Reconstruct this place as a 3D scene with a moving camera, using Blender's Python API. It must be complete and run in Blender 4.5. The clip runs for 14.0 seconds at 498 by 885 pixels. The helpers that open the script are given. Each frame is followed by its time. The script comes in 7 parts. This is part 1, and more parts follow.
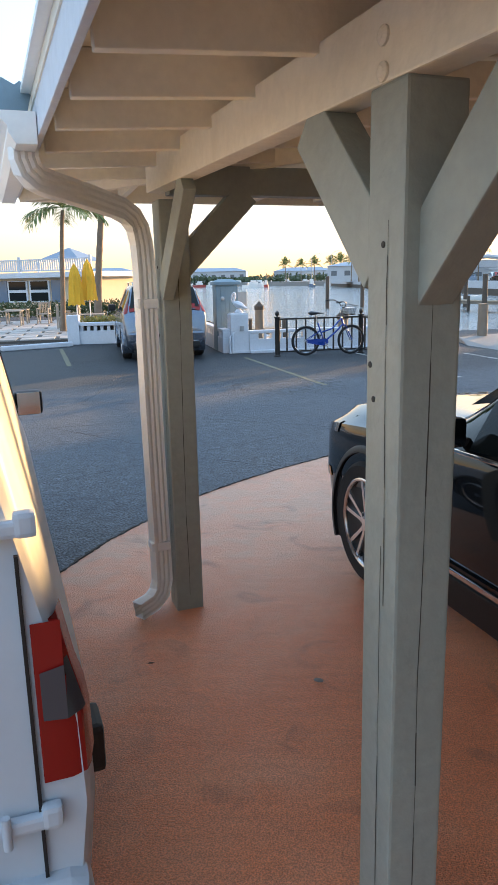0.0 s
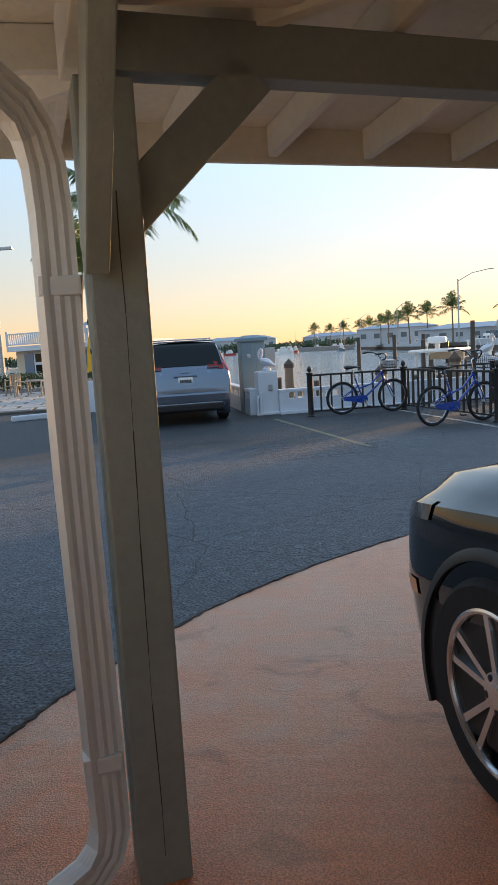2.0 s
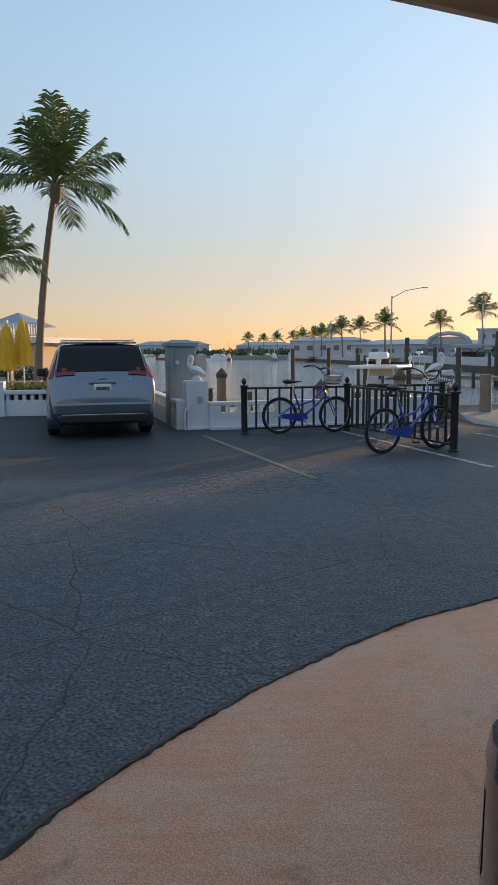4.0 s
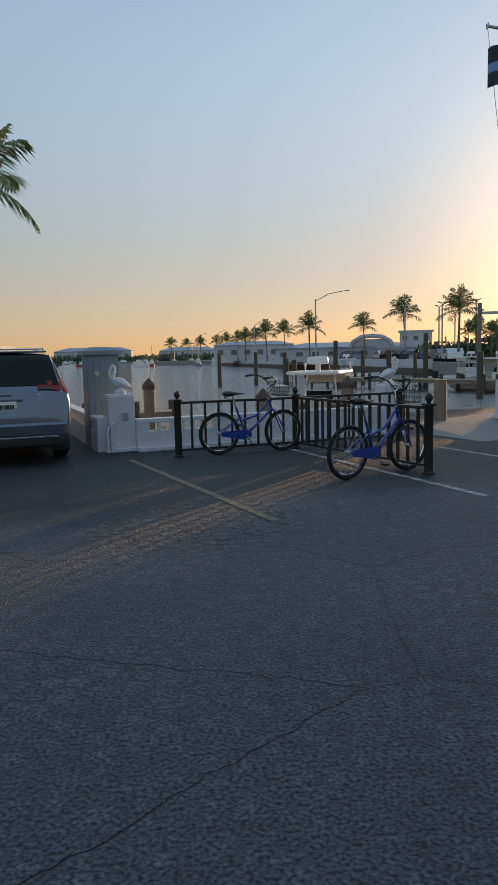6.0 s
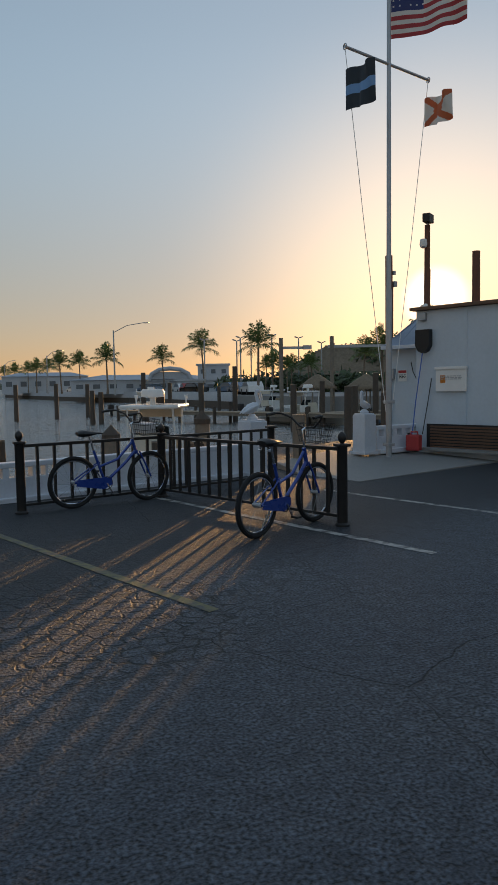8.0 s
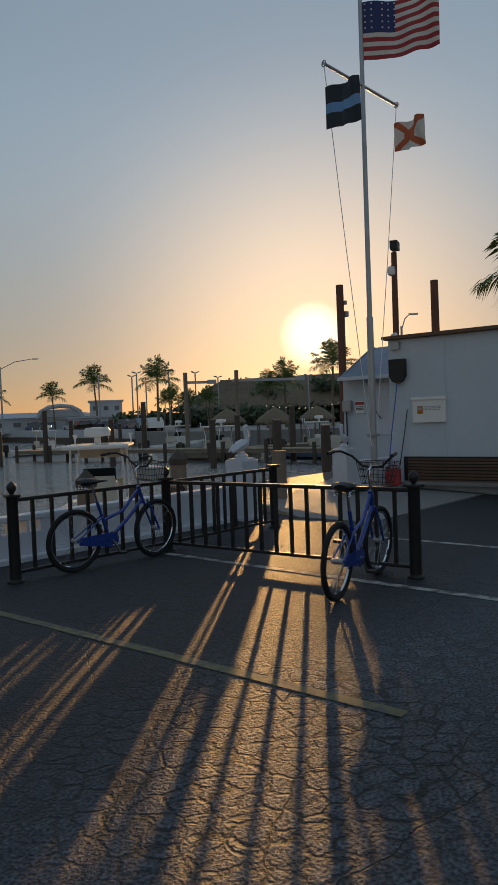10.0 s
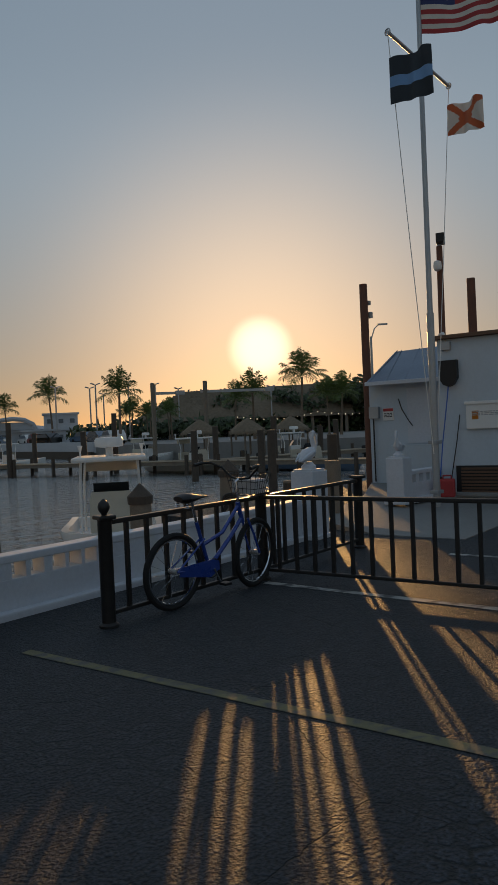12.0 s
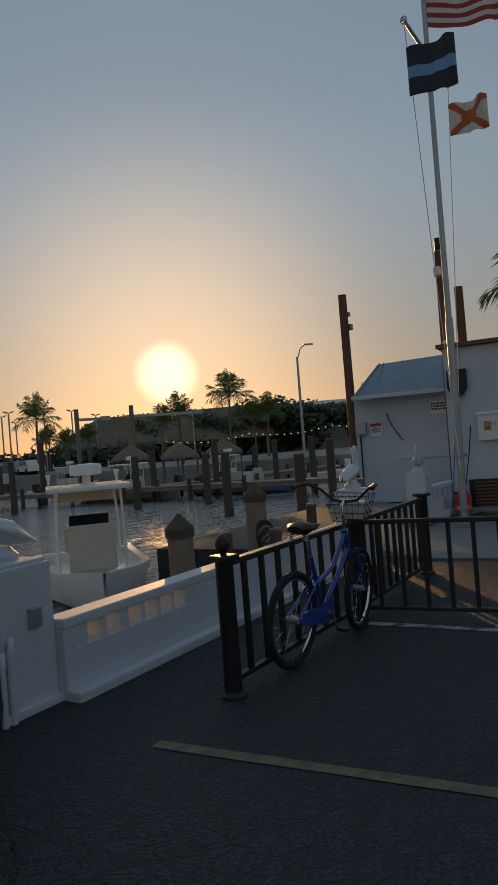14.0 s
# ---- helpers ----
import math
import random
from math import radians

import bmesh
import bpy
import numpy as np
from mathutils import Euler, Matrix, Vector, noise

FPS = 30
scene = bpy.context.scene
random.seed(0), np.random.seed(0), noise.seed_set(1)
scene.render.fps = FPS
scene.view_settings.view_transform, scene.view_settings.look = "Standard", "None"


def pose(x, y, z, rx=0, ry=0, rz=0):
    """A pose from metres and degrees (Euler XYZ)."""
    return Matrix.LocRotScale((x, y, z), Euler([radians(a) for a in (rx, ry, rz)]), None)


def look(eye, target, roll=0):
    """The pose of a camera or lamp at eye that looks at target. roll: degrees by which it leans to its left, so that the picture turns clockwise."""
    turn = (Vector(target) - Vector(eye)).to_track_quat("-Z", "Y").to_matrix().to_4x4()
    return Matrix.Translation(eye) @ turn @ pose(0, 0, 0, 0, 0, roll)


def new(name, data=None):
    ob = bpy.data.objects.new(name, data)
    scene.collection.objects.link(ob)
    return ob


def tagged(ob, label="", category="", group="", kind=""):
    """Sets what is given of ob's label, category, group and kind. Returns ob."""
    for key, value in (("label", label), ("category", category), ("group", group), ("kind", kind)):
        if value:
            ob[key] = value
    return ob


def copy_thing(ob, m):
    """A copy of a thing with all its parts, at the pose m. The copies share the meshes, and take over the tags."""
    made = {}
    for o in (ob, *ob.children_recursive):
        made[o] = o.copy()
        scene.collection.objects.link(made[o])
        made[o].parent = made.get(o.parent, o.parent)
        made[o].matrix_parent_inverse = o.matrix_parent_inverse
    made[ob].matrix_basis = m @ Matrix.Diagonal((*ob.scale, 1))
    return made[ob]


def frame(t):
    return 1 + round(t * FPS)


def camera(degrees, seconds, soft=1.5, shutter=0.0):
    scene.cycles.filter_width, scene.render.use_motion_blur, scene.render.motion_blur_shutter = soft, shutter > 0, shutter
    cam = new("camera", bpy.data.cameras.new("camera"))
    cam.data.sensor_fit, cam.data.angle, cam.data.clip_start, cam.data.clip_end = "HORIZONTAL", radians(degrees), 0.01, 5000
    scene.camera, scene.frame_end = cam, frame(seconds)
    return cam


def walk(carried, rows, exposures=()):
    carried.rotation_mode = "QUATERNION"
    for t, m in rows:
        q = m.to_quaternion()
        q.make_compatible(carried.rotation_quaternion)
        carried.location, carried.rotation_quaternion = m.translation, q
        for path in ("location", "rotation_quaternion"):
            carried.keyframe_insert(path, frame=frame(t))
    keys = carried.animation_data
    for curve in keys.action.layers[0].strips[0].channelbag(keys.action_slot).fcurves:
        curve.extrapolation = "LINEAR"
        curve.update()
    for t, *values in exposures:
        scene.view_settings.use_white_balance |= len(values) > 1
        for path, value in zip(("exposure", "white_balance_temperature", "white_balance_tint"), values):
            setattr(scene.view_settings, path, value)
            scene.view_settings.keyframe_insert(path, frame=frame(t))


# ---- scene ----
cam = camera(38.4, 14.0)

PATH = [
    (0, (0.797, -0.711, 1.833), (0.69, 1.235, 1.387), -1.3),
    (0.5, (0.74, -0.304, 1.651), (0.728, 1.668, 1.317), -2.3),
    (1, (0.733, 0.167, 1.537), (0.725, 2.144, 1.233), -2.1),
    (1.5, (0.704, 0.705, 1.469), (0.488, 2.676, 1.211), -1.8),
    (2, (0.735, 1.169, 1.533), (0.539, 3.142, 1.272), -3.4),
    (2.5, (0.667, 1.62, 1.545), (0.548, 3.6, 1.292), -2.2),
    (3, (0.655, 2.02, 1.505), (0.640, 4.005, 1.256), -0.2),
    (3.5, (0.667, 2.45, 1.525), (0.664, 4.435, 1.276), -0.3),
    (6, (0.51, 4.879, 1.605), (0.719, 6.854, 1.366), -1.3),
    (6.5, (0.36, 5.368, 1.612), (0.754, 7.317, 1.395), -1.0),
    (7, (0.182, 5.903, 1.606), (0.644, 7.841, 1.423), -0.7),
    (7.5, (-0.02, 6.437, 1.584), (0.597, 8.331, 1.411), -1.2),
    (8, (-0.217, 6.926, 1.617), (0.551, 8.766, 1.457), -0.9),
    (10.3, (-1.341, 9.175, 1.674), (-0.267, 10.861, 1.611), -2.3),
    (10.5, (-1.393, 9.428, 1.68), (-0.309, 11.108, 1.621), -2.3),
    (11, (-1.628, 9.891, 1.653), (-0.531, 11.562, 1.603), -2.1),
    (11.5, (-1.769, 10.403, 1.65), (-0.638, 12.052, 1.609), -3.5),
    (12, (-1.938, 10.961, 1.623), (-0.761, 12.577, 1.582), -2.5),
    (12.5, (-2.029, 11.46, 1.643), (-0.75, 12.997, 1.597), -1.5),
    (13, (-2.16, 11.957, 1.616), (-0.847, 13.465, 1.578), -1.7),
    (13.5, (-2.33, 12.445, 1.644), (-0.96, 13.902, 1.62), -1.9),
    (14, (-2.502, 12.946, 1.643), (-1.127, 14.398, 1.654), -4.5),
]
SKY_POWER, SUN_POWER = 0.22, 3.3
EXPOSURES = [(0.0, 2.2, 6500, 14), (1.0, 1.95, 6600, 14), (2.0, 1.5, 6700, 14), (3.5, 1.1, 6800, 14), (6.0, 0.65, 7000, 14), (8.0, 0.3, 7200, 14), (10.5, -0.15, 7300, 14), (14.0, -0.3, 7400, 14)]
walk(cam, [(t, look(eye, target, roll)) for t, eye, target, roll in PATH], EXPOSURES)

# ---- world, sun, exposure ----
SUN_AZ, SUN_EL = radians(37.3), radians(6.25)
SUN_DIR = Vector((math.sin(SUN_AZ) * math.cos(SUN_EL), math.cos(SUN_AZ) * math.cos(SUN_EL), math.sin(SUN_EL)))
world = bpy.data.worlds.new("sky")
scene.world = world
world.use_nodes = True
wn, wl = world.node_tree.nodes, world.node_tree.links
wn.clear()
sky = wn.new("ShaderNodeTexSky")
sky.sky_type, sky.sun_disc = "NISHITA", False
sky.sun_elevation, sky.sun_rotation = SUN_EL, SUN_AZ
sky.air_density, sky.dust_density, sky.ozone_density = 1.0, 0.25, 2.5
sky_bg = wn.new("ShaderNodeBackground")
sky_bg.inputs["Strength"].default_value = SKY_POWER
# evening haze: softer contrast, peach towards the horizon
soft = wn.new("ShaderNodeGamma")
soft.inputs["Gamma"].default_value = 0.62
wl.new(sky.outputs[0], soft.inputs["Color"])
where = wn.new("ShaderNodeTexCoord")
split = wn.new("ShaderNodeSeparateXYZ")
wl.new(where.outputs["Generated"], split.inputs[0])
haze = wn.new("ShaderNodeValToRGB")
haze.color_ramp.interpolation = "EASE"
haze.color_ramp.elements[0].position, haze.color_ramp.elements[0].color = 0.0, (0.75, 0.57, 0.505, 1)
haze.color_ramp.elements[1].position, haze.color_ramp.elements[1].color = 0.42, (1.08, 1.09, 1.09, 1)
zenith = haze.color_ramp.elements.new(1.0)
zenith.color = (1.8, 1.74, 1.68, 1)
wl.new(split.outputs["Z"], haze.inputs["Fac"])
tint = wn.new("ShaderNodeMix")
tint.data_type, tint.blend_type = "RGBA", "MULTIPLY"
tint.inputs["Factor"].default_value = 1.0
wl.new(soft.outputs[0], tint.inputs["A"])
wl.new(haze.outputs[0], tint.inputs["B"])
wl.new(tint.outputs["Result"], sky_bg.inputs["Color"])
# bright haze round the sun itself
coord = wn.new("ShaderNodeTexCoord")
dot = wn.new("ShaderNodeVectorMath")
dot.operation = "DOT_PRODUCT"
wl.new(coord.outputs["Generated"], dot.inputs[0])
dot.inputs[1].default_value = SUN_DIR
glow = wn.new("ShaderNodeMapRange")
glow.interpolation_type = "SMOOTHSTEP"
glow.inputs["From Min"].default_value = math.cos(radians(2.9))
glow.inputs["From Max"].default_value = math.cos(radians(0.2))
wl.new(dot.outputs["Value"], glow.inputs["Value"])
glow2 = wn.new("ShaderNodeMapRange")
glow2.inputs["From Min"].default_value = math.cos(radians(24))
glow2.inputs["From Max"].default_value = 1.0
glow2.clamp = True
wl.new(dot.outputs["Value"], glow2.inputs["Value"])
pw = wn.new("ShaderNodeMath")
pw.operation = "POWER"
pw.inputs[1].default_value = 3.0
wl.new(glow2.outputs[0], pw.inputs[0])
g1 = wn.new("ShaderNodeMath")
g1.operation = "MULTIPLY"
g1.inputs[1].default_value = 0.85
wl.new(glow.outputs[0], g1.inputs[0])
g2 = wn.new("ShaderNodeMath")
g2.operation = "MULTIPLY"
g2.inputs[1].default_value = 0.44
wl.new(pw.outputs[0], g2.inputs[0])
glow_bg = wn.new("ShaderNodeBackground")
glow_bg.inputs["Color"].default_value = (1.0, 0.65, 0.29, 1)
wl.new(g2.outputs[0], glow_bg.inputs["Strength"])
core_bg = wn.new("ShaderNodeBackground")
core_bg.inputs["Color"].default_value = (1.0, 0.90, 0.74, 1)
wl.new(g1.outputs[0], core_bg.inputs["Strength"])
halo = wn.new("ShaderNodeAddShader")
wl.new(glow_bg.outputs[0], halo.inputs[0])
wl.new(core_bg.outputs[0], halo.inputs[1])
add = wn.new("ShaderNodeAddShader")
wl.new(sky_bg.outputs[0], add.inputs[0])
wl.new(halo.outputs[0], add.inputs[1])
out = wn.new("ShaderNodeOutputWorld")
wl.new(add.outputs[0], out.inputs["Surface"])
sun = new("sun", bpy.data.lights.new("sun", "SUN"))
sun.data.energy, sun.data.angle, sun.data.color = SUN_POWER, radians(0.6), (1.0, 0.58, 0.22)
sun.matrix_world = look((0, 0, 30), Vector((0, 0, 30)) - SUN_DIR)


# ---- materials ----
def mat(name, color, rough=0.6, metal=0.0, vary=0.18, scale=3.0, bump=0.0, bump_scale=40.0, coat=0.0, stain=None, stain_scale=0.8, stain_at=0.55, piece=0.0):
    """Painted, cast or sawn surface: base colour with broad and fine variation, optional stains and relief."""
    m = bpy.data.materials.new(name)
    m.use_nodes = True
    n, l = m.node_tree.nodes, m.node_tree.links
    p = n["Principled BSDF"]
    p.inputs["Metallic"].default_value = metal
    p.inputs["Coat Weight"].default_value = coat
    p.inputs["Coat Roughness"].default_value = 0.06
    tc = n.new("ShaderNodeTexCoord")
    broad, fine = n.new("ShaderNodeTexNoise"), n.new("ShaderNodeTexNoise")
    broad.inputs["Scale"].default_value, broad.inputs["Detail"].default_value = scale, 4
    fine.inputs["Scale"].default_value, fine.inputs["Detail"].default_value = scale * 14, 3
    for t in (broad, fine):
        l.new(tc.outputs["Object"], t.inputs["Vector"])
    mix = n.new("ShaderNodeMath")
    mix.operation = "MULTIPLY_ADD"
    mix.inputs[1].default_value = 0.6
    l.new(broad.outputs["Fac"], mix.inputs[0])
    half = n.new("ShaderNodeMath")
    half.operation = "MULTIPLY"
    half.inputs[1].default_value = 0.4
    l.new(fine.outputs["Fac"], half.inputs[0])
    l.new(half.outputs[0], mix.inputs[2])
    val = n.new("ShaderNodeMapRange")
    val.inputs["From Min"].default_value, val.inputs["From Max"].default_value = 0.3, 0.7
    val.inputs["To Min"].default_value, val.inputs["To Max"].default_value = 1 - vary, 1 + vary
    l.new(mix.outputs[0], val.inputs["Value"])
    hsv = n.new("ShaderNodeHueSaturation")
    hsv.inputs["Color"].default_value = (*color, 1)
    last = val.outputs[0]
    if piece:
        info = n.new("ShaderNodeObjectInfo")
        pr = n.new("ShaderNodeMapRange")
        pr.inputs["To Min"].default_value, pr.inputs["To Max"].default_value = 1 - piece, 1 + piece
        l.new(info.outputs["Random"], pr.inputs["Value"])
        mul = n.new("ShaderNodeMath")
        mul.operation = "MULTIPLY"
        l.new(last, mul.inputs[0])
        l.new(pr.outputs[0], mul.inputs[1])
        last = mul.outputs[0]
    l.new(last, hsv.inputs["Value"])
    colour = hsv.outputs[0]
    if stain:
        st = n.new("ShaderNodeTexNoise")
        st.inputs["Scale"].default_value, st.inputs["Detail"].default_value, st.inputs["Distortion"].default_value = stain_scale, 6, 0.6
        l.new(tc.outputs["Object"], st.inputs["Vector"])
        sr = n.new("ShaderNodeMapRange")
        sr.inputs["From Min"].default_value, sr.inputs["From Max"].default_value = stain_at, stain_at + 0.16
        l.new(st.outputs["Fac"], sr.inputs["Value"])
        sm = n.new("ShaderNodeMix")
        sm.data_type = "RGBA"
        l.new(sr.outputs[0], sm.inputs["Factor"])
        l.new(colour, sm.inputs["A"])
        sm.inputs["B"].default_value = (*stain, 1)
        colour = sm.outputs["Result"]
    l.new(colour, p.inputs["Base Color"])
    rr = n.new("ShaderNodeMapRange")
    rr.inputs["To Min"].default_value, rr.inputs["To Max"].default_value = max(0.02, rough * 0.8), min(1, rough * 1.2)
    l.new(broad.outputs["Fac"], rr.inputs["Value"])
    l.new(rr.outputs[0], p.inputs["Roughness"])
    if bump:
        bt = n.new("ShaderNodeTexNoise")
        bt.inputs["Scale"].default_value, bt.inputs["Detail"].default_value = bump_scale, 5
        l.new(tc.outputs["Object"], bt.inputs["Vector"])
        bp = n.new("ShaderNodeBump")
        bp.inputs["Strength"].default_value, bp.inputs["Distance"].default_value = 1.0, bump
        l.new(bt.outputs["Fac"], bp.inputs["Height"])
        l.new(bp.outputs[0], p.inputs["Normal"])
    return m


def glass(name, color, rough=0.03):
    m = bpy.data.materials.new(name)
    m.use_nodes = True
    p = m.node_tree.nodes["Principled BSDF"]
    p.inputs["Base Color"].default_value = (*color, 1)
    p.inputs["Roughness"].default_value = rough
    p.inputs["IOR"].default_value = 1.5
    return m


def asphalt_material():
    """Old asphalt: grey aggregate, worn lighter drifts, alligator cracks in one broken area and a few long cracks."""
    m = bpy.data.materials.new("worn_asphalt")
    m.use_nodes = True
    n, l = m.node_tree.nodes, m.node_tree.links
    p = n["Principled BSDF"]
    tc = n.new("ShaderNodeTexCoord")
    big, grit, mid = (n.new("ShaderNodeTexNoise") for _ in range(3))
    for t, s, d in ((big, 0.45, 6), (mid, 9.0, 8), (grit, 52, 4)):
        t.inputs["Scale"].default_value, t.inputs["Detail"].default_value = s, d
        l.new(tc.outputs["Object"], t.inputs["Vector"])
    ramp = n.new("ShaderNodeValToRGB")
    ramp.color_ramp.elements[0].position, ramp.color_ramp.elements[0].color = 0.3, (0.034, 0.045, 0.061, 1)
    ramp.color_ramp.elements[1].position, ramp.color_ramp.elements[1].color = 0.72, (0.080, 0.092, 0.108, 1)
    l.new(big.outputs["Fac"], ramp.inputs["Fac"])
    gr = n.new("ShaderNodeMapRange")
    gr.inputs["From Min"].default_value, gr.inputs["From Max"].default_value = 0.34, 0.68
    gr.inputs["To Min"].default_value, gr.inputs["To Max"].default_value = 0.12, 2.1
    l.new(grit.outputs["Fac"], gr.inputs["Value"])
    md = n.new("ShaderNodeMapRange")
    md.inputs["From Min"].default_value, md.inputs["From Max"].default_value = 0.3, 0.7
    md.inputs["To Min"].default_value, md.inputs["To Max"].default_value = 0.70, 1.32
    l.new(mid.outputs["Fac"], md.inputs["Value"])
    mul = n.new("ShaderNodeMath")
    mul.operation = "MULTIPLY"
    l.new(gr.outputs[0], mul.inputs[0])
    l.new(md.outputs[0], mul.inputs[1])
    hs = n.new("ShaderNodeHueSaturation")
    l.new(ramp.outputs[0], hs.inputs["Color"])
    l.new(mul.outputs[0], hs.inputs["Value"])
    # crack network: cell edges, bent by noise; strong inside the broken patch, faint elsewhere
    wob = n.new("ShaderNodeTexNoise")
    wob.inputs["Scale"].default_value, wob.inputs["Detail"].default_value = 4.0, 3
    l.new(tc.outputs["Object"], wob.inputs["Vector"])
    wv = n.new("ShaderNodeVectorMath")
    wv.operation = "MULTIPLY_ADD"
    wv.inputs[1].default_value = (0.16, 0.16, 0.0)
    l.new(wob.outputs["Color"], wv.inputs[0])
    l.new(tc.outputs["Object"], wv.inputs[2])
    cracks = []
    for s, w in ((7.5, 0.072), (0.45, 0.0016)):
        vo = n.new("ShaderNodeTexVoronoi")
        vo.feature = "DISTANCE_TO_EDGE"
        vo.inputs["Scale"].default_value = s
        l.new(wv.outputs[0], vo.inputs["Vector"])
        mr = n.new("ShaderNodeMapRange")
        mr.inputs["From Min"].default_value, mr.inputs["From Max"].default_value = w * 0.4, w * 1.6
        mr.inputs["To Min"].default_value, mr.inputs["To Max"].default_value = 1.0, 0.0
        l.new(vo.outputs["Distance"], mr.inputs["Value"])
        cracks.append(mr)
    dist = n.new("ShaderNodeVectorMath")
    dist.operation = "DISTANCE"
    dist.inputs[1].default_value = (0.75, 11.95, 0.0)
    l.new(wv.outputs[0], dist.inputs[0])
    zone = n.new("ShaderNodeMapRange")
    zone.inputs["From Min"].default_value, zone.inputs["From Max"].default_value = 0.9, 1.7
    zone.inputs["To Min"].default_value, zone.inputs["To Max"].default_value = 1.0, 0.0
    l.new(dist.outputs["Value"], zone.inputs["Value"])
    patchy = n.new("ShaderNodeMapRange")
    patchy.inputs["From Min"].default_value, patchy.inputs["From Max"].default_value = 0.44, 0.60
    patchy.inputs["To Max"].default_value = 0.6
    l.new(big.outputs["Fac"], patchy.inputs["Value"])
    zmax = n.new("ShaderNodeMath")
    zmax.operation = "MAXIMUM"
    l.new(zone.outputs[0], zmax.inputs[0])
    l.new(patchy.outputs[0], zmax.inputs[1])
    gaps = n.new("ShaderNodeMapRange")
    gaps.inputs["From Min"].default_value, gaps.inputs["From Max"].default_value = 0.38, 0.52
    l.new(mid.outputs["Fac"], gaps.inputs["Value"])
    broken = n.new("ShaderNodeMath")
    broken.operation = "MULTIPLY"
    l.new(cracks[0].outputs[0], broken.inputs[0])
    l.new(gaps.outputs[0], broken.inputs[1])
    fine_c = n.new("ShaderNodeMath")
    fine_c.operation = "MULTIPLY"
    l.new(broken.outputs[0], fine_c.inputs[0])
    l.new(zmax.outputs[0], fine_c.inputs[1])
    both = n.new("ShaderNodeMath")
    both.operation = "MAXIMUM"
    l.new(fine_c.outputs[0], both.inputs[0])
    l.new(cracks[1].outputs[0], both.inputs[1])
    # base colour darkened over the stalls along the quay, painting in deeper shade there
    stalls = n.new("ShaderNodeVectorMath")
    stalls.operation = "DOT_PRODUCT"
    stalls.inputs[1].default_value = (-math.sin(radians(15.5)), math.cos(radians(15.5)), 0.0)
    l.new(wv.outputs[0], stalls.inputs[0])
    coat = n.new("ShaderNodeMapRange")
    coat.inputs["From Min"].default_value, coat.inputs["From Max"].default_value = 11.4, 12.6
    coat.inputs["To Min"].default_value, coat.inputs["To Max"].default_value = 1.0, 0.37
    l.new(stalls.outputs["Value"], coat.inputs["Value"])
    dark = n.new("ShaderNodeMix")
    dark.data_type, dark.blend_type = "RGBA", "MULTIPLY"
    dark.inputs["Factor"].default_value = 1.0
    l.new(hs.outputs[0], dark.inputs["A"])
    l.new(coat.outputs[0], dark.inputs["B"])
    cm = n.new("ShaderNodeMix")
    cm.data_type = "RGBA"
    cm.inputs["B"].default_value = (0.008, 0.012, 0.013, 1)
    l.new(both.outputs[0], cm.inputs["Factor"])
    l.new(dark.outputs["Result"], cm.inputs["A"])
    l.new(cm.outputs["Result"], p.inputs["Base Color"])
    p.inputs["Roughness"].default_value = 0.64
    p.inputs["Specular IOR Level"].default_value = 0.46
    hgt = n.new("ShaderNodeMath")
    hgt.operation = "MULTIPLY_ADD"
    hgt.inputs[1].default_value = -0.55
    l.new(both.outputs[0], hgt.inputs[0])
    rub = n.new("ShaderNodeMath")
    rub.operation = "MULTIPLY_ADD"
    rub.inputs[1].default_value = 0.8
    l.new(mid.outputs["Fac"], rub.inputs[0])
    l.new(grit.outputs["Fac"], rub.inputs[2])
    l.new(rub.outputs[0], hgt.inputs[2])
    bp = n.new("ShaderNodeBump")
    bp.inputs["Distance"].default_value = 0.022
    l.new(hgt.outputs[0], bp.inputs["Height"])
    l.new(bp.outputs[0], p.inputs["Normal"])
    return m


def water_material():
    m = bpy.data.materials.new("harbour_water")
    m.use_nodes = True
    n, l = m.node_tree.nodes, m.node_tree.links
    p = n["Principled BSDF"]
    p.inputs["Base Color"].default_value = (0.20, 0.22, 0.22, 1)
    p.inputs["Roughness"].default_value = 0.07
    p.inputs["IOR"].default_value = 2.8
    tc = n.new("ShaderNodeTexCoord")
    a, b = n.new("ShaderNodeTexNoise"), n.new("ShaderNodeTexNoise")
    mp = n.new("ShaderNodeMapping")
    mp.inputs["Rotation"].default_value = (0, 0, radians(35))
    mp.inputs["Scale"].default_value = (0.55, 1.5, 1)
    l.new(tc.outputs["Object"], mp.inputs["Vector"])
    for t, s in ((a, 1.6), (b, 7.0)):
        t.inputs["Scale"].default_value, t.inputs["Detail"].default_value = s, 3
        l.new(mp.outputs[0], t.inputs["Vector"])
    mx = n.new("ShaderNodeMath")
    mx.operation = "MULTIPLY_ADD"
    mx.inputs[1].default_value = 0.25
    l.new(b.outputs["Fac"], mx.inputs[0])
    l.new(a.outputs["Fac"], mx.inputs[2])
    bp = n.new("ShaderNodeBump")
    bp.inputs["Distance"].default_value = 0.40
    l.new(mx.outputs[0], bp.inputs["Height"])
    l.new(bp.outputs[0], p.inputs["Normal"])
    return m


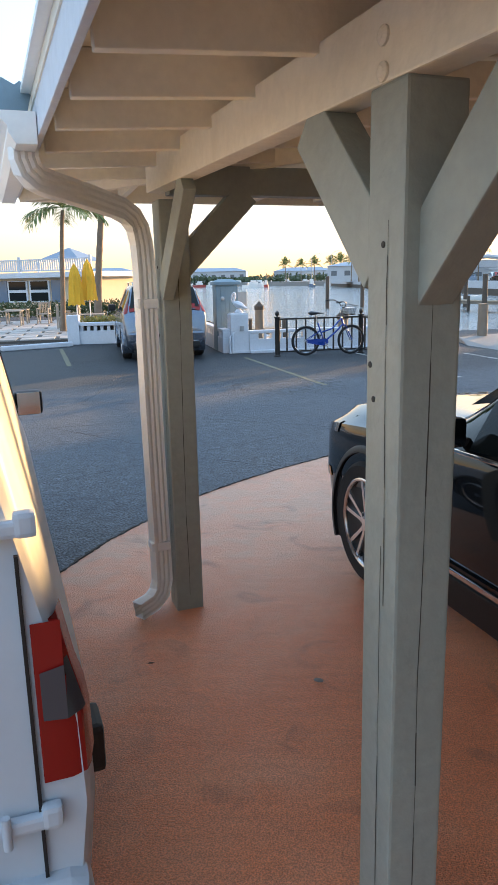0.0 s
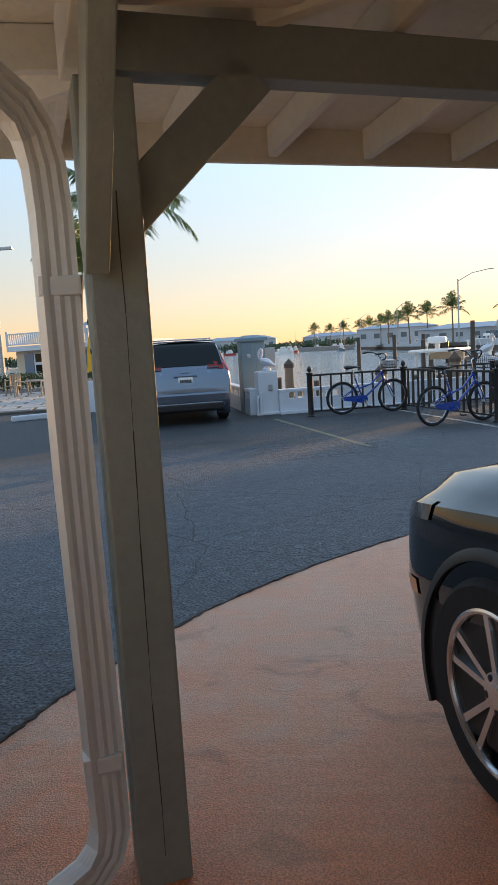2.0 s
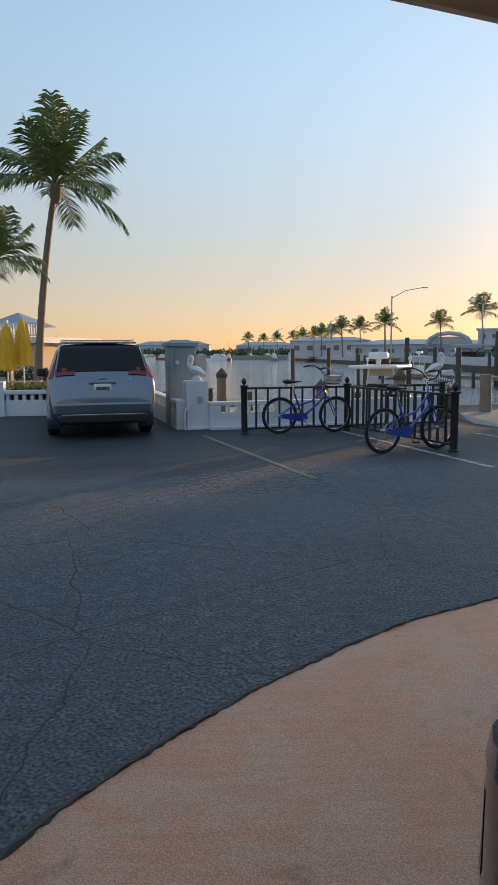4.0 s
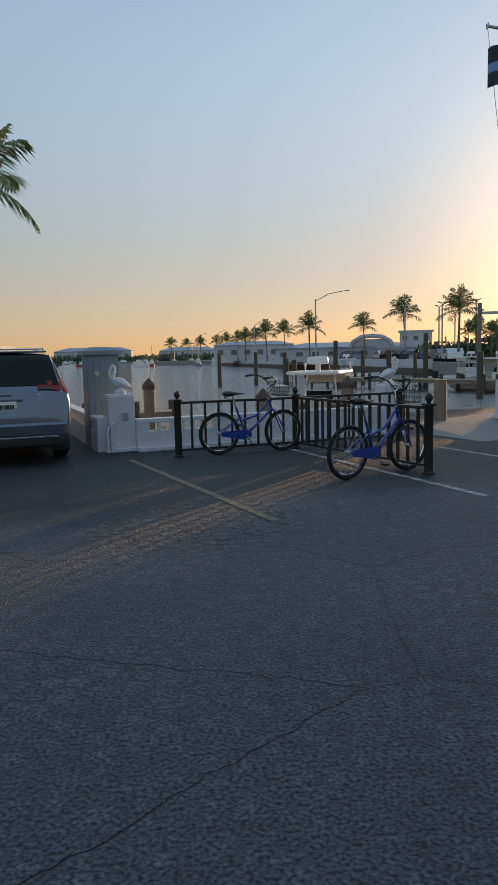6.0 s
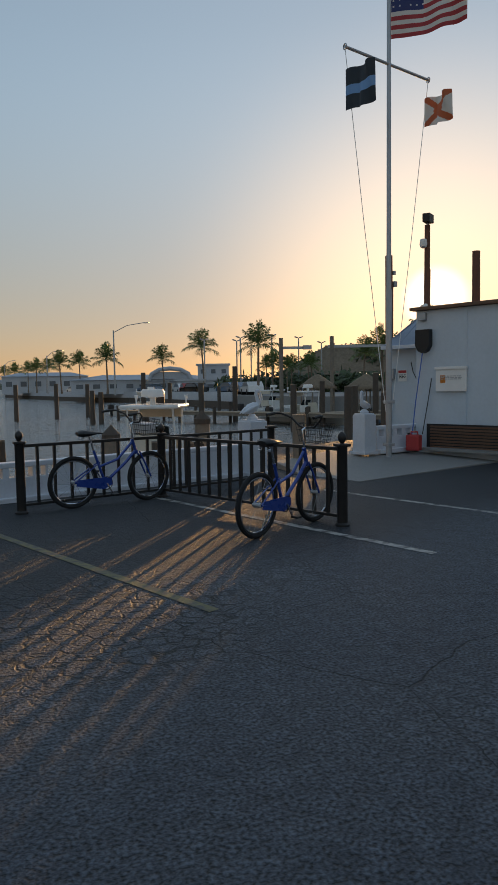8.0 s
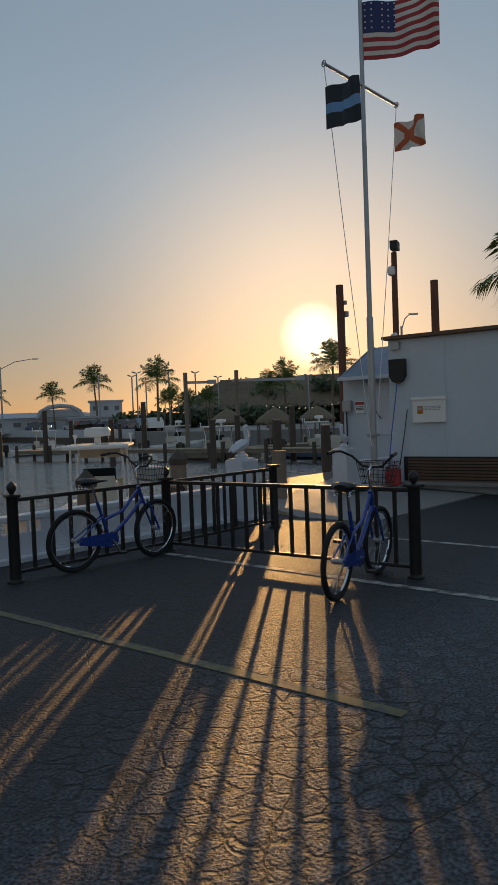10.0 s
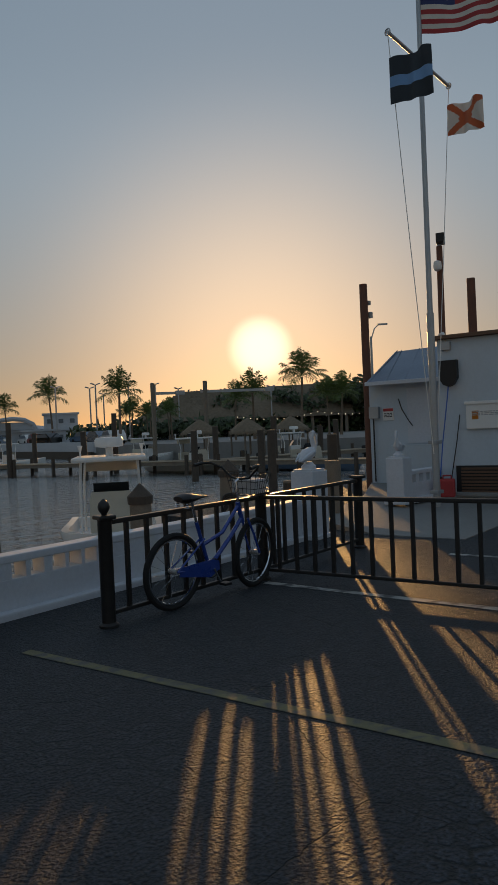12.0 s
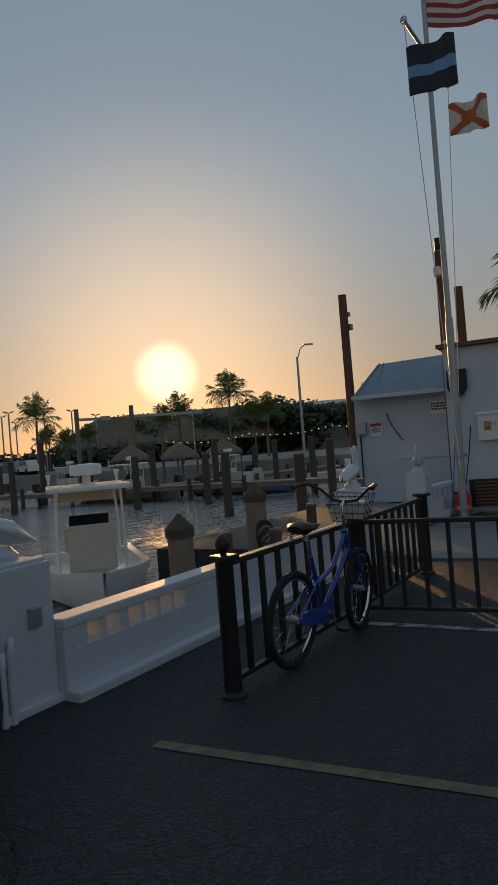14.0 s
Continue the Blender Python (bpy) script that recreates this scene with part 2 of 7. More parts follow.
def concrete_material():
    """Red-stained broomed concrete: bare pale worn patches, dark drips, brush lines and grit, sealed and slightly glossy."""
    m = bpy.data.materials.new("worn_red_concrete")
    m.use_nodes = True
    n, l = m.node_tree.nodes, m.node_tree.links
    p = n["Principled BSDF"]
    tc = n.new("ShaderNodeTexCoord")
    mp = n.new("ShaderNodeMapping")
    mp.inputs["Rotation"].default_value = (0, 0, radians(-14))
    mp.inputs["Scale"].default_value = (0.16, 1.0, 1.0)
    l.new(tc.outputs["Object"], mp.inputs["Vector"])

    def noise(scale, detail, source, distort=0.0):
        t = n.new("ShaderNodeTexNoise")
        t.inputs["Scale"].default_value, t.inputs["Detail"].default_value, t.inputs["Distortion"].default_value = scale, detail, distort
        l.new(source.outputs["Object"] if source is tc else source.outputs[0], t.inputs["Vector"])
        return t.outputs["Fac"]

    def span(value, a, b, c=0.0, d=1.0):
        r = n.new("ShaderNodeMapRange")
        for k, v in (("From Min", a), ("From Max", b), ("To Min", c), ("To Max", d)):
            r.inputs[k].default_value = v
        l.new(value, r.inputs["Value"])
        return r.outputs[0]

    def blend(fac, a, b):
        x = n.new("ShaderNodeMix")
        x.data_type = "RGBA"
        l.new(fac, x.inputs["Factor"])
        for k, v in (("A", a), ("B", b)):
            if isinstance(v, tuple):
                x.inputs[k].default_value = (*v, 1)
            else:
                l.new(v, x.inputs[k])
        return x.outputs["Result"]

    def maths(op, a, b, c=None):
        x = n.new("ShaderNodeMath")
        x.operation = op
        for k, v in enumerate((a, b, c)):
            if isinstance(v, float):
                x.inputs[k].default_value = v
            elif v is not None:
                l.new(v, x.inputs[k])
        return x.outputs[0]

    brush, broad, patchy, grit = noise(26, 6, mp), noise(0.55, 7, tc, 0.8), noise(4.5, 8, tc, 0.4), noise(150, 3, tc)
    red = blend(span(broad, 0.35, 0.62), (0.70, 0.20, 0.075), (0.76, 0.28, 0.13))
    wear = maths("MULTIPLY_ADD", span(brush, 0.45, 0.65), 0.10, span(patchy, 0.40, 0.62))
    wear = maths("MULTIPLY", wear, span(broad, 0.38, 0.58, 0.12, 0.90))
    # the outer lane, where cars turn in, is worn to pale pink
    place = n.new("ShaderNodeSeparateXYZ")
    l.new(tc.outputs["Object"], place.inputs[0])
    lane = maths("MULTIPLY_ADD", broad, 2.0, place.outputs["Y"])
    wear = maths("MULTIPLY_ADD", span(lane, 3.6, 5.4), 0.55, maths("MULTIPLY", wear, span(lane, 3.0, 5.0, 0.35, 0.8)))
    pale = blend(wear, red, (0.64, 0.37, 0.25))
    dark = blend(maths("MULTIPLY", span(noise(3.2, 9, tc, 1.2), 0.58, 0.72), 0.36), pale, (0.12, 0.06, 0.045))
    hs = n.new("ShaderNodeHueSaturation")
    l.new(dark, hs.inputs["Color"])
    l.new(maths("MULTIPLY", span(grit, 0.36, 0.64, 0.72, 1.25), span(brush, 0.3, 0.7, 0.95, 1.05)), hs.inputs["Value"])
    l.new(hs.outputs[0], p.inputs["Base Color"])
    l.new(span(patchy, 0.3, 0.7, 0.30, 0.52), p.inputs["Roughness"])
    bp = n.new("ShaderNodeBump")
    bp.inputs["Distance"].default_value = 0.010
    rough = maths("MULTIPLY_ADD", brush, 0.45, grit)
    l.new(maths("MULTIPLY_ADD", patchy, 0.9, rough), bp.inputs["Height"])
    l.new(bp.outputs[0], p.inputs["Normal"])
    return m


ASPHALT, WATER = asphalt_material(), water_material()
RED_CONCRETE = concrete_material()
PAD = mat("concrete", (0.23, 0.225, 0.215), 0.7, 0, 0.15, 1.2, 0.004, 60)
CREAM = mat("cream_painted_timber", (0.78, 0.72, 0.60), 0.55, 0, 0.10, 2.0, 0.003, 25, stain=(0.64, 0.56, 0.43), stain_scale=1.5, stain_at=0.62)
# grey-green timber paint, darker than CREAM: backlit shade is put into its colour
SHADED_PAINT = mat("shade_toned_grey_green_timber", (0.31, 0.335, 0.30), 0.55, 0, 0.12, 2.0, 0.003, 30)
CRACKWOOD = mat("dark_timber_check", (0.05, 0.045, 0.04), 0.9)
WHITE = mat("white_masonry_paint", (0.60, 0.63, 0.68), 0.65, 0, 0.10, 1.5, 0.004, 35, stain=(0.6, 0.6, 0.58), stain_scale=1.2, stain_at=0.62)
WHITEMETAL = mat("white_enamel", (0.80, 0.80, 0.78), 0.35, 0, 0.05, 3)
SHINGLE = mat("grey_shingle", (0.14, 0.13, 0.12), 0.9, 0, 0.2, 5, 0.01, 40)
IRON = mat("black_painted_iron", (0.028, 0.026, 0.025), 0.45, 0.3, 0.3, 8, 0.001, 60)
LINEPAINT = mat("worn_yellow_line_paint", (0.175, 0.155, 0.075), 0.7, 0, 0.25, 6, 0.003, 90, stain=(0.10, 0.095, 0.085), stain_scale=9, stain_at=0.46)
WHITELINE = mat("worn_white_line_paint", (0.42, 0.41, 0.38), 0.7, 0, 0.25, 6, 0.003, 90, stain=(0.10, 0.10, 0.10), stain_scale=6, stain_at=0.47)
RUBBER = mat("tyre_rubber", (0.011, 0.011, 0.012), 0.8, 0, 0.2, 12, 0.002, 70)
BLACKPLASTIC = mat("black_plastic", (0.010, 0.010, 0.011), 0.5, 0, 0.15, 6)
BLACKPAINT = mat("black_car_paint", (0.005, 0.007, 0.010), 0.05, 0.0, 0.03, 2, coat=0.25)
BLACKPAINT.node_tree.nodes["Principled BSDF"].inputs["IOR"].default_value = 1.45
SILVERPAINT = mat("silver_car_paint", (0.16, 0.195, 0.25), 0.25, 0.8, 0.05, 2, coat=0.6)
WHITEPAINT = mat("white_car_paint", (0.50, 0.55, 0.61), 0.5, 0, 0.03, 2)
ALLOY = mat("satin_alloy", (0.68, 0.68, 0.70), 0.22, 1.0, 0.08, 10)
CHROME = mat("chrome", (0.75, 0.76, 0.78), 0.08, 1.0, 0.04, 10)
CARGLASS = glass("tinted_glass", (0.012, 0.016, 0.017))
CARGLASS.node_tree.nodes["Principled BSDF"].inputs["Specular IOR Level"].default_value = 0.22
REDLENS = glass("red_lens", (0.26, 0.012, 0.010), 0.10)
CLEARLENS = glass("clear_lens", (0.07, 0.07, 0.08), 0.06)
AMBERLENS = glass("amber_lens", (0.5, 0.16, 0.02), 0.15)
BLUEPAINT = mat("blue_bicycle_enamel", (0.012, 0.055, 0.31), 0.28, 0.1, 0.1, 8, coat=0.8)
TIMBER = mat("weathered_timber", (0.22, 0.18, 0.14), 0.85, 0, 0.25, 3, 0.006, 30)
PILETIMBER = mat("dark_wet_pile_timber", (0.085, 0.065, 0.05), 0.85, 0, 0.3, 4, 0.01, 22)
PLANKWOOD = mat("dock_plank", (0.34, 0.26, 0.18), 0.8, 0, 0.2, 4, 0.004, 40, piece=0.2)
GREYSTEEL = mat("galvanised_grey", (0.40, 0.42, 0.44), 0.45, 0.6, 0.12, 4)
GREYBLUE = mat("grey_blue_painted_board", (0.17, 0.245, 0.29), 0.6, 0, 0.12, 2, 0.004, 30)


# ---- mesh helpers ----
def bm_box(bm, cx, cy, cz, sx, sy, sz, rot=None, bevel=0.0):
    m = Matrix.Translation((cx, cy, cz))
    if rot is not None:
        m = m @ rot
    g = bmesh.ops.create_cube(bm, size=1.0, matrix=m @ Matrix.Diagonal((sx, sy, sz, 1)))
    if bevel:
        es = list({e for v in g["verts"] for e in v.link_edges})
        bmesh.ops.bevel(bm, geom=es, offset=bevel, segments=2, affect="EDGES", profile=0.6)
    return g["verts"]


def bm_tube(bm, pts, r, seg=8, cap=True):
    """A round bar along the points; r is one radius or one per point."""
    pts = [Vector(p) for p in pts]
    rs = r if isinstance(r, (list, tuple)) else [r] * len(pts)
    rings, side = [], None
    for i, p in enumerate(pts):
        d = (pts[min(i + 1, len(pts) - 1)] - pts[max(i - 1, 0)]).normalized()
        if side is None:
            side = d.orthogonal().normalized()
        side = (side - d * side.dot(d)).normalized()
        other = d.cross(side)
        rings.append([bm.verts.new(p + (side * math.cos(a) + other * math.sin(a)) * rs[i]) for a in (2 * math.pi * k / seg for k in range(seg))])
    for a, b in zip(rings, rings[1:]):
        for k in range(seg):
            bm.faces.new((a[k], a[(k + 1) % seg], b[(k + 1) % seg], b[k]))
    if cap:
        bm.faces.new(rings[0][::-1])
        bm.faces.new(rings[-1])
    return rings


def bm_lathe(bm, profile, seg=20, m=Matrix.Identity(4)):
    """Turned shape about z from (radius, height) rows."""
    rings = []
    for r, z in profile:
        rings.append([bm.verts.new(m @ Vector((r * math.cos(a), r * math.sin(a), z))) for a in (2 * math.pi * k / seg for k in range(seg))])
    for a, b in zip(rings, rings[1:]):
        for k in range(seg):
            bm.faces.new((a[k], a[(k + 1) % seg], b[(k + 1) % seg], b[k]))
    bm.faces.new(rings[0][::-1])
    bm.faces.new(rings[-1])


def bm_torus(bm, m, big, small, seg=40, ring=8):
    rows = []
    for i in range(seg):
        a = 2 * math.pi * i / seg
        rows.append([bm.verts.new(m @ Vector(((big + small * math.cos(b)) * math.cos(a), (big + small * math.cos(b)) * math.sin(a), small * math.sin(b)))) for b in (2 * math.pi * k / ring for k in range(ring))])
    for i in range(seg):
        for k in range(ring):
            bm.faces.new((rows[i][k], rows[(i + 1) % seg][k], rows[(i + 1) % seg][(k + 1) % ring], rows[i][(k + 1) % ring]))


def bm_prism(bm, poly, z0, z1, m=Matrix.Identity(4)):
    """A flat outline of (x, y) corners, raised from z0 to z1."""
    a = [bm.verts.new(m @ Vector((x, y, z0))) for x, y in poly]
    b = [bm.verts.new(m @ Vector((x, y, z1))) for x, y in poly]
    bm.faces.new(a[::-1])
    bm.faces.new(b)
    for i in range(len(poly)):
        j = (i + 1) % len(poly)
        bm.faces.new((a[i], a[j], b[j], b[i]))


def mesh_of(name, bm, material, smooth=False):
    bmesh.ops.recalc_face_normals(bm, faces=bm.faces)
    me = bpy.data.meshes.new(name)
    bm.to_mesh(me)
    bm.free()
    for m in material if isinstance(material, (list, tuple)) else (material,):
        me.materials.append(m)
    if smooth:
        me.polygons.foreach_set("use_smooth", [True] * len(me.polygons))
        me.set_sharp_from_angle(angle=radians(38))
    return me


def part(name, bm, material, parent=None, label="", smooth=False):
    ob = new(name, mesh_of(name, bm, material, smooth))
    if parent is not None:
        ob.parent = parent
    if label:
        ob["label"] = label
    return ob


def thing(name, label, category, m=Matrix.Identity(4), group="", kind=""):
    ob = new(name)
    ob.empty_display_size = 0.2
    ob.matrix_world = m
    return tagged(ob, label, category, group, kind)


def solid(name, bm, material, label, category, m=Matrix.Identity(4), group="", kind="", smooth=False):
    ob = part(name, bm, material, None, "", smooth)
    ob.matrix_world = m
    return tagged(ob, label, category, group, kind)


def rotz(deg):
    return Matrix.Rotation(radians(deg), 4, "Z")


def between(a, b):
    """Pose whose x axis runs from a to b, origin at a, z up as far as it can."""
    a, b = Vector(a), Vector(b)
    x = (b - a).normalized()
    y = Vector((0, 0, 1)).cross(x).normalized()
    return Matrix.Translation(a) @ Matrix((x, y, x.cross(y))).transposed().to_4x4()


# frames of the place: the carport (v across, u out towards the harbour) and the seawall
PORT = Matrix.Translation((0, 0, 0)) @ rotz(22.8)
QUAY = Matrix.Translation((0.5, 17.62, 0)) @ rotz(15.5)

# ---- ground, water, banks ----
BROWNLEAF = mat("dry_leaf", (0.12, 0.06, 0.03), 0.8)


def outline_object(name, poly, z0, z1, material, label, category="ground"):
    bm = bmesh.new()
    bm_prism(bm, poly, z0, z1)
    return solid(name, bm, material, label, category, kind="structure")


def quay(x, y):
    p = QUAY @ Vector((x, y, 0))
    return p.x, p.y


lot = [quay(-400, 26), quay(-1.2, 26), quay(-1.2, 0.35), quay(5.6, 0.35), quay(5.6, 4.2), quay(60, 4.2), quay(400, -60), quay(400, -500), quay(-400, -500)]
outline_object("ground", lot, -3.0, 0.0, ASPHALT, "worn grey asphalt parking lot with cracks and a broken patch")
outline_object("water", [(-1500, -400), (1500, -400), (1500, 2500), (-1500, 2500)], -4.0, -0.9, WATER, "rippled harbour water with low sun glitter", "water")

# red concrete apron under the carport, its edge one long arc
arc = [(2.9, 7.5), (2.2, 7.23), (1.59, 6.87), (1.19, 6.53), (0.69, 6.03), (0.31, 5.57), (0.02, 5.17), (-0.23, 4.70), (-0.5, 4.1), (-0.68, 3.5), (-0.95, 2.5), (-1.3, 0.5), (-1.6, -8), (14, -8), (14, 10.5), (8, 9.6), (5, 8.6)]
outline_object("carport_floor", arc, -0.2, 0.012, RED_CONCRETE, "worn red-stained concrete apron with a curved edge", "floor")
# crumbled black asphalt lip along the arc
bm = bmesh.new()
edge_rng = random.Random(6)
curve = [Vector((x, y, 0)) for x, y in arc[:12]]
rows = []
for a, b in zip(curve, curve[1:]):
    n = max(2, int((b - a).length / 0.035))
    for i in range(n):
        p = a.lerp(b, i / n)
        d = (b - a).normalized()
        out = Vector((d.y, -d.x, 0))
        if out.dot(Vector((-1, 1, 0))) < 0:
            out = -out
        q = p - out * edge_rng.uniform(-0.004, 0.016)
        r = p + out * edge_rng.uniform(0.02, 0.06)
        rows.append((bm.verts.new((q.x, q.y, 0.0135)), bm.verts.new((p.x, p.y, 0.020 + edge_rng.uniform(-0.004, 0.006))), bm.verts.new((r.x, r.y, 0.001))))
for a, b in zip(rows, rows[1:]):
    for k in range(2):
        bm.faces.new((a[k], b[k], b[k + 1], a[k + 1]))
solid("asphalt_edge", bm, CRACKWOOD, "crumbled black asphalt lip along the concrete", "edge", kind="structure")
# small litter on the concrete
for x, y, s, leafy in ((0.93, 2.28, 0.016, 0), (0.12, 2.42, 0.018, 1)):
    bm = bmesh.new()
    if leafy:
        pts = [bm.verts.new((s * a, s * b, s * c)) for a, b, c in ((-1, 0, 0.1), (-0.3, 0.45, 0.3), (0.6, 0.35, 0.15), (1.2, 0, 0.35), (0.5, -0.4, 0.2), (-0.4, -0.4, 0.25))]
        bm.faces.new(pts)
        solid("dry_leaf", bm, BROWNLEAF, "small curled dry leaf on the concrete", "leaf", Matrix.Translation((x, y, 0.013)) @ rotz(90 * x), "litter")
    else:
        bmesh.ops.create_icosphere(bm, subdivisions=2, radius=s)
        for v in bm.verts:
            v.co = Vector((v.co.x * 1.5, v.co.y, max(v.co.z, -s * 0.2) * 0.45))
        solid("pebble", bm, PAD, "small pale pebble on the concrete", "pebble", Matrix.Translation((x, y, 0.015)) @ rotz(70 * y), "litter", smooth=True)
pad_bm = bmesh.new()
pad_pts = [(5.5, 18.2, 0.02), (5.95, 17.0, 0.01), (7.6, 17.45, 0.02), (11.5, 18.6, 0.03), (11.5, 24, 0.17), (8.3, 21.2, 0.17), (5.6, 19.6, 0.12)]
top = [pad_bm.verts.new(p) for p in pad_pts]
low = [pad_bm.verts.new((x, y, -0.3)) for x, y, _ in pad_pts]
pad_bm.faces.new(top)
for i in range(len(top)):
    pad_bm.faces.new((top[i], low[i], low[(i + 1) % len(top)], top[(i + 1) % len(top)]))
solid("dock_apron", pad_bm, PAD, "pale concrete ramp rising to the flagpole", "pavement", kind="structure")


def painted_line(a, b, width, material, label):
    bm = bmesh.new()
    n = 14
    L = (Vector(b) - Vector(a)).length
    rows = [(bm.verts.new((L * i / n, -width / 2 + random.uniform(-0.006, 0.006), 0.005)), bm.verts.new((L * i / n, width / 2 + random.uniform(-0.006, 0.006), 0.005))) for i in range(n + 1)]
    for p, q in zip(rows, rows[1:]):
        bm.faces.new((p[0], q[0], q[1], p[1]))
    solid("parking_line", bm, material, label, "line", between(a, b), "parking lines", "structure")


painted_line((-0.19, 16.35, 0), (1.47, 11.67, 0), 0.095, LINEPAINT, "faded yellow parking line on asphalt")
painted_line((2.52, 16.9, 0), (3.95, 12.4, 0), 0.10, WHITELINE, "faded white parking line beside the bike railing")
painted_line((5.0, 16.5, 0), (6.6, 11.8, 0), 0.10, WHITELINE, "faded white parking line near the ramp")
painted_line((-4.1, 15.2, 0), (-5.6, 19.4, 0), 0.11, LINEPAINT, "faded yellow parking line beside the van")


# ---- the carport ----
def carport():
    port = thing("carport", "open timber carport with cream painted rafters and posts", "carport", PORT, kind="structure")
    # posts with drying cracks
    for v0, u0, lab in ((1.315, 2.69, "painted corner post with long checks"), (1.298, 0.39, "painted post with old bolt holes"), (1.298, -2.3, "painted post")):
        bm = bmesh.new()
        bm_box(bm, v0 + 0.076, u0 + 0.076, 1.115, 0.152, 0.152, 2.23, bevel=0.008)
        post = part("post", bm, SHADED_PAINT, port, lab)
        bm = bmesh.new()
        rng = random.Random(int(u0 * 10))
        for face in ("u", "v"):
            for z0, z1, off in (((0.1, 1.95, 0.075),) if face == "u" else ((0.05, 1.2, 0.06), (1.05, 1.95, 0.05))):
                zs = [z0 + (z1 - z0) * i / 12 for i in range(13)]
                o = off
                for za, zb in zip(zs, zs[1:]):
                    o2 = o + rng.uniform(-0.003, 0.003)
                    w = 0.0016 * rng.uniform(0.4, 1.2)
                    if face == "u":
                        q = [(v0 + o - w, u0 - 0.0015, za), (v0 + o + w, u0 - 0.0015, za), (v0 + o2 + w, u0 - 0.0015, zb), (v0 + o2 - w, u0 - 0.0015, zb)]
                    else:
                        q = [(v0 - 0.0015, u0 + o - w, za), (v0 - 0.0015, u0 + o + w, za), (v0 - 0.0015, u0 + o2 + w, zb), (v0 - 0.0015, u0 + o2 - w, zb)]
                    bm.faces.new([bm.verts.new(p) for p in q])
                    o = o2
        part("drying_crack", bm, CRACKWOOD, post, "dark drying cracks")
        bm = bmesh.new()
        for du, z in ((0.114, 1.55), (0.132, 1.63), (0.082, 1.90)):
            bm_lathe(bm, [(0.0075, 0), (0.0075, 0.003), (0.003, 0.004)], 10, Matrix.Translation((v0 + 0.001, u0 + du, z)) @ Matrix.Rotation(radians(-90), 4, "Y"))
        part("bolt_hole", bm, CRACKWOOD, post, "rusty dark bolt holes")
    # long beam on the posts, and the cross header at the front
    bm = bmesh.new()
    bm_box(bm, 1.343, -1.12, 2.282, 0.09, 8.0, 0.165, rot=Matrix.Rotation(radians(1.1), 4, "X"), bevel=0.006)
    part("beam", bm, CREAM, port, "cream beam along the posts")
    bm = bmesh.new()
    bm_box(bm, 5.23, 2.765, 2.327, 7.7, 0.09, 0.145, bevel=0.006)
    # same paint as the rafters, its shaded side given by the darker colour
    part("header", bm, SHADED_PAINT, port, "shaded cross beam at the front")
    bm = bmesh.new()
    for z in (2.253, 2.323):
        bm_lathe(bm, [(0.021, 0), (0.021, 0.006), (0.012, 0.012), (0.004, 0.014)], 14, Matrix.Translation((1.298, 0.484, z)) @ Matrix.Rotation(radians(-90), 4, "Y"))
    part("bolt", bm, CREAM, port, "painted round bolt heads")
    # knee braces
    for a, b, w, deep in (((1.332, 2.66, 1.80), (1.332, 2.22, 2.235), 0.06, 0.12), ((1.43, 2.765, 1.90), (1.78, 2.765, 2.25), 0.09, 0.13), ((1.345, 0.53, 1.885), (1.345, 0.87, 2.215), 0.09, 0.165), ((1.382, 0.42, 1.84), (1.382, 0.06, 2.20), 0.09, 0.145)):
        bm = bmesh.new()
        m = between(a, b)
        L = (Vector(b) - Vector(a)).length
        bm_box(bm, L / 2, 0, 0, L + 0.06, w, deep, bevel=0.005)
        bmesh.ops.transform(bm, matrix=m, verts=bm.verts)
        part("knee_brace", bm, SHADED_PAINT, port, "diagonal knee brace")
    # hip roof: two sloping faces meeting on the corner
    ev, eu, z0, s, far_v, far_u = 0.72, 3.85, 2.475, 0.055, 9.0, -6.5

    def top(v, u):
        return z0 + s * min(v - ev, eu - u, 2.6)

    bm = bmesh.new()
    vs = [ev - 0.03, ev + 0.5, 1.6, 2.2, 2.8, 3.4, 5, far_v]
    us = [eu + 0.03, eu - 0.5, eu - 0.83, eu - 1.43, eu - 2.03, eu - 2.63, eu - 4, far_u]
    grid = [[(bm.verts.new((v, u, top(v, u))), bm.verts.new((v, u, top(v, u) + 0.05))) for u in us] for v in vs]
    for i in range(len(vs) - 1):
        for j in range(len(us) - 1):
            a, b, c, d = grid[i][j], grid[i + 1][j], grid[i + 1][j + 1], grid[i][j + 1]
            bm.faces.new((a[0], b[0], c[0], d[0]))
            bm.faces.new((a[1], d[1], c[1], b[1]))
    for i in range(len(vs) - 1):
        for j in (0, len(us) - 1):
            bm.faces.new((grid[i][j][0], grid[i][j][1], grid[i + 1][j][1], grid[i + 1][j][0]))
    for j in range(len(us) - 1):
        for i in (0, len(vs) - 1):
            bm.faces.new((grid[i][j][0], grid[i][j + 1][0], grid[i][j + 1][1], grid[i][j][1]))
    part("roof_deck", bm, CREAM, port, "cream painted roof boarding")
    bm = bmesh.new()
    g2 = [(ev - 0.05, far_u), (ev - 0.05, eu + 0.05), (far_v, eu + 0.05), (far_v, far_u)]
    a = [bm.verts.new((v, u, z0 + 0.055)) for v, u in g2]
    pk = [bm.verts.new((v, u, z0 + 0.30)) for v, u in ((ev + 2.6, far_u), (ev + 2.6, eu - 2.6), (far_v, eu - 2.6), (far_v, far_u))]
    bm.faces.new((a[0], pk[0], pk[1], a[1]))
    bm.faces.new((a[1], pk[1], pk[2], a[2]))
    bm.faces.new((pk[0], pk[3], pk[2], pk[1]))
    bm.faces.new((a[2], pk[2], pk[3], a[3]))
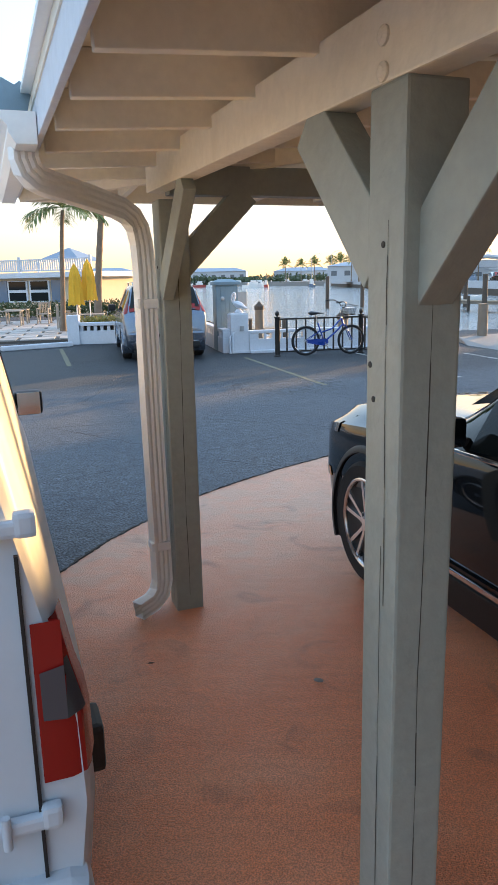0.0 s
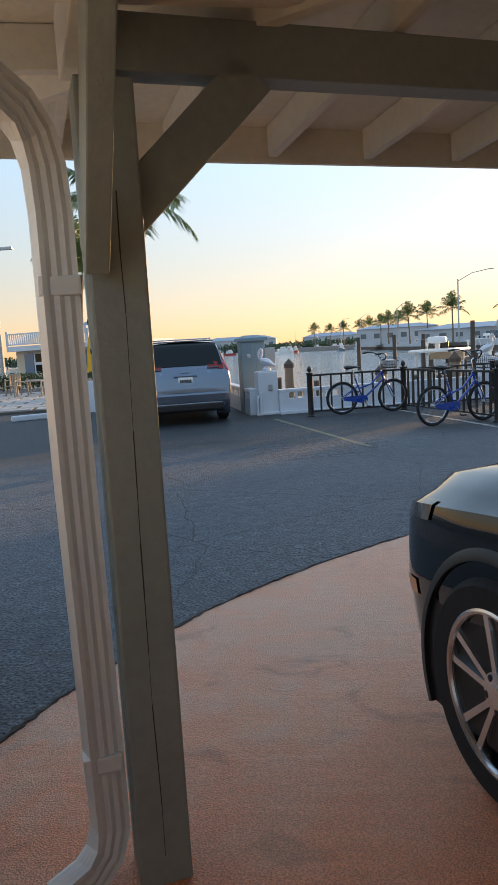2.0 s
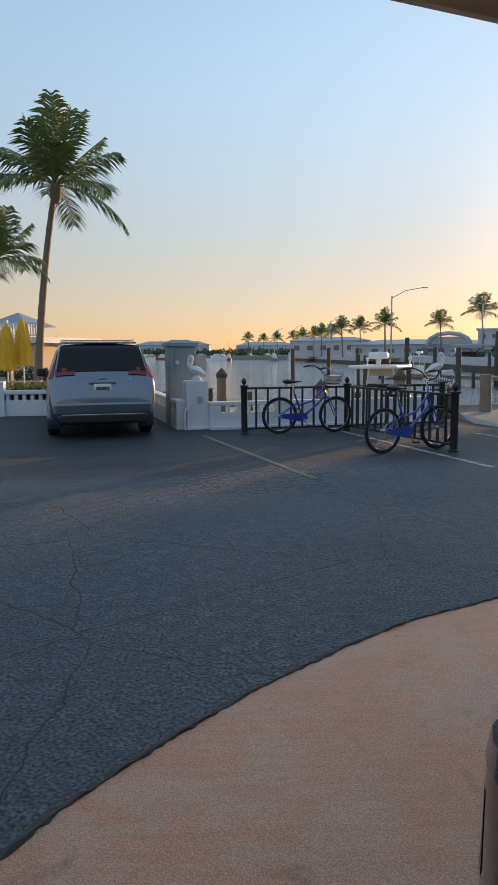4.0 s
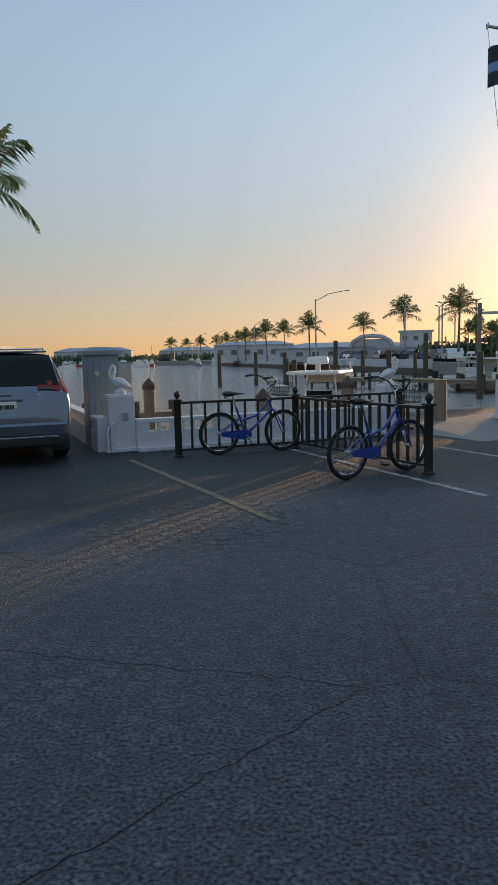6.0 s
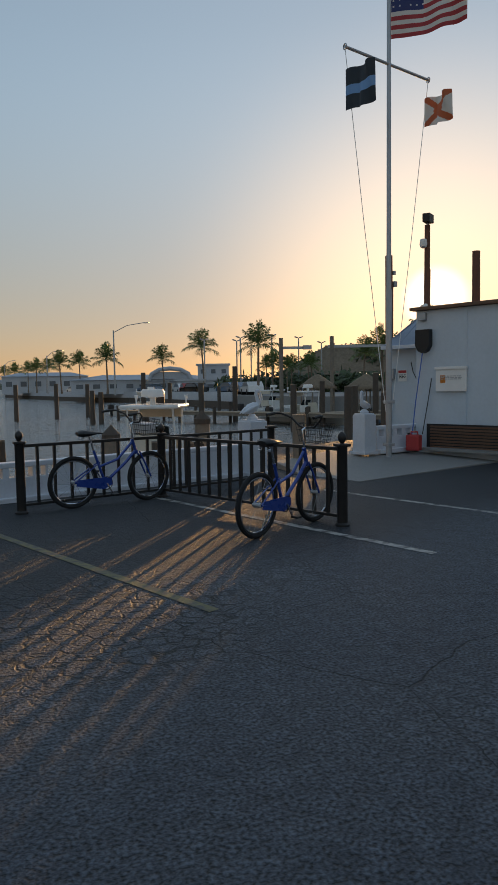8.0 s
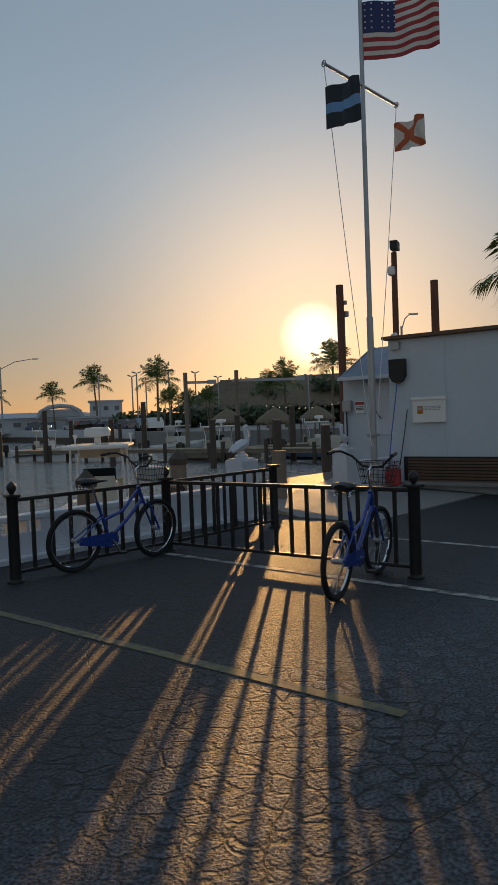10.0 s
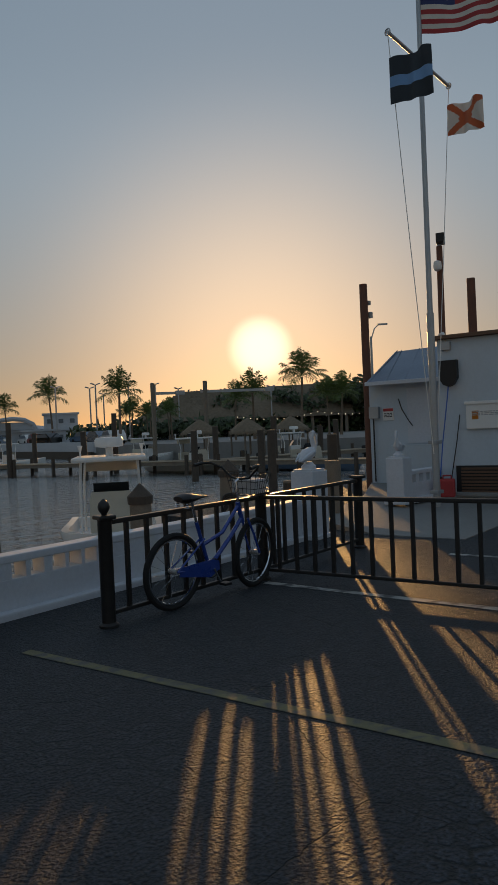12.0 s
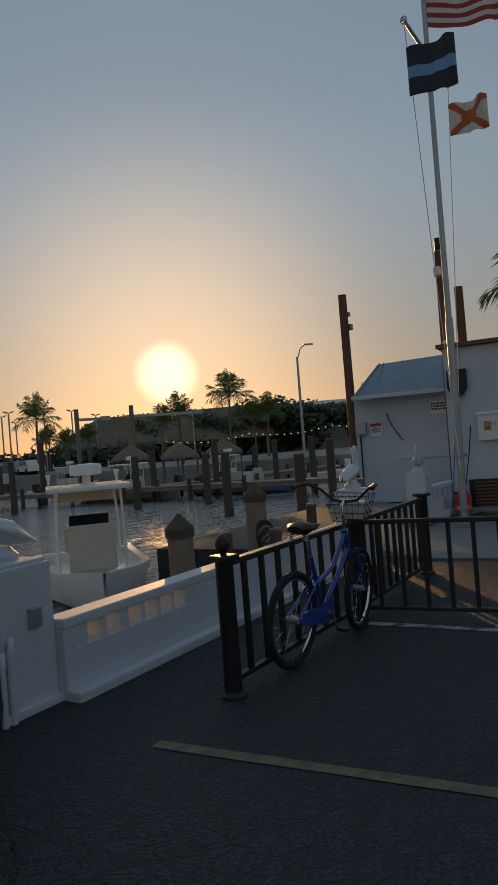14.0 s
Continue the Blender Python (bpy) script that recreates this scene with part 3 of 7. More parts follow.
    bm.faces.new((a[3], pk[3], pk[0], a[0]))
    part("roof_covering", bm, SHINGLE, port, "dark shingle roof")
    # rafters under both slopes
    for k in range(20):
        u = 3.095 - 0.455 * k
        bm = bmesh.new()
        v1 = min(ev + 2.6, ev + (eu - u))
        L = v1 - ev - 0.02
        m = between((ev + 0.02, u, z0 - 0.066), (v1, u, z0 - 0.066 + s * L))
        bm_box(bm, L / 2, 0, 0, L, 0.04, 0.13, bevel=0.004)
        bmesh.ops.transform(bm, matrix=m, verts=bm.verts)
        part("rafter", bm, CREAM, port)
    for k in range(17):
        v = ev + 0.62 + 0.455 * k
        bm = bmesh.new()
        u1 = max(eu - 2.6, eu - (v - ev))
        L = eu - u1 - 0.02
        m = between((v, eu - 0.02, z0 - 0.066), (v, u1, z0 - 0.066 + s * L))
        bm_box(bm, L / 2, 0, 0, L, 0.04, 0.13, bevel=0.004)
        bmesh.ops.transform(bm, matrix=m, verts=bm.verts)
        part("rafter", bm, CREAM, port)
    bm = bmesh.new()
    m = between((ev, eu, z0 - 0.075), (ev + 2.6, eu - 2.6, z0 - 0.075 + s * 2.6))
    bm_box(bm, 1.84, 0, 0, 3.65, 0.05, 0.15, bevel=0.004)
    bmesh.ops.transform(bm, matrix=m, verts=bm.verts)
    part("hip_rafter", bm, CREAM, port)
    bm = bmesh.new()
    bm_box(bm, ev - 0.012, (eu + far_u) / 2, z0 - 0.04, 0.024, eu - far_u, 0.17, bevel=0.004)
    part("fascia", bm, WHITE, port, "white fascia board")
    bm = bmesh.new()
    bm_box(bm, (ev + far_v) / 2, eu + 0.012, z0 - 0.052, far_v - ev, 0.024, 0.194, bevel=0.004)
    part("fascia", bm, CREAM, port, "cream fascia board")
    # metal drip edge along the side
    bm = bmesh.new()
    bm_box(bm, ev - 0.045, (eu + far_u) / 2, z0 + 0.05, 0.04, eu - far_u + 0.1, 0.02)
    part("drip_edge", bm, WHITEMETAL, port)
    # gutter: folded channel with an end cap
    prof = [(0.0, 0.11), (0.0, 0.0), (-0.075, 0.0), (-0.10, 0.04), (-0.10, 0.06), (-0.125, 0.085), (-0.125, 0.11), (-0.118, 0.11), (-0.118, 0.088), (-0.093, 0.063), (-0.093, 0.042), (-0.071, 0.007), (-0.007, 0.007), (-0.007, 0.11)]
    bm = bmesh.new()
    m = Matrix.Translation((ev - 0.028, 1.87, 2.32)) @ Matrix(((1, 0, 0, 0), (0, 0, 1, 0), (0, 1, 0, 0), (0, 0, 0, 1)))
    bm_prism(bm, prof, 0, 2.03, m)
    gut = part("gutter", bm, WHITEMETAL, port, "white metal gutter")
    bm = bmesh.new()
    bm_prism(bm, prof[:7], -0.004, 0.0, m)
    part("end_cap", bm, WHITEMETAL, gut)
    bm = bmesh.new()
    pts = [(-0.11, 0.0), (-0.02, 0.0), (0.0, 0.07), (-0.035, 0.12), (-0.055, 0.105), (-0.10, 0.13), (-0.12, 0.06)]
    bm_prism(bm, [(x, y) for x, y in pts], 0.0, 0.006, Matrix.Translation((ev - 0.03, 1.98, 2.44)) @ Matrix.Rotation(radians(80), 4, "X"))
    part("flashing", bm, GREYBLUE, gut, "bent loose piece of grey flashing")
    # downspout, fluted box section
    path = [(0.625, 2.05, 2.34), (0.625, 2.05, 2.30), (0.635, 2.06, 2.265), (0.665, 2.09, 2.235), (0.715, 2.15, 2.222), (0.90, 2.38, 2.20), (1.075, 2.60, 2.175), (1.145, 2.68, 2.145), (1.185, 2.725, 2.095), (1.205, 2.745, 2.02), (1.212, 2.75, 1.9), (1.212, 2.752, 1.2), (1.222, 2.752, 0.30), (1.222, 2.75, 0.19), (1.20, 2.735, 0.125), (1.15, 2.70, 0.09), (1.06, 2.65, 0.075)]
    bm = bmesh.new()
    sec = []
    hw, hd = 0.048, 0.036
    for sx, sy, n in ((1, 0, 9), (0, 1, 7), (-1, 0, 9), (0, -1, 7)):
        for k in range(n):
            f = -1 + 2 * k / n
            groove = 0.0045 if k % 2 else 0.0
            if sx:
                sec.append((sx * (hw - groove), sx * f * hd))
            else:
                sec.append((-sy * f * hw, sy * (hd - groove)))
    pv = [Vector((v + 0.025, u, z)) for v, u, z in path]
    rings = []
    for i, p in enumerate(pv):
        d = (pv[min(i + 1, len(pv) - 1)] - pv[max(i - 1, 0)]).normalized()
        b = Vector((-0.25, 1, 0))
        b = (b - d * b.dot(d)).normalized()
        a = b.cross(d)
        rings.append([bm.verts.new(p + a * x + b * y) for x, y in sec])
    for ra, rb in zip(rings, rings[1:]):
        for k in range(len(sec)):
            bm.faces.new((ra[k], ra[(k + 1) % len(sec)], rb[(k + 1) % len(sec)], rb[k]))
    spout = part("downspout", bm, WHITEMETAL, port, "white fluted downspout", smooth=False)
    for z in (1.72, 0.40):
        bm = bmesh.new()
        bm_box(bm, 1.242, 2.752, z, 0.108, 0.082, 0.05, bevel=0.006)
        part("strap", bm, WHITEMETAL, spout)


carport()

# plain walls of the inn that close the place behind the camera
bm = bmesh.new()
bm_box(bm, 6.0, -3.4, 1.3, 11.6, 0.25, 2.6)
bm_box(bm, 6.0, -3.26, 1.0, 11.6, 0.04, 0.10)
bm_box(bm, 10.2, 0.2, 1.3, 0.25, 7.0, 2.6)
solid("wall_south", bm, CREAM, "plain cream rendered wall behind the carport", "wall", PORT, kind="structure")


# ---- seawall, pillars and pelicans ----
def pillared_wall(name, m, x0, x1, height, label, holes=None):
    """Low white wall; square openings at the given centres, or in an even row under its cap."""
    wall = thing(name, label, "wall", m, kind="structure")
    bm = bmesh.new()
    base_top, open_h, t = height - 0.22, 0.145, 0.20
    L = x1 - x0
    bm_box(bm, (x0 + x1) / 2, t / 2, base_top / 2 - 0.2, L, t, base_top + 0.4, bevel=0.008)
    part("base", bm, WHITE, wall)
    bm = bmesh.new()
    bm_box(bm, (x0 + x1) / 2, t / 2, height - 0.0375, L, t + 0.012, 0.075, bevel=0.014)
    part("cap", bm, WHITE, wall)
    if holes is None:
        n = max(2, int(L / 0.26))
        holes = [x0 + L * (k + 0.5) / n for k in range(n)]
    edges = [x0] + [e for h in holes for e in (h - 0.075, h + 0.075)] + [x1]
    for a, b in zip(edges[::2], edges[1::2]):
        if b - a > 0.01:
            bm = bmesh.new()
            bm_box(bm, (a + b) / 2, t / 2, base_top + open_h / 2, b - a, t - 0.006, open_h + 0.004, bevel=0.006)
            part("block", bm, WHITE, wall)
    bm = bmesh.new()
    bm_box(bm, (x0 + x1) / 2, -0.06, 0.02, L, 0.12, 0.10, bevel=0.02)
    part("footing", bm, WHITE, wall)
    return wall


pillared_wall("seawall_front", QUAY, -0.65, 4.35, 0.56, "low white seawall with three pairs of square openings", (-0.34, -0.14, 0.105, 0.30, 0.495, 0.68))
pillared_wall("seawall_side", QUAY @ Matrix.Translation((-1.1, 0.2, 0)) @ rotz(90), 0.0, 9.0, 0.60, "low white wall with square openings along the dock")
pillared_wall("seawall_right", Matrix.Translation((7.95, 19.72, 0.16)) @ rotz(12), 0.1, 2.0, 0.55, "low white wall beside the dock hut")


def pelican(m, s=1.0):
    """Seated pelican of white painted cement on a small mound."""
    bm = bmesh.new()
    bm_lathe(bm, [(0.10, 0.0), (0.105, 0.04), (0.07, 0.07), (0.05, 0.10)], 16)
    bm_tube(bm, [(-0.20, 0, 0.115), (-0.14, 0, 0.14), (-0.05, 0, 0.185), (0.05, 0, 0.225), (0.11, 0, 0.25)], [0.012, 0.05, 0.088, 0.082, 0.045], 14)
    bm_tube(bm, [(0.09, 0, 0.22), (0.13, 0, 0.29), (0.105, 0, 0.37), (0.085, 0, 0.43), (0.10, 0, 0.485), (0.135, 0, 0.50)], [0.055, 0.040, 0.031, 0.029, 0.036, 0.030], 12)
    bm_tube(bm, [(0.135, 0, 0.495), (0.17, 0, 0.43), (0.185, 0, 0.34), (0.175, 0, 0.27)], [0.026, 0.026, 0.018, 0.006], 10)
    for sgn in (-1, 1):
        bm_tube(bm, [(-0.22, sgn * 0.045, 0.11), (-0.08, sgn * 0.082, 0.19), (0.06, sgn * 0.07, 0.24)], [0.01, 0.035, 0.02], 8)
    bmesh.ops.scale(bm, vec=(s, s, s), verts=bm.verts)
    return solid("pelican_statue", bm, WHITE, "white painted pelican statue on a masonry pillar", "statue", m, "pelican statues", smooth=True)


def pillar(m, h, w=0.46, label="white masonry pillar beside the seawall"):
    p = thing("pillar", label, "pillar", m, "white pillars")
    bm = bmesh.new()
    bm_box(bm, 0, 0, h / 2, w, w, h, bevel=0.012)
    part("shaft", bm, WHITE, p)
    bm = bmesh.new()
    bm_box(bm, 0, 0, 0.03, w + 0.08, w + 0.08, 0.06, bevel=0.01)
    part("plinth", bm, WHITE, p)
    bm = bmesh.new()
    bm_box(bm, 0, 0, h + 0.012, w - 0.05, w - 0.05, 0.03, bevel=0.008)
    part("cap", bm, WHITE, p)
    return p


P1PILLAR = Matrix.Translation((-0.43, 17.68, 0)) @ rotz(15.5)
pl = pillar(P1PILLAR, 0.97, label="white masonry pillar with a power outlet and pipes")
pelican(P1PILLAR @ Matrix.Translation((0.03, 0, 0.995)) @ rotz(150), 1.0)
pillar(Matrix.Translation((4.80, 18.78, 0)) @ rotz(15.5), 0.97, 0.38)
pelican(Matrix.Translation((4.80, 18.78, 0.995)) @ rotz(10), 1.05)
pillar(Matrix.Translation((7.73, 19.72, 0.15)) @ rotz(15.5), 0.82, 0.34)
pelican(Matrix.Translation((7.73, 19.72, 0.995)) @ rotz(-150), 0.9)
# outlet, conduits and hose tap on the first pillar
bm = bmesh.new()
bm_box(bm, 0.05, -0.245, 0.62, 0.10, 0.035, 0.13, bevel=0.008)
part("outlet_box", bm, GREYSTEEL, pl)
for x, z in ((-0.20, 0.5), (-0.27, 0.42), (0.27, 0.38)):
    bm = bmesh.new()
    bm_tube(bm, [(x, -0.27, 0.0), (x, -0.27, z - 0.05), (x + 0.02, -0.26, z), (x + 0.05, -0.22, z + 0.02)], 0.024, 10)
    part("conduit", bm, WHITE, pl, "white painted conduit", smooth=True)
bm = bmesh.new()
bm_tube(bm, [(0.24, -0.1, 0.42), (0.36, -0.12, 0.42), (0.46, -0.12, 0.44), (0.50, -0.12, 0.50)], 0.035, 10)
part("drain_pipe", bm, WHITE, pl, "white bent pipe", smooth=True)


def utility_box():
    b = thing("utility_cabinet", "tall grey-blue timber utility cabinet with a small hipped cap", "cabinet", Matrix.Translation((-0.80, 18.45, 0)) @ rotz(15.5))
    bm = bmesh.new()
    bm_box(bm, 0, 0, 0.85, 0.58, 0.50, 1.70, bevel=0.008)
    part("body", bm, GREYBLUE, b)
    for k in range(5):
        bm = bmesh.new()
        bm_box(bm, -0.225 + 0.1125 * k, -0.255, 0.9, 0.108, 0.014, 1.52, bevel=0.003)
        part("board", bm, GREYBLUE, b)
    bm = bmesh.new()
    bm_box(bm, 0, 0, 1.73, 0.70, 0.62, 0.07, bevel=0.01)
    bm_prism(bm, [(-0.35, -0.31), (0.35, -0.31), (0.35, 0.31), (-0.35, 0.31)], 1.765, 1.77)
    lid = [bm.verts.new(p) for p in ((-0.33, -0.29, 1.77), (0.33, -0.29, 1.77), (0.33, 0.29, 1.77), (-0.33, 0.29, 1.77), (-0.18, 0, 1.84), (0.18, 0, 1.84))]
    for f in ((0, 1, 5, 4), (2, 3, 4, 5), (1, 2, 5), (3, 0, 4)):
        bm.faces.new([lid[i] for i in f])
    part("cap", bm, GREYBLUE, b)
    bm = bmesh.new()
    bm_box(bm, 0.42, -0.05, 1.28, 0.26, 0.20, 0.48, bevel=0.01)
    part("meter_box", bm, GREYSTEEL, b, "grey metal meter box on its side")
    bm = bmesh.new()
    bm_lathe(bm, [(0.05, 0), (0.05, 0.03), (0.02, 0.04)], 14, Matrix.Translation((-0.12, -0.262, 1.35)) @ Matrix.Rotation(radians(90), 4, "X"))
    part("dial", bm, GREYSTEEL, b)


utility_box()

# ---- bicycle railing ----
P1, P2, P3, P4 = (0.587, 16.54), (2.62, 17.06), (3.86, 13.96), (4.66, 17.66)


def railing_post(x, y, ball=True):
    p = thing("railing_post", "black iron railing post with a ball finial" if ball else "plain black iron railing post", "post", Matrix.Translation((x, y, 0)), "railing posts")
    bm = bmesh.new()
    bm_lathe(bm, [(0.085, 0), (0.085, 0.02), (0.060, 0.04), (0.060, 0.90), (0.066, 0.91)], 18)
    part("shaft", bm, IRON, p, smooth=True)
    bm = bmesh.new()
    bm_box(bm, 0, 0, 0.925, 0.155, 0.155, 0.035, bevel=0.012)
    part("cap_plate", bm, IRON, p)
    if ball:
        bm = bmesh.new()
        bm_lathe(bm, [(0.022, 0.94), (0.024, 0.955), (0.034, 0.965), (0.048, 0.99), (0.052, 1.015), (0.046, 1.04), (0.03, 1.06), (0.012, 1.075), (0.004, 1.08)], 18)
        part("finial", bm, IRON, p, smooth=True)
    return p


def railing(a, b, n, top=0.88):
    L = (Vector(b) - Vector(a)).length
    r = thing("railing", "black painted railing with square balusters and flat top rail", "railing", between((*a, 0), (*b, 0)), "bike railings")
    for nm, z, tall, wide in (("top_rail", top, 0.042, 0.060), ("bottom_rail", 0.11, 0.036, 0.045)):
        bm = bmesh.new()
        bm_box(bm, L / 2, 0, z, L - 0.10, wide, tall, bevel=0.009)
        part(nm, bm, IRON, r)
    bm = bmesh.new()
    bm_box(bm, 0, 0, (top + 0.11) / 2, 0.034, 0.034, top - 0.11)
    me = mesh_of("baluster", bm, IRON)
    for k in range(n):
        ob = new("baluster", me)
        ob.location = (L * (k + 1) / (n + 1), 0, 0)
        ob.parent = r
    return r


for p in (P1, P2, P3, P4):
    railing_post(*p, ball=p is not P4)
railing(P1, P2, 8)
railing(P2, P4, 9)
railing(P2, P3, 15)


# ---- bicycles ----
def bicycle(m, lean, steer, label, crate=True):
    """Blue step-through cruiser; local x runs from the rear hub to the front hub, the tyres stand on z = 0."""
    b = thing("bicycle", label, "bicycle", m @ Matrix.Rotation(radians(lean), 4, "X") @ Matrix.Scale(1.04, 4), "blue bicycles")
    R, WB = 0.325, 1.08
    rear, front = Vector((0, 0, R + 0.015)), Vector((WB, 0, R + 0.015))
    head_lo, head_hi = Vector((WB - 0.20, 0, 0.70)), Vector((WB - 0.25, 0, 0.86))
    bb, seat_lo, seat_hi = Vector((0.44, 0, 0.30)), Vector((0.36, 0, 0.52)), Vector((0.28, 0, 0.74))

    def tube(name, pts, r, material, parent=b, seg=10, label=""):
        bm = bmesh.new()
        bm_tube(bm, pts, r, seg)
        return part(name, bm, material, parent, label, smooth=True)

    turn = Matrix.Translation(front) @ rotz(steer)
    for nm, hub, rot in (("rear_wheel", rear, Matrix.Translation(rear)), ("front_wheel", front, turn)):
        w = new(nm)
        w.parent = b
        w.matrix_basis = rot
        face = Matrix.Rotation(radians(90), 4, "X")
        bm = bmesh.new()
        bm_torus(bm, face, R - 0.01, 0.026, 48, 8)
        part("tyre", bm, RUBBER, w, smooth=True)
        bm = bmesh.new()
        bm_torus(bm, face, R - 0.042, 0.011, 48, 6)
        part("rim", bm, CHROME, w, smooth=True)
        bm = bmesh.new()
        for k in range(18):
            a = 2 * math.pi * k / 18
            bm_tube(bm, [(0.02 * math.cos(a + 1.2), 0.022 * (-1) ** k, 0.02 * math.sin(a + 1.2)), ((R - 0.05) * math.cos(a), 0, (R - 0.05) * math.sin(a))], 0.0014, 4)
        part("spokes", bm, CHROME, w)
        bm = bmesh.new()
        bm_tube(bm, [(0, -0.05, 0), (0, 0.05, 0)], 0.024, 10)
        part("hub", bm, GREYSTEEL, w, smooth=True)
    tube("down_tube", [head_lo, head_lo + (bb - head_lo) * 0.35 + Vector((0, 0, -0.02)), bb], 0.021, BLUEPAINT)
    tube("top_tube", [head_hi - Vector((0, 0, 0.04)), Vector((0.62, 0, 0.60)), seat_lo], 0.018, BLUEPAINT)
    tube("seat_tube", [bb, seat_hi], 0.018, BLUEPAINT)
    tube("head_tube", [head_lo - Vector((-0.02, 0, 0.04)), head_hi], 0.023, BLUEPAINT)
    for s in (-1, 1):
        tube("chain_stay", [bb + Vector((0, 0.03 * s, 0)), rear + Vector((0, 0.055 * s, 0))], 0.011, BLUEPAINT)
        tube("seat_stay", [seat_lo + Vector((0, 0.025 * s, 0.06)), rear + Vector((0, 0.055 * s, 0))], 0.009, BLUEPAINT)
    fork = new("fork")
    fork.parent = b
    fork.matrix_basis = turn
    for s in (-1, 1):
        tube("blade", [(-0.17, 0.03 * s, 0.36), (-0.10, 0.055 * s, 0.20), (-0.03, 0.055 * s, 0.06), (0, 0.055 * s, 0)], 0.012, BLUEPAINT, fork)
    # saddle
    tube("seat_post", [seat_hi, seat_hi + Vector((-0.06, 0, 0.20))], 0.013, CHROME)
    bm = bmesh.new()
    bm_tube(bm, [(0.06, 0, 0.965), (0.12, 0, 0.97), (0.22, 0, 0.965), (0.32, 0, 0.96), (0.41, 0, 0.95)], [0.06, 0.11, 0.085, 0.04, 0.02], 14)
    for v in bm.verts:
        v.co.z = 0.965 + (v.co.z - 0.965) * 0.42
    part("saddle", bm, BLACKPLASTIC, b, "black sprung saddle", smooth=True)
    for s in (-1, 1):
        bm = bmesh.new()
        for k in range(3):
            bm_torus(bm, Matrix.Translation((0.11, 0.06 * s, 0.89 + 0.016 * k)), 0.018, 0.004, 12, 5)
        part("spring", bm, CHROME, b)
    # handlebars swept up and back, with grips
    bar = new("handlebar")
    bar.parent = b
    bar.matrix_basis = Matrix.Translation(head_hi + Vector((0, 0, 0.07))) @ rotz(steer)
    tube("stem", [(0.02, 0, -0.10), (-0.03, 0, 0.13), (0.02, 0, 0.15)], 0.013, CHROME, bar)
    for s in (-1, 1):
        tube("bar", [(0.02, 0, 0.15), (0.05, 0.10 * s, 0.16), (0.03, 0.20 * s, 0.25), (-0.06, 0.28 * s, 0.30), (-0.14, 0.31 * s, 0.30)], 0.012, IRON, bar)
        tube("grip", [(-0.14, 0.31 * s, 0.30), (-0.26, 0.32 * s, 0.285)], 0.017, BLACKPLASTIC, bar)
    # basket of wire in front of the bars
    bm = bmesh.new()
    cx = 0.20
    for z, w, d in ((-0.02, 0.13, 0.10), (0.05, 0.145, 0.115), (0.12, 0.16, 0.13), (0.19, 0.17, 0.14)):
        c = [(cx - d, -w, z), (cx + d, -w, z), (cx + d, w, z), (cx - d, w, z), (cx - d, -w, z)]
        for p, q in zip(c, c[1:]):
            bm_tube(bm, [p, q], 0.0035, 5)
    for k in range(7):
        f = -1 + 2 * k / 6
        for sgn in (-1, 1):
            bm_tube(bm, [(cx + 0.10 * f, sgn * 0.13, -0.02), (cx + 0.14 * f, sgn * 0.17, 0.19)], 0.0025, 4)
            bm_tube(bm, [(cx + sgn * 0.10, 0.13 * f, -0.02), (cx + sgn * 0.14, 0.17 * f, 0.19)], 0.0025, 4)
        bm_tube(bm, [(cx - 0.10, 0.13 * f, -0.02), (cx + 0.10, 0.13 * f, -0.02)], 0.0025, 4)
    part("basket", bm, IRON, bar, "black wire basket")
    if crate:
        bm = bmesh.new()
        bm_box(bm, cx, 0, 0.07, 0.20, 0.27, 0.14, bevel=0.015)
        part("basket_liner", bm, CLOTH, bar, "pale cloth liner in the basket")
    # drive
    bm = bmesh.new()
    bm_torus(bm, Matrix.Translation(bb + Vector((0, -0.045, 0))) @ Matrix.Rotation(radians(90), 4, "X"), 0.085, 0.006, 28, 6)
    part("chainring", bm, IRON, b)
    bm = bmesh.new()
    path = [(0.02, -0.055, R - 0.03), (0.40, -0.055, 0.225), (0.52, -0.055, 0.28), (0.51, -0.055, 0.36), (0.42, -0.055, 0.385), (0.04, -0.055, R + 0.05)]
    bm_prism(bm, [(x, z) for x, _, z in path], 0.050, 0.060, Matrix.Rotation(radians(90), 4, "X"))
    part("chain_guard", bm, BLUEPAINT, b, "blue chain guard", smooth=False)
    for s, ang in ((-1, 60), (1, 240)):
        e = bb + Vector((0.165 * math.cos(radians(ang)), 0.075 * s, -0.165 * math.sin(radians(ang))))
        tube("crank", [bb + Vector((0, 0.065 * s, 0)), e], 0.010, CHROME)
        bm = bmesh.new()
        bm_box(bm, e.x, e.y + 0.055 * s, e.z, 0.085, 0.085, 0.024, bevel=0.006)
        part("pedal", bm, BLACKPLASTIC, b)
    tube("kickstand", [(0.34, 0.05, 0.30), (0.28, 0.15, 0.02)], 0.008, GREYSTEEL)
    return b


CLOTH = mat("pale_cloth", (0.55, 0.55, 0.56), 0.9, 0, 0.12, 12, 0.004, 60)
bicycle(between((1.26, 16.62, 0), (2.34, 16.86, 0)), 3, 8, "blue step-through bicycle with a basket leaning at the railing")
bicycle(between((2.72, 13.79, 0), (3.70, 14.34, 0)), 2, -4, "blue step-through bicycle with its front wheel in the railing", crate=False)


# ---- vehicles ----
def car_section(st):
    y, zb, zbelt, zt, w, wt = st
    zm = zb + (zbelt - zb) * 0.55
    return [(w * 0.84, zb), (w * 0.96, zb + 0.10), (w, zm), (w * 0.992, zbelt - 0.07), (w * 0.968, zbelt), (wt + 0.045, zt - 0.075), (wt - 0.03, zt - 0.02), (wt * 0.6, zt), (0.0, zt + 0.008)]


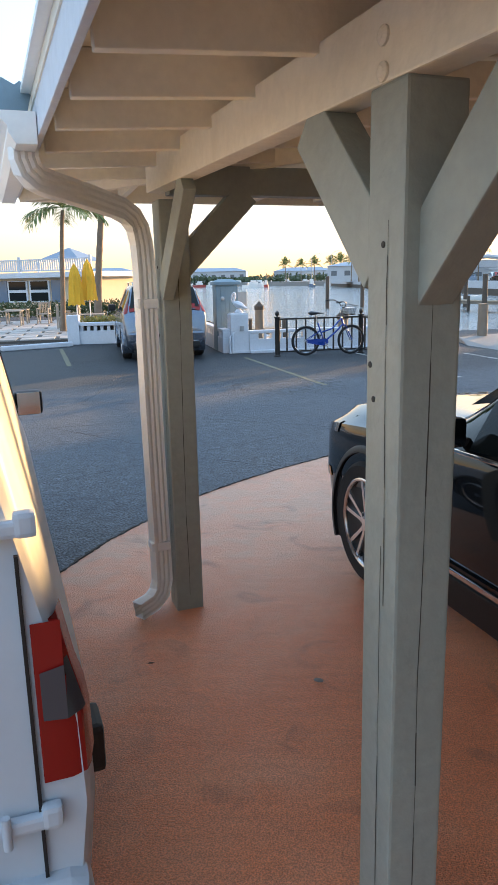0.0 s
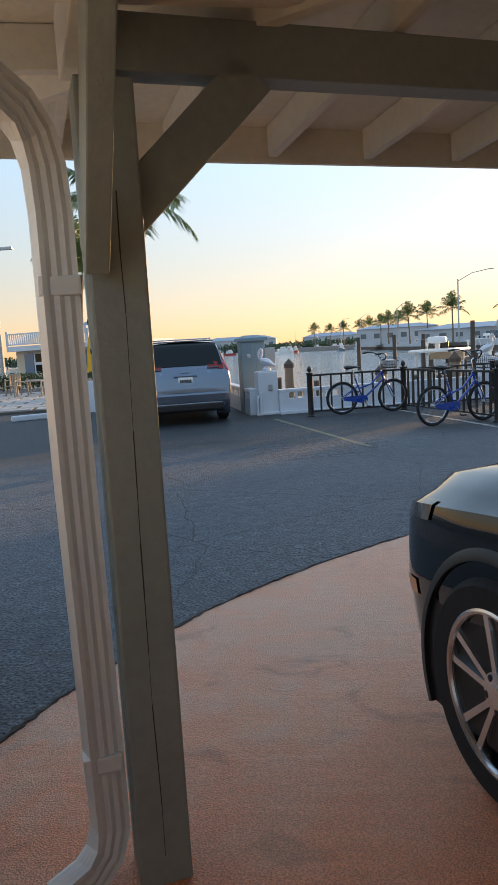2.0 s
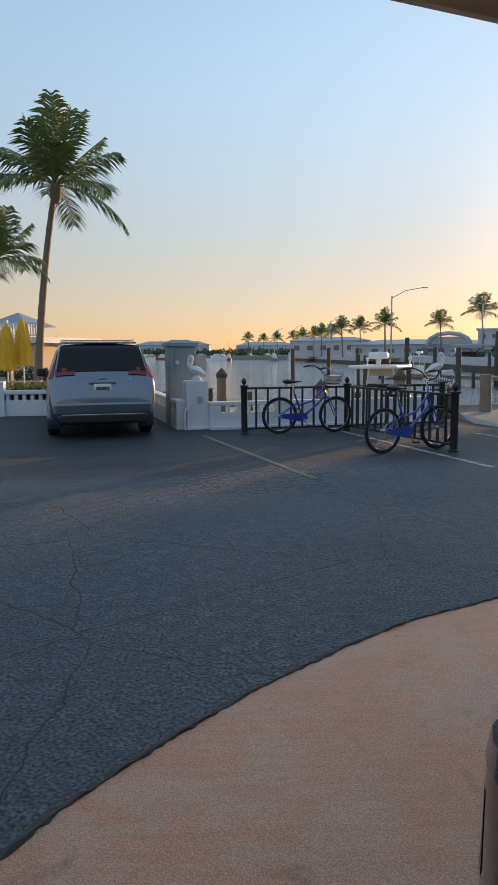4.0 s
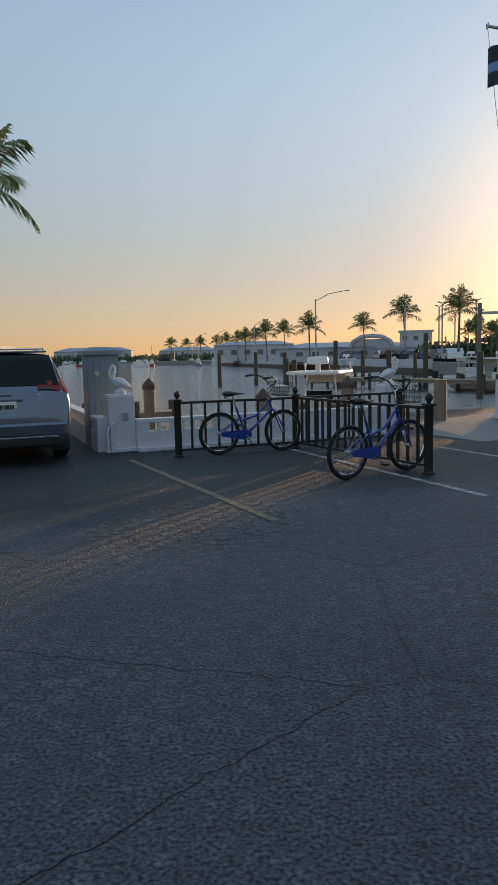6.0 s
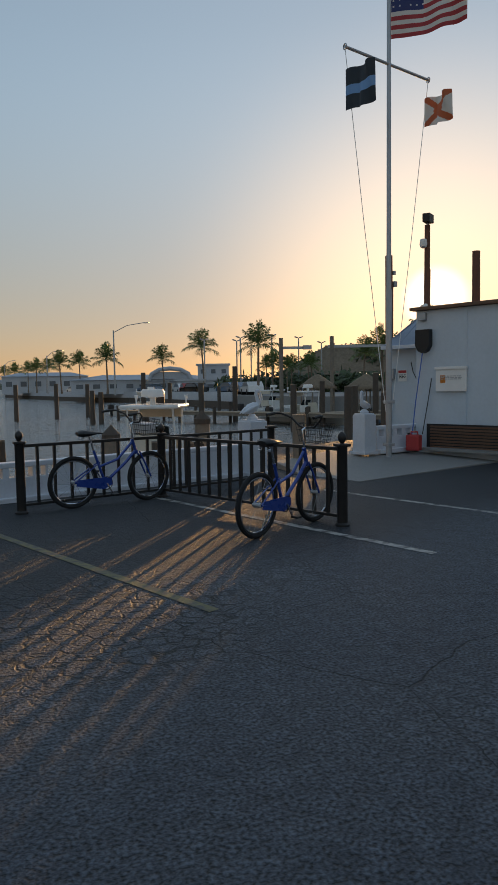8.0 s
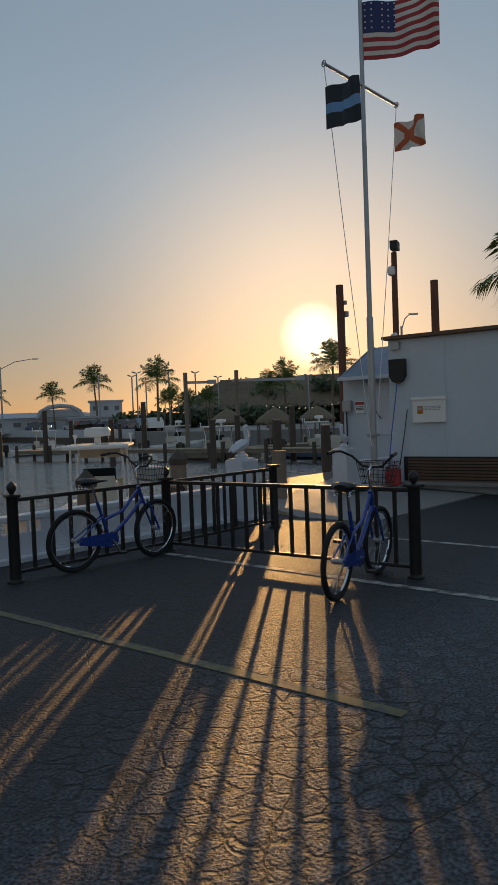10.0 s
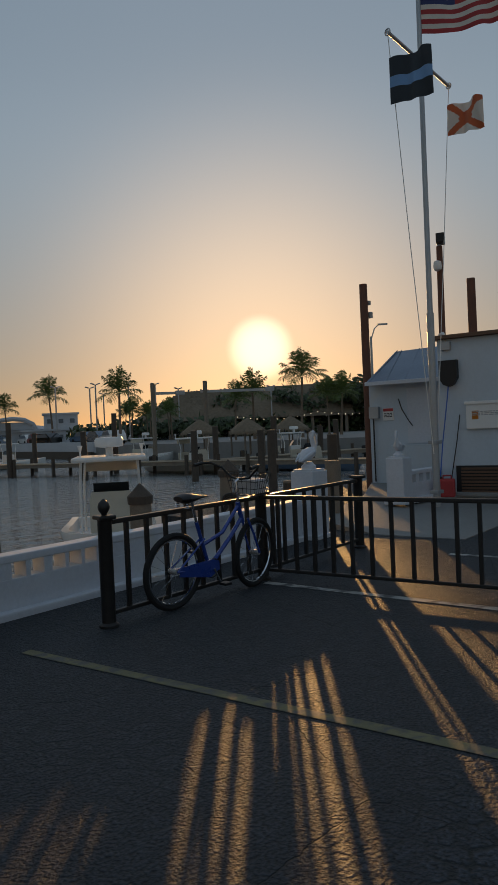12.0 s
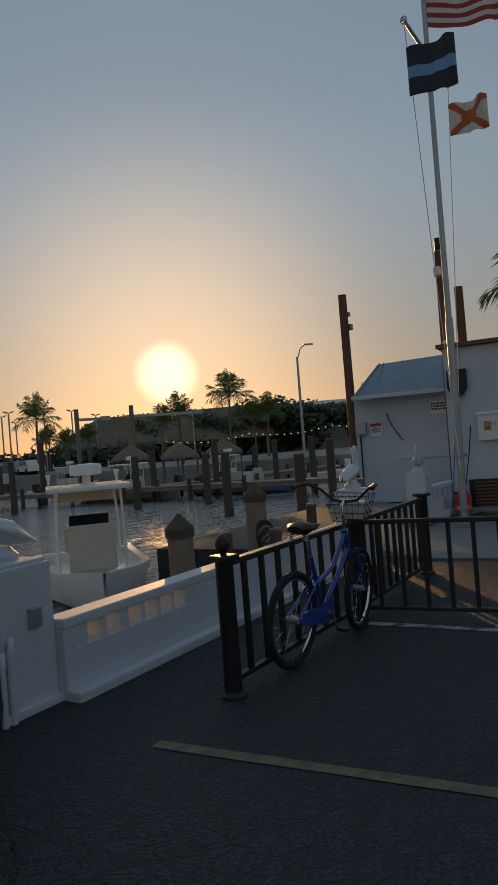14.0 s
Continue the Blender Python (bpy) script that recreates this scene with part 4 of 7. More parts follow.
def catmull(rows, steps):
    out = []
    n = len(rows)
    for i in range(n - 1):
        p0, p1, p2, p3 = rows[max(i - 1, 0)], rows[i], rows[i + 1], rows[min(i + 2, n - 1)]
        for k in range(steps):
            t = k / steps
            out.append(tuple(0.5 * (2 * b + (c - a) * t + (2 * a - 5 * b + 4 * c - d) * t * t + (3 * b - a - 3 * c + d) * t ** 3) for a, b, c, d in zip(p0, p1, p2, p3)))
    out.append(tuple(rows[-1]))
    return out


def car_shell(stations, wheels, wheel_r):
    """Lofted body; faces inside the wheel arches are left out."""
    bm = bmesh.new()
    secs = [(s[0], car_section(s)) for s in catmull(stations, 6)]
    rings = []
    for y, half in secs:
        pts = [(-x, z) for x, z in half] + [(x, z) for x, z in half[-2::-1]]
        rings.append([bm.verts.new((x, y, z)) for x, z in pts])
    for a, b in zip(rings, rings[1:]):
        for k in range(len(a) - 1):
            bm.faces.new((a[k], a[k + 1], b[k + 1], b[k]))
        bm.faces.new((a[-1], a[0], b[0], b[-1]))
    bm.faces.new(rings[0])
    bm.faces.new(rings[-1][::-1])
    return bm


def side_glass(stations, y0, y1, lo=0.05, hi=0.93, out=0.006, sides=(-1, 1)):
    rows = catmull(stations, 10)
    res = []
    for s in sides:
        bm = bmesh.new()
        prev = None
        for st in rows:
            if not y1 <= st[0] <= y0:
                continue
            half = car_section(st)
            (xa, za), (xb, zb) = half[4], half[5]
            if zb - za < 0.12:
                continue
            cur = []
            for f in (lo, 0.5, hi):
                cur.append(bm.verts.new((s * (xa + (xb - xa) * f + out), st[0], za + (zb - za) * f + out * 0.4)))
            if prev:
                for k in range(2):
                    bm.faces.new((prev[k], prev[k + 1], cur[k + 1], cur[k]))
            prev = cur
        res.append(bm)
    return res


def wheel(parent, x, y, r, width, side, material=None, spokes=10):
    w = new("wheel")
    w.parent = parent
    w.matrix_basis = Matrix.Translation((x, y, r)) @ Matrix.Rotation(radians(90 * side), 4, "Y")
    bm = bmesh.new()
    prof = [(r * 0.70, -width / 2), (r * 0.90, -width / 2), (r * 0.985, -width * 0.36), (r, -width * 0.2), (r, width * 0.2), (r * 0.985, width * 0.36), (r * 0.90, width / 2), (r * 0.72, width / 2 - 0.004), (r * 0.70, width / 2 - 0.012)]
    rings = []
    seg = 56
    for rr, z in prof:
        rings.append([bm.verts.new((rr * math.cos(2 * math.pi * k / seg), rr * math.sin(2 * math.pi * k / seg), z)) for k in range(seg)])
    for a, b in zip(rings, rings[1:]):
        for k in range(seg):
            bm.faces.new((a[k], a[(k + 1) % seg], b[(k + 1) % seg], b[k]))
    part("tyre", bm, RUBBER, w, smooth=True)
    bm = bmesh.new()
    bm_torus(bm, Matrix.Translation((0, 0, width / 2 - 0.014)), r * 0.69, 0.013, 48, 8)
    bm_lathe(bm, [(r * 0.685, -0.04), (r * 0.685, width / 2 - 0.02), (r * 0.66, width / 2 - 0.02), (r * 0.66, -0.02)], 48)
    part("rim", bm, material or ALLOY, w, smooth=True)
    bm = bmesh.new()
    bm_lathe(bm, [(r * 0.66, width * 0.05), (r * 0.655, width * 0.06), (0.01, width * 0.06)], 40)
    part("brake", bm, BLACKPLASTIC, w)
    bm = bmesh.new()
    for k in range(spokes):
        pair = (k // 2) * (4 * math.pi / spokes) + (0.19 if k % 2 else -0.19)
        m = rotz(math.degrees(pair))
        q = [(r * 0.14, -0.011, width * 0.42), (r * 0.14, 0.011, width * 0.42), (r * 0.675, 0.008 + (0.010 if k % 2 else 0), width * 0.44), (r * 0.675, -0.008 - (0 if k % 2 else 0.010), width * 0.44)]
        hi = [bm.verts.new(m @ Vector(p)) for p in q]
        lo = [bm.verts.new(m @ Vector((p[0], p[1] * 1.5, p[2] - 0.04))) for p in q]
        bm.faces.new(hi)
        for i in range(4):
            bm.faces.new((hi[i], lo[i], lo[(i + 1) % 4], hi[(i + 1) % 4]))
    part("spokes", bm, material or ALLOY, w)
    bm = bmesh.new()
    bm_lathe(bm, [(r * 0.20, width * 0.2), (r * 0.19, width * 0.42), (r * 0.09, width * 0.45), (r * 0.085, width * 0.47), (0.004, width * 0.47)], 24)
    part("hub_cap", bm, material or ALLOY, w, smooth=True)
    for k in range(5):
        bm = bmesh.new()
        a = 2 * math.pi * (k + 0.5) / 5
        bm_lathe(bm, [(0.013, width * 0.41), (0.013, width * 0.44), (0.006, width * 0.446)], 8, Matrix.Translation((r * 0.145 * math.cos(a), r * 0.145 * math.sin(a), 0)))
        part("lug_nut", bm, BLACKPLASTIC, w)
    return w


def wheel_arch(parent, x, y, r, side, clad=BLACKPLASTIC):
    """Dark wheel well and the cladding lip round it."""
    bm = bmesh.new()
    m = Matrix.Translation((x, y, r * 0.97)) @ Matrix.Rotation(radians(90 * side), 4, "Y")
    seg, ro, ri = 40, r * 1.25, r * 1.13
    a0 = radians(-26)
    prev = None
    for k in range(seg + 1):
        a = a0 + (math.pi - 2 * a0) * k / seg
        # local x points down after the turn for side +1, up for side -1
        dx, dy = -math.sin(a) * side, math.cos(a)
        cur = [bm.verts.new(m @ Vector((dx * rr, dy * rr, z))) for rr, z in ((ro * 0.97, -0.26), (ro * 0.99, 0.006), (ro * 0.965, 0.018), (ri, 0.022), (ri * 0.985, -0.10))]
        if prev:
            for i in range(4):
                bm.faces.new((prev[i], prev[i + 1], cur[i + 1], cur[i]))
        prev = cur
    part("wheel_arch", bm, clad, parent, "black wheel arch cladding", smooth=True)
    bm = bmesh.new()
    rim = []
    for k in range(seg + 1):
        a = a0 + (math.pi - 2 * a0) * k / seg
        rim.append(m @ Vector((-math.sin(a) * side * ri, math.cos(a) * ri, 0.004)))
    bm.faces.new([bm.verts.new(p) for p in rim])
    part("wheel_well", bm, BLACKPLASTIC, parent)


def patch(name, parent, rows, material, label=""):
    """A curved sheet through rows of points, with a small thickness."""
    bm = bmesh.new()
    grid = [[bm.verts.new(p) for p in row] for row in rows]
    for a, b in zip(grid, grid[1:]):
        for k in range(len(a) - 1):
            bm.faces.new((a[k], a[k + 1], b[k + 1], b[k]))
    return part(name, bm, material, parent, label, smooth=True)


def skin(stations, y, f, s, out=0.006):
    """A point on a body's flank at y; f runs up the section from the sill (0) to the roof edge (6)."""
    rows = catmull(stations, 24)
    st = min(rows, key=lambda r: abs(r[0] - y))
    half = car_section(st)
    i = min(int(f), 6)
    (xa, za), (xb, zb) = half[i], half[i + 1]
    k = f - i
    return (s * (xa + (xb - xa) * k + out), y, za + (zb - za) * k + out * 0.5)


def top_row(stations, y, fracs, lift=0.012):
    """Points across the upper surface of a body at y, as shares of its upper half width."""
    st = min(catmull(stations, 24), key=lambda r: abs(r[0] - y))
    return [(f * st[5], y - lift * 0.7, st[3] + lift - (0.018 if abs(f) > 0.9 else 0)) for f in fracs]


def skin_z(stations, y, z, s, out=0.006):
    """A point on a body's flank at y and height z."""
    rows = catmull(stations, 24)
    half = car_section(min(rows, key=lambda r: abs(r[0] - y)))
    for (xa, za), (xb, zb) in zip(half, half[1:]):
        if za <= z <= zb:
            return (s * (xa + (xb - xa) * (z - za) / (zb - za) + out), y, z)
    return (s * (half[0][0] + out), y, z)


def box_part(name, parent, c, s, material, label="", bevel=0.008, rot=None):
    bm = bmesh.new()
    bm_box(bm, *c, *s, rot=rot, bevel=bevel)
    return part(name, bm, material, parent, label)


def black_suv():
    car = thing("parked_suv", "glossy black SUV with satin alloy wheels, parked under the carport", "car", rotz(21.5) @ Matrix.Translation((3.355, 1.25, 0)))
    S = [(2.37, 0.34, 0.72, 0.83, 0.54, 0.45), (2.29, 0.28, 0.81, 0.94, 0.74, 0.58), (2.07, 0.25, 0.89, 1.01, 0.895, 0.72), (1.78, 0.25, 0.93, 1.05, 0.94, 0.77), (1.43, 0.25, 0.965, 1.075, 0.940, 0.78), (0.95, 0.25, 1.00, 1.12, 0.945, 0.80), (0.70, 0.25, 1.02, 1.19, 0.945, 0.78), (0.10, 0.25, 1.04, 1.60, 0.945, 0.62), (-0.9, 0.25, 1.07, 1.67, 0.945, 0.62), (-1.7, 0.25, 1.10, 1.60, 0.945, 0.60), (-2.15, 0.28, 1.10, 1.36, 0.90, 0.62), (-2.34, 0.34, 1.00, 1.06, 0.80, 0.6)]
    part("body", car_shell(S, (), 0), BLACKPAINT, car, "glossy black body", smooth=True)
    for bm in side_glass(S, 0.52, -1.75):
        part("side_window", bm, CARGLASS, car, smooth=True)
    patch("windscreen", car, [[(x * 0.74, 0.74, 1.205), (x * 0.67, 0.45, 1.40), (x * 0.60, 0.15, 1.585)] for x in (-1, -0.5, 0, 0.5, 1)], CARGLASS)
    for s in (-1, 1):
        for y in (1.43, -1.43):
            wheel(car, 0.845 * s, y, 0.39, 0.235, s)
            wheel_arch(car, 0.93 * s, y, 0.39, s)
        # cladding, chrome strip, handles, mirror
        box_part("sill", car, (0.905 * s, 0, 0.33), (0.09, 1.95, 0.16), BLACKPLASTIC)
        box_part("chrome_strip", car, (0.952 * s, -0.05, 0.44), (0.012, 1.85, 0.026), CHROME, bevel=0.004)
        box_part("waist_trim", car, (0.922 * s, -0.55, 1.055), (0.014, 2.3, 0.020), CHROME, bevel=0.004, rot=Matrix.Rotation(radians(-1.6), 4, "X"))
        box_part("door_handle", car, (0.955 * s, -0.10, 0.93), (0.03, 0.20, 0.035), CHROME, "chrome door handle", bevel=0.01)
        box_part("door_handle", car, (0.955 * s, -1.05, 0.95), (0.03, 0.20, 0.035), CHROME, "chrome door handle", bevel=0.01)
        for y in (0.72, -0.32, -1.22):
            box_part("door_gap", car, (0.9445 * s, y, 0.72), (0.006, 0.008, 0.60), BLACKPLASTIC, bevel=0)
        mir = new("mirror")
        mir.parent = car
        mir.location = (1.03 * s, 0.55, 1.13)
        bm = bmesh.new()
        bm_box(bm, 0, 0, 0, 0.21, 0.11, 0.15, bevel=0.035)
        part("housing", bm, BLACKPAINT, mir, smooth=True)
        box_part("mirror_foot", mir, (-0.11 * s, 0.02, -0.06), (0.09, 0.05, 0.04), BLACKPLASTIC)
        # headlight wrapping the corner, an upright running light and a side marker
        patch("headlight", car, [[skin(S, y, f, s) for f in (3.2, 3.7, 4.0, 4.35)] for y in (2.28, 2.20, 2.10, 1.98, 1.86)], CLEARLENS, "clear headlight lens")
        patch("light_blade", car, [[skin(S, y, f, s) for f in (1.2, 2.0, 2.8)] for y in (2.27, 2.21)], CLEARLENS, "tall running light")
        patch("side_marker", car, [[skin(S, y, f, s) for f in (1.75, 2.0)] for y in (2.07, 2.01, 1.96)], AMBERLENS, "amber side marker")
        box_part("fender_badge", car, (0.944 * s, 0.84, 0.90), (0.006, 0.07, 0.03), CHROME, "small chrome badge", bevel=0.002)
    box_part("grille", car, (0, 2.37, 0.66), (0.7, 0.05, 0.26), BLACKPLASTIC, "black grille")
    box_part("bumper", car, (0, 2.28, 0.38), (1.06, 0.15, 0.16), BLACKPLASTIC)
    for s in (-1, 1):
        box_part("roof_rail", car, (0.58 * s, -0.75, 1.71), (0.035, 1.7, 0.03), CHROME)


def silver_van():
    car = thing("parked_minivan", "silver minivan with red tail lights, parked nose to the dock", "car", Matrix.Translation((-2.68, 18.46, 0)) @ rotz(15.6))
    S = [(2.57, 0.35, 0.68, 0.75, 0.65, 0.5), (2.40, 0.25, 0.85, 0.95, 0.88, 0.7), (1.6, 0.22, 1.00, 1.10, 0.99, 0.8), (1.1, 0.22, 1.05, 1.22, 1.0, 0.8), (0.3, 0.22, 1.08, 1.70, 1.005, 0.70), (-0.7, 0.22, 1.10, 1.755, 1.005, 0.71), (-1.8, 0.22, 1.12, 1.745, 1.0, 0.72), (-2.22, 0.24, 1.13, 1.66, 0.985, 0.72), (-2.44, 0.27, 1.12, 1.26, 0.965, 0.80), (-2.53, 0.30, 0.98, 1.08, 0.95, 0.80), (-2.60, 0.36, 0.66, 0.74, 0.90, 0.78)]
    part("body", car_shell(S, (), 0), SILVERPAINT, car, "silver body", smooth=True)
    for bm in side_glass(S, 0.75, -2.15):
        part("side_window", bm, CARGLASS, car, smooth=True)
    patch("windscreen", car, [[(x * 0.76, 1.05, 1.26), (x * 0.70, 0.65, 1.48), (x * 0.66, 0.32, 1.69)] for x in (-1, 0, 1)], CARGLASS)
    for s in (-1, 1):
        for y in (1.545, -1.545):
            wheel(car, 0.885 * s, y, 0.35, 0.225, s)
            wheel_arch(car, 0.985 * s, y, 0.345, s, SILVERPAINT)
        box_part("mirror", car, (1.09 * s, 0.85, 1.15), (0.20, 0.12, 0.17), BLACKPLASTIC, bevel=0.03)
        bm = bmesh.new()
        bm_tube(bm, [(0.66 * s, 0.1, 1.74), (0.665 * s, 0.0, 1.80), (0.67 * s, -1.7, 1.81), (0.665 * s, -1.85, 1.76)], 0.018, 8)
        part("roof_rail", bm, CHROME, car, smooth=True)
        # tail light wrapping the corner
        lamp = patch("tail_light", car, [top_row(S, y, [s * f for f in (0.60, 0.72, 0.84, 0.95, 1.03)], 0.016) for y in (-2.425, -2.45, -2.475, -2.50)], REDLENS, "red tail light")
        patch("side_lens", lamp, [[skin(S, y, f, s, 0.012) for f in (4.95, 4.6, 4.2, 3.8)] for y in (-2.475, -2.44, -2.38, -2.30)], REDLENS)
        patch("reverse_light", lamp, [top_row(S, y, [s * f for f in (0.62, 0.75, 0.88)], 0.020) for y in (-2.485, -2.50)], CLEARLENS)
        box_part("reflector", car, (s * 0.74, -2.595, 0.52), (0.24, 0.02, 0.04), REDLENS, bevel=0.004)
    # rear window in three slopes, wiper, spoiler
    patch("rear_window", car, [top_row(S, y, [1.0 * k / 4 for k in range(-4, 5)], 0.014) for y in (-2.46, -2.42, -2.36, -2.31, -2.26, -2.20, -2.14)], CARGLASS, "tinted rear window")
    for s in (-1, 1):
        patch("rear_quarter_glass", car, [[skin(S, y, f, s, 0.010) for f in (4.97, 4.5, 4.12)] for y in (-2.36, -2.30, -2.22, -2.12)], CARGLASS)
    box_part("spoiler", car, (0, -2.05, 1.755), (1.36, 0.24, 0.03), SILVERPAINT, bevel=0.012)
    box_part("chrome_strip", car, (0, -2.515, 1.085), (1.05, 0.02, 0.035), CHROME)
    box_part("badge", car, (0, -2.53, 1.10), (0.17, 0.016, 0.022), CHROME, bevel=0.003)
    plate = box_part("licence_plate", car, (0, -2.565, 0.93), (0.31, 0.012, 0.155), WHITEMETAL, "white licence plate with dark characters", bevel=0.003)
    bm = bmesh.new()
    for k, w in enumerate((0.026, 0.03, 0.024, 0.03, 0.03, 0.026, 0.03)):
        bm_box(bm, -0.105 + 0.035 * k, -2.573, 0.925, w, 0.003, 0.065)
    part("characters", bm, IRON, plate)
    box_part("plate_recess", car, (0, -2.545, 0.93), (0.50, 0.014, 0.22), SILVERPAINT)
    box_part("hatch_handle", car, (0, -2.57, 0.78), (0.22, 0.02, 0.045), BLACKPLASTIC)
    box_part("bumper", car, (0, -2.57, 0.56), (1.78, 0.12, 0.24), SILVERPAINT, bevel=0.05)
    box_part("bumper_lip", car, (0, -2.56, 0.37), (1.55, 0.10, 0.14), BLACKPLASTIC, bevel=0.03)
    box_part("chrome_lip", car, (0, -2.615, 0.45), (1.5, 0.02, 0.025), CHROME, bevel=0.004)
    for s in (-1, 1):
        bm = bmesh.new()
        bm_box(bm, 0.38 * s, -1.35, 1.30, 0.24, 0.10, 0.28, bevel=0.05)
        part("headrest", bm, BLACKPLASTIC, car)
    for y in (-0.9, -1.5):
        box_part("crossbar", car, (0, y, 1.81), (1.30, 0.05, 0.02), CHROME)


def white_van():
    """Small delivery van standing beside the carport, only its rear corner and flank in view."""
    van = thing("parked_delivery_van", "white delivery van with tall red tail lights and outside hinges", "car", rotz(22.8) @ Matrix.Translation((-0.295, 2.75, 0)))
    S = [(2.10, 0.40, 0.75, 0.85, 0.62, 0.5), (1.9, 0.28, 0.9, 1.02, 0.82, 0.66), (1.3, 0.26, 1.05, 1.20, 0.88, 0.72), (0.7, 0.26, 1.08, 1.60, 0.89, 0.66), (0.3, 0.26, 1.10, 1.82, 0.90, 0.70), (-1.0, 0.26, 1.04, 1.90, 0.90, 0.69), (-2.05, 0.26, 1.02, 1.90, 0.895, 0.68), (-2.24, 0.28, 1.02, 1.86, 0.88, 0.665), (-2.30, 0.34, 1.02, 1.80, 0.86, 0.63)]
    part("body", car_shell(S, (), 0), WHITEPAINT, van, "white body", smooth=True)
    for bm in side_glass(S, 0.85, 0.15):
        part("side_window", bm, CARGLASS, van, smooth=True)
    for s in (-1, 1):
        for y in (1.3, -1.4):
            wheel(van, 0.79 * s, y, 0.32, 0.20, s)
            wheel_arch(van, 0.875 * s, y, 0.32, s)
        zs = (0.79, 0.85, 0.91, 0.97, 1.03, 1.09, 1.16)
        light = patch("tail_light", van, [[(s * 0.775, -2.308, z) for z in zs], [(s * 0.835, -2.308, z) for z in zs]] + [[skin_z(S, y, z, s, 0.008) for z in zs] for y in (-2.295, -2.27, -2.24, -2.20)], REDLENS, "tall red tail light")
        patch("reverse_lens", light, [[(s * 0.785, -2.313, z) for z in (0.94, 1.05)], [(s * 0.835, -2.313, z) for z in (0.935, 1.06)]] + [[skin_z(S, y, z, s, 0.012) for z in (0.94, 1.065)] for y in (-2.295, -2.28)], CLEARLENS, "clear reversing lens")
        for z in (0.71, 1.37):
            hinge = box_part("hinge", van, (s * 0.72, -2.318, z), (0.13, 0.026, 0.036), WHITEPAINT, "white outside door hinge", bevel=0.01)
            box_part("hinge_leaf", hinge, (s * 0.785, -2.318, z + 0.008), (0.045, 0.034, 0.055), WHITEPAINT, bevel=0.012)
            bm = bmesh.new()
            bm_tube(bm, [(s * 0.69, -2.335, z - 0.035), (s * 0.69, -2.335, z + 0.04)], 0.010, 10)
            part("hinge_pin", bm, WHITEPAINT, hinge, smooth=True)
        box_part("door_seam", van, (s * 0.762, -2.304, 0.86), (0.008, 0.02, 0.90), BLACKPLASTIC, bevel=0)
        box_part("side_trim", van, (s * 0.905, -2.05, 0.70), (0.05, 0.12, 0.13), BLACKPLASTIC, "black corner moulding", bevel=0.015)
        bm = bmesh.new()
        bm_box(bm, s * 0.945, 0.86, 1.12, 0.17, 0.09, 0.15, bevel=0.03)
        mir = part("mirror", bm, BLACKPLASTIC, van, "black door mirror", smooth=True)
        box_part("mirror_glass", mir, (s * 0.945, 0.812, 1.12), (0.135, 0.006, 0.135), CHROME, bevel=0.002)
    box_part("bumper", van, (0, -2.30, 0.45), (1.72, 0.16, 0.22), WHITEPAINT, bevel=0.05)
    box_part("bumper_step", van, (0, -2.345, 0.565), (1.30, 0.14, 0.03), BLACKPLASTIC, bevel=0.01)
    for s in (-1, 1):
        box_part("rear_window", van, (s * 0.33, -2.305, 1.48), (0.5, 0.02, 0.42), CARGLASS, bevel=0.008)


black_suv()
silver_van()
white_van()


# ---- dock hut and store wall ----
HUTWALL = mat("white_boarded_wall_paint", (0.53, 0.60, 0.66), 0.6, 0, 0.06, 1.2, 0.003, 20, stain=(0.6, 0.6, 0.57), stain_scale=0.7, stain_at=0.6)
ROOFMETAL = mat("grey_blue_metal_roof", (0.24, 0.29, 0.36), 0.4, 0.4, 0.12, 1.5)
BROWNTRIM = mat("brown_stained_trim", (0.14, 0.075, 0.045), 0.7, 0, 0.2, 4, 0.003, 40, piece=0.15)
REDPILE = mat("reddish_creosote_timber", (0.16, 0.07, 0.045), 0.8, 0, 0.25, 4, 0.008, 25)
SIGNWHITE = mat("white_sign_sheet", (0.78, 0.78, 0.76), 0.4, 0, 0.05, 4)
INK = mat("dark_sign_ink", (0.03, 0.03, 0.035), 0.6)
REDINK = mat("red_sign_ink", (0.45, 0.04, 0.04), 0.6)
BLUEHOSE = mat("blue_hose", (0.03, 0.12, 0.45), 0.45)
HUT = rotz(21.5)


def text_bars(parent, place, width, rows, height, material):
    """Writing too small to read: plain bars."""
    bm = bmesh.new()
    rng = random.Random(rows)
    for r in range(rows):
        x = -width / 2
        while x < width / 2 - 0.02:
            w = min(rng.uniform(0.03, 0.09), width / 2 - x)
            bm_box(bm, x + w / 2, 0, -r * height * 1.7, w, 0.003, height)
            x += w + 0.018
    bmesh.ops.transform(bm, matrix=place, verts=bm.verts)
    return part("writing", bm, material, parent)


def faces_left(v, u, z):
    """A place on a wall that looks towards -v, local x along the wall."""
    return Matrix.Translation((v, u, z)) @ rotz(-90)


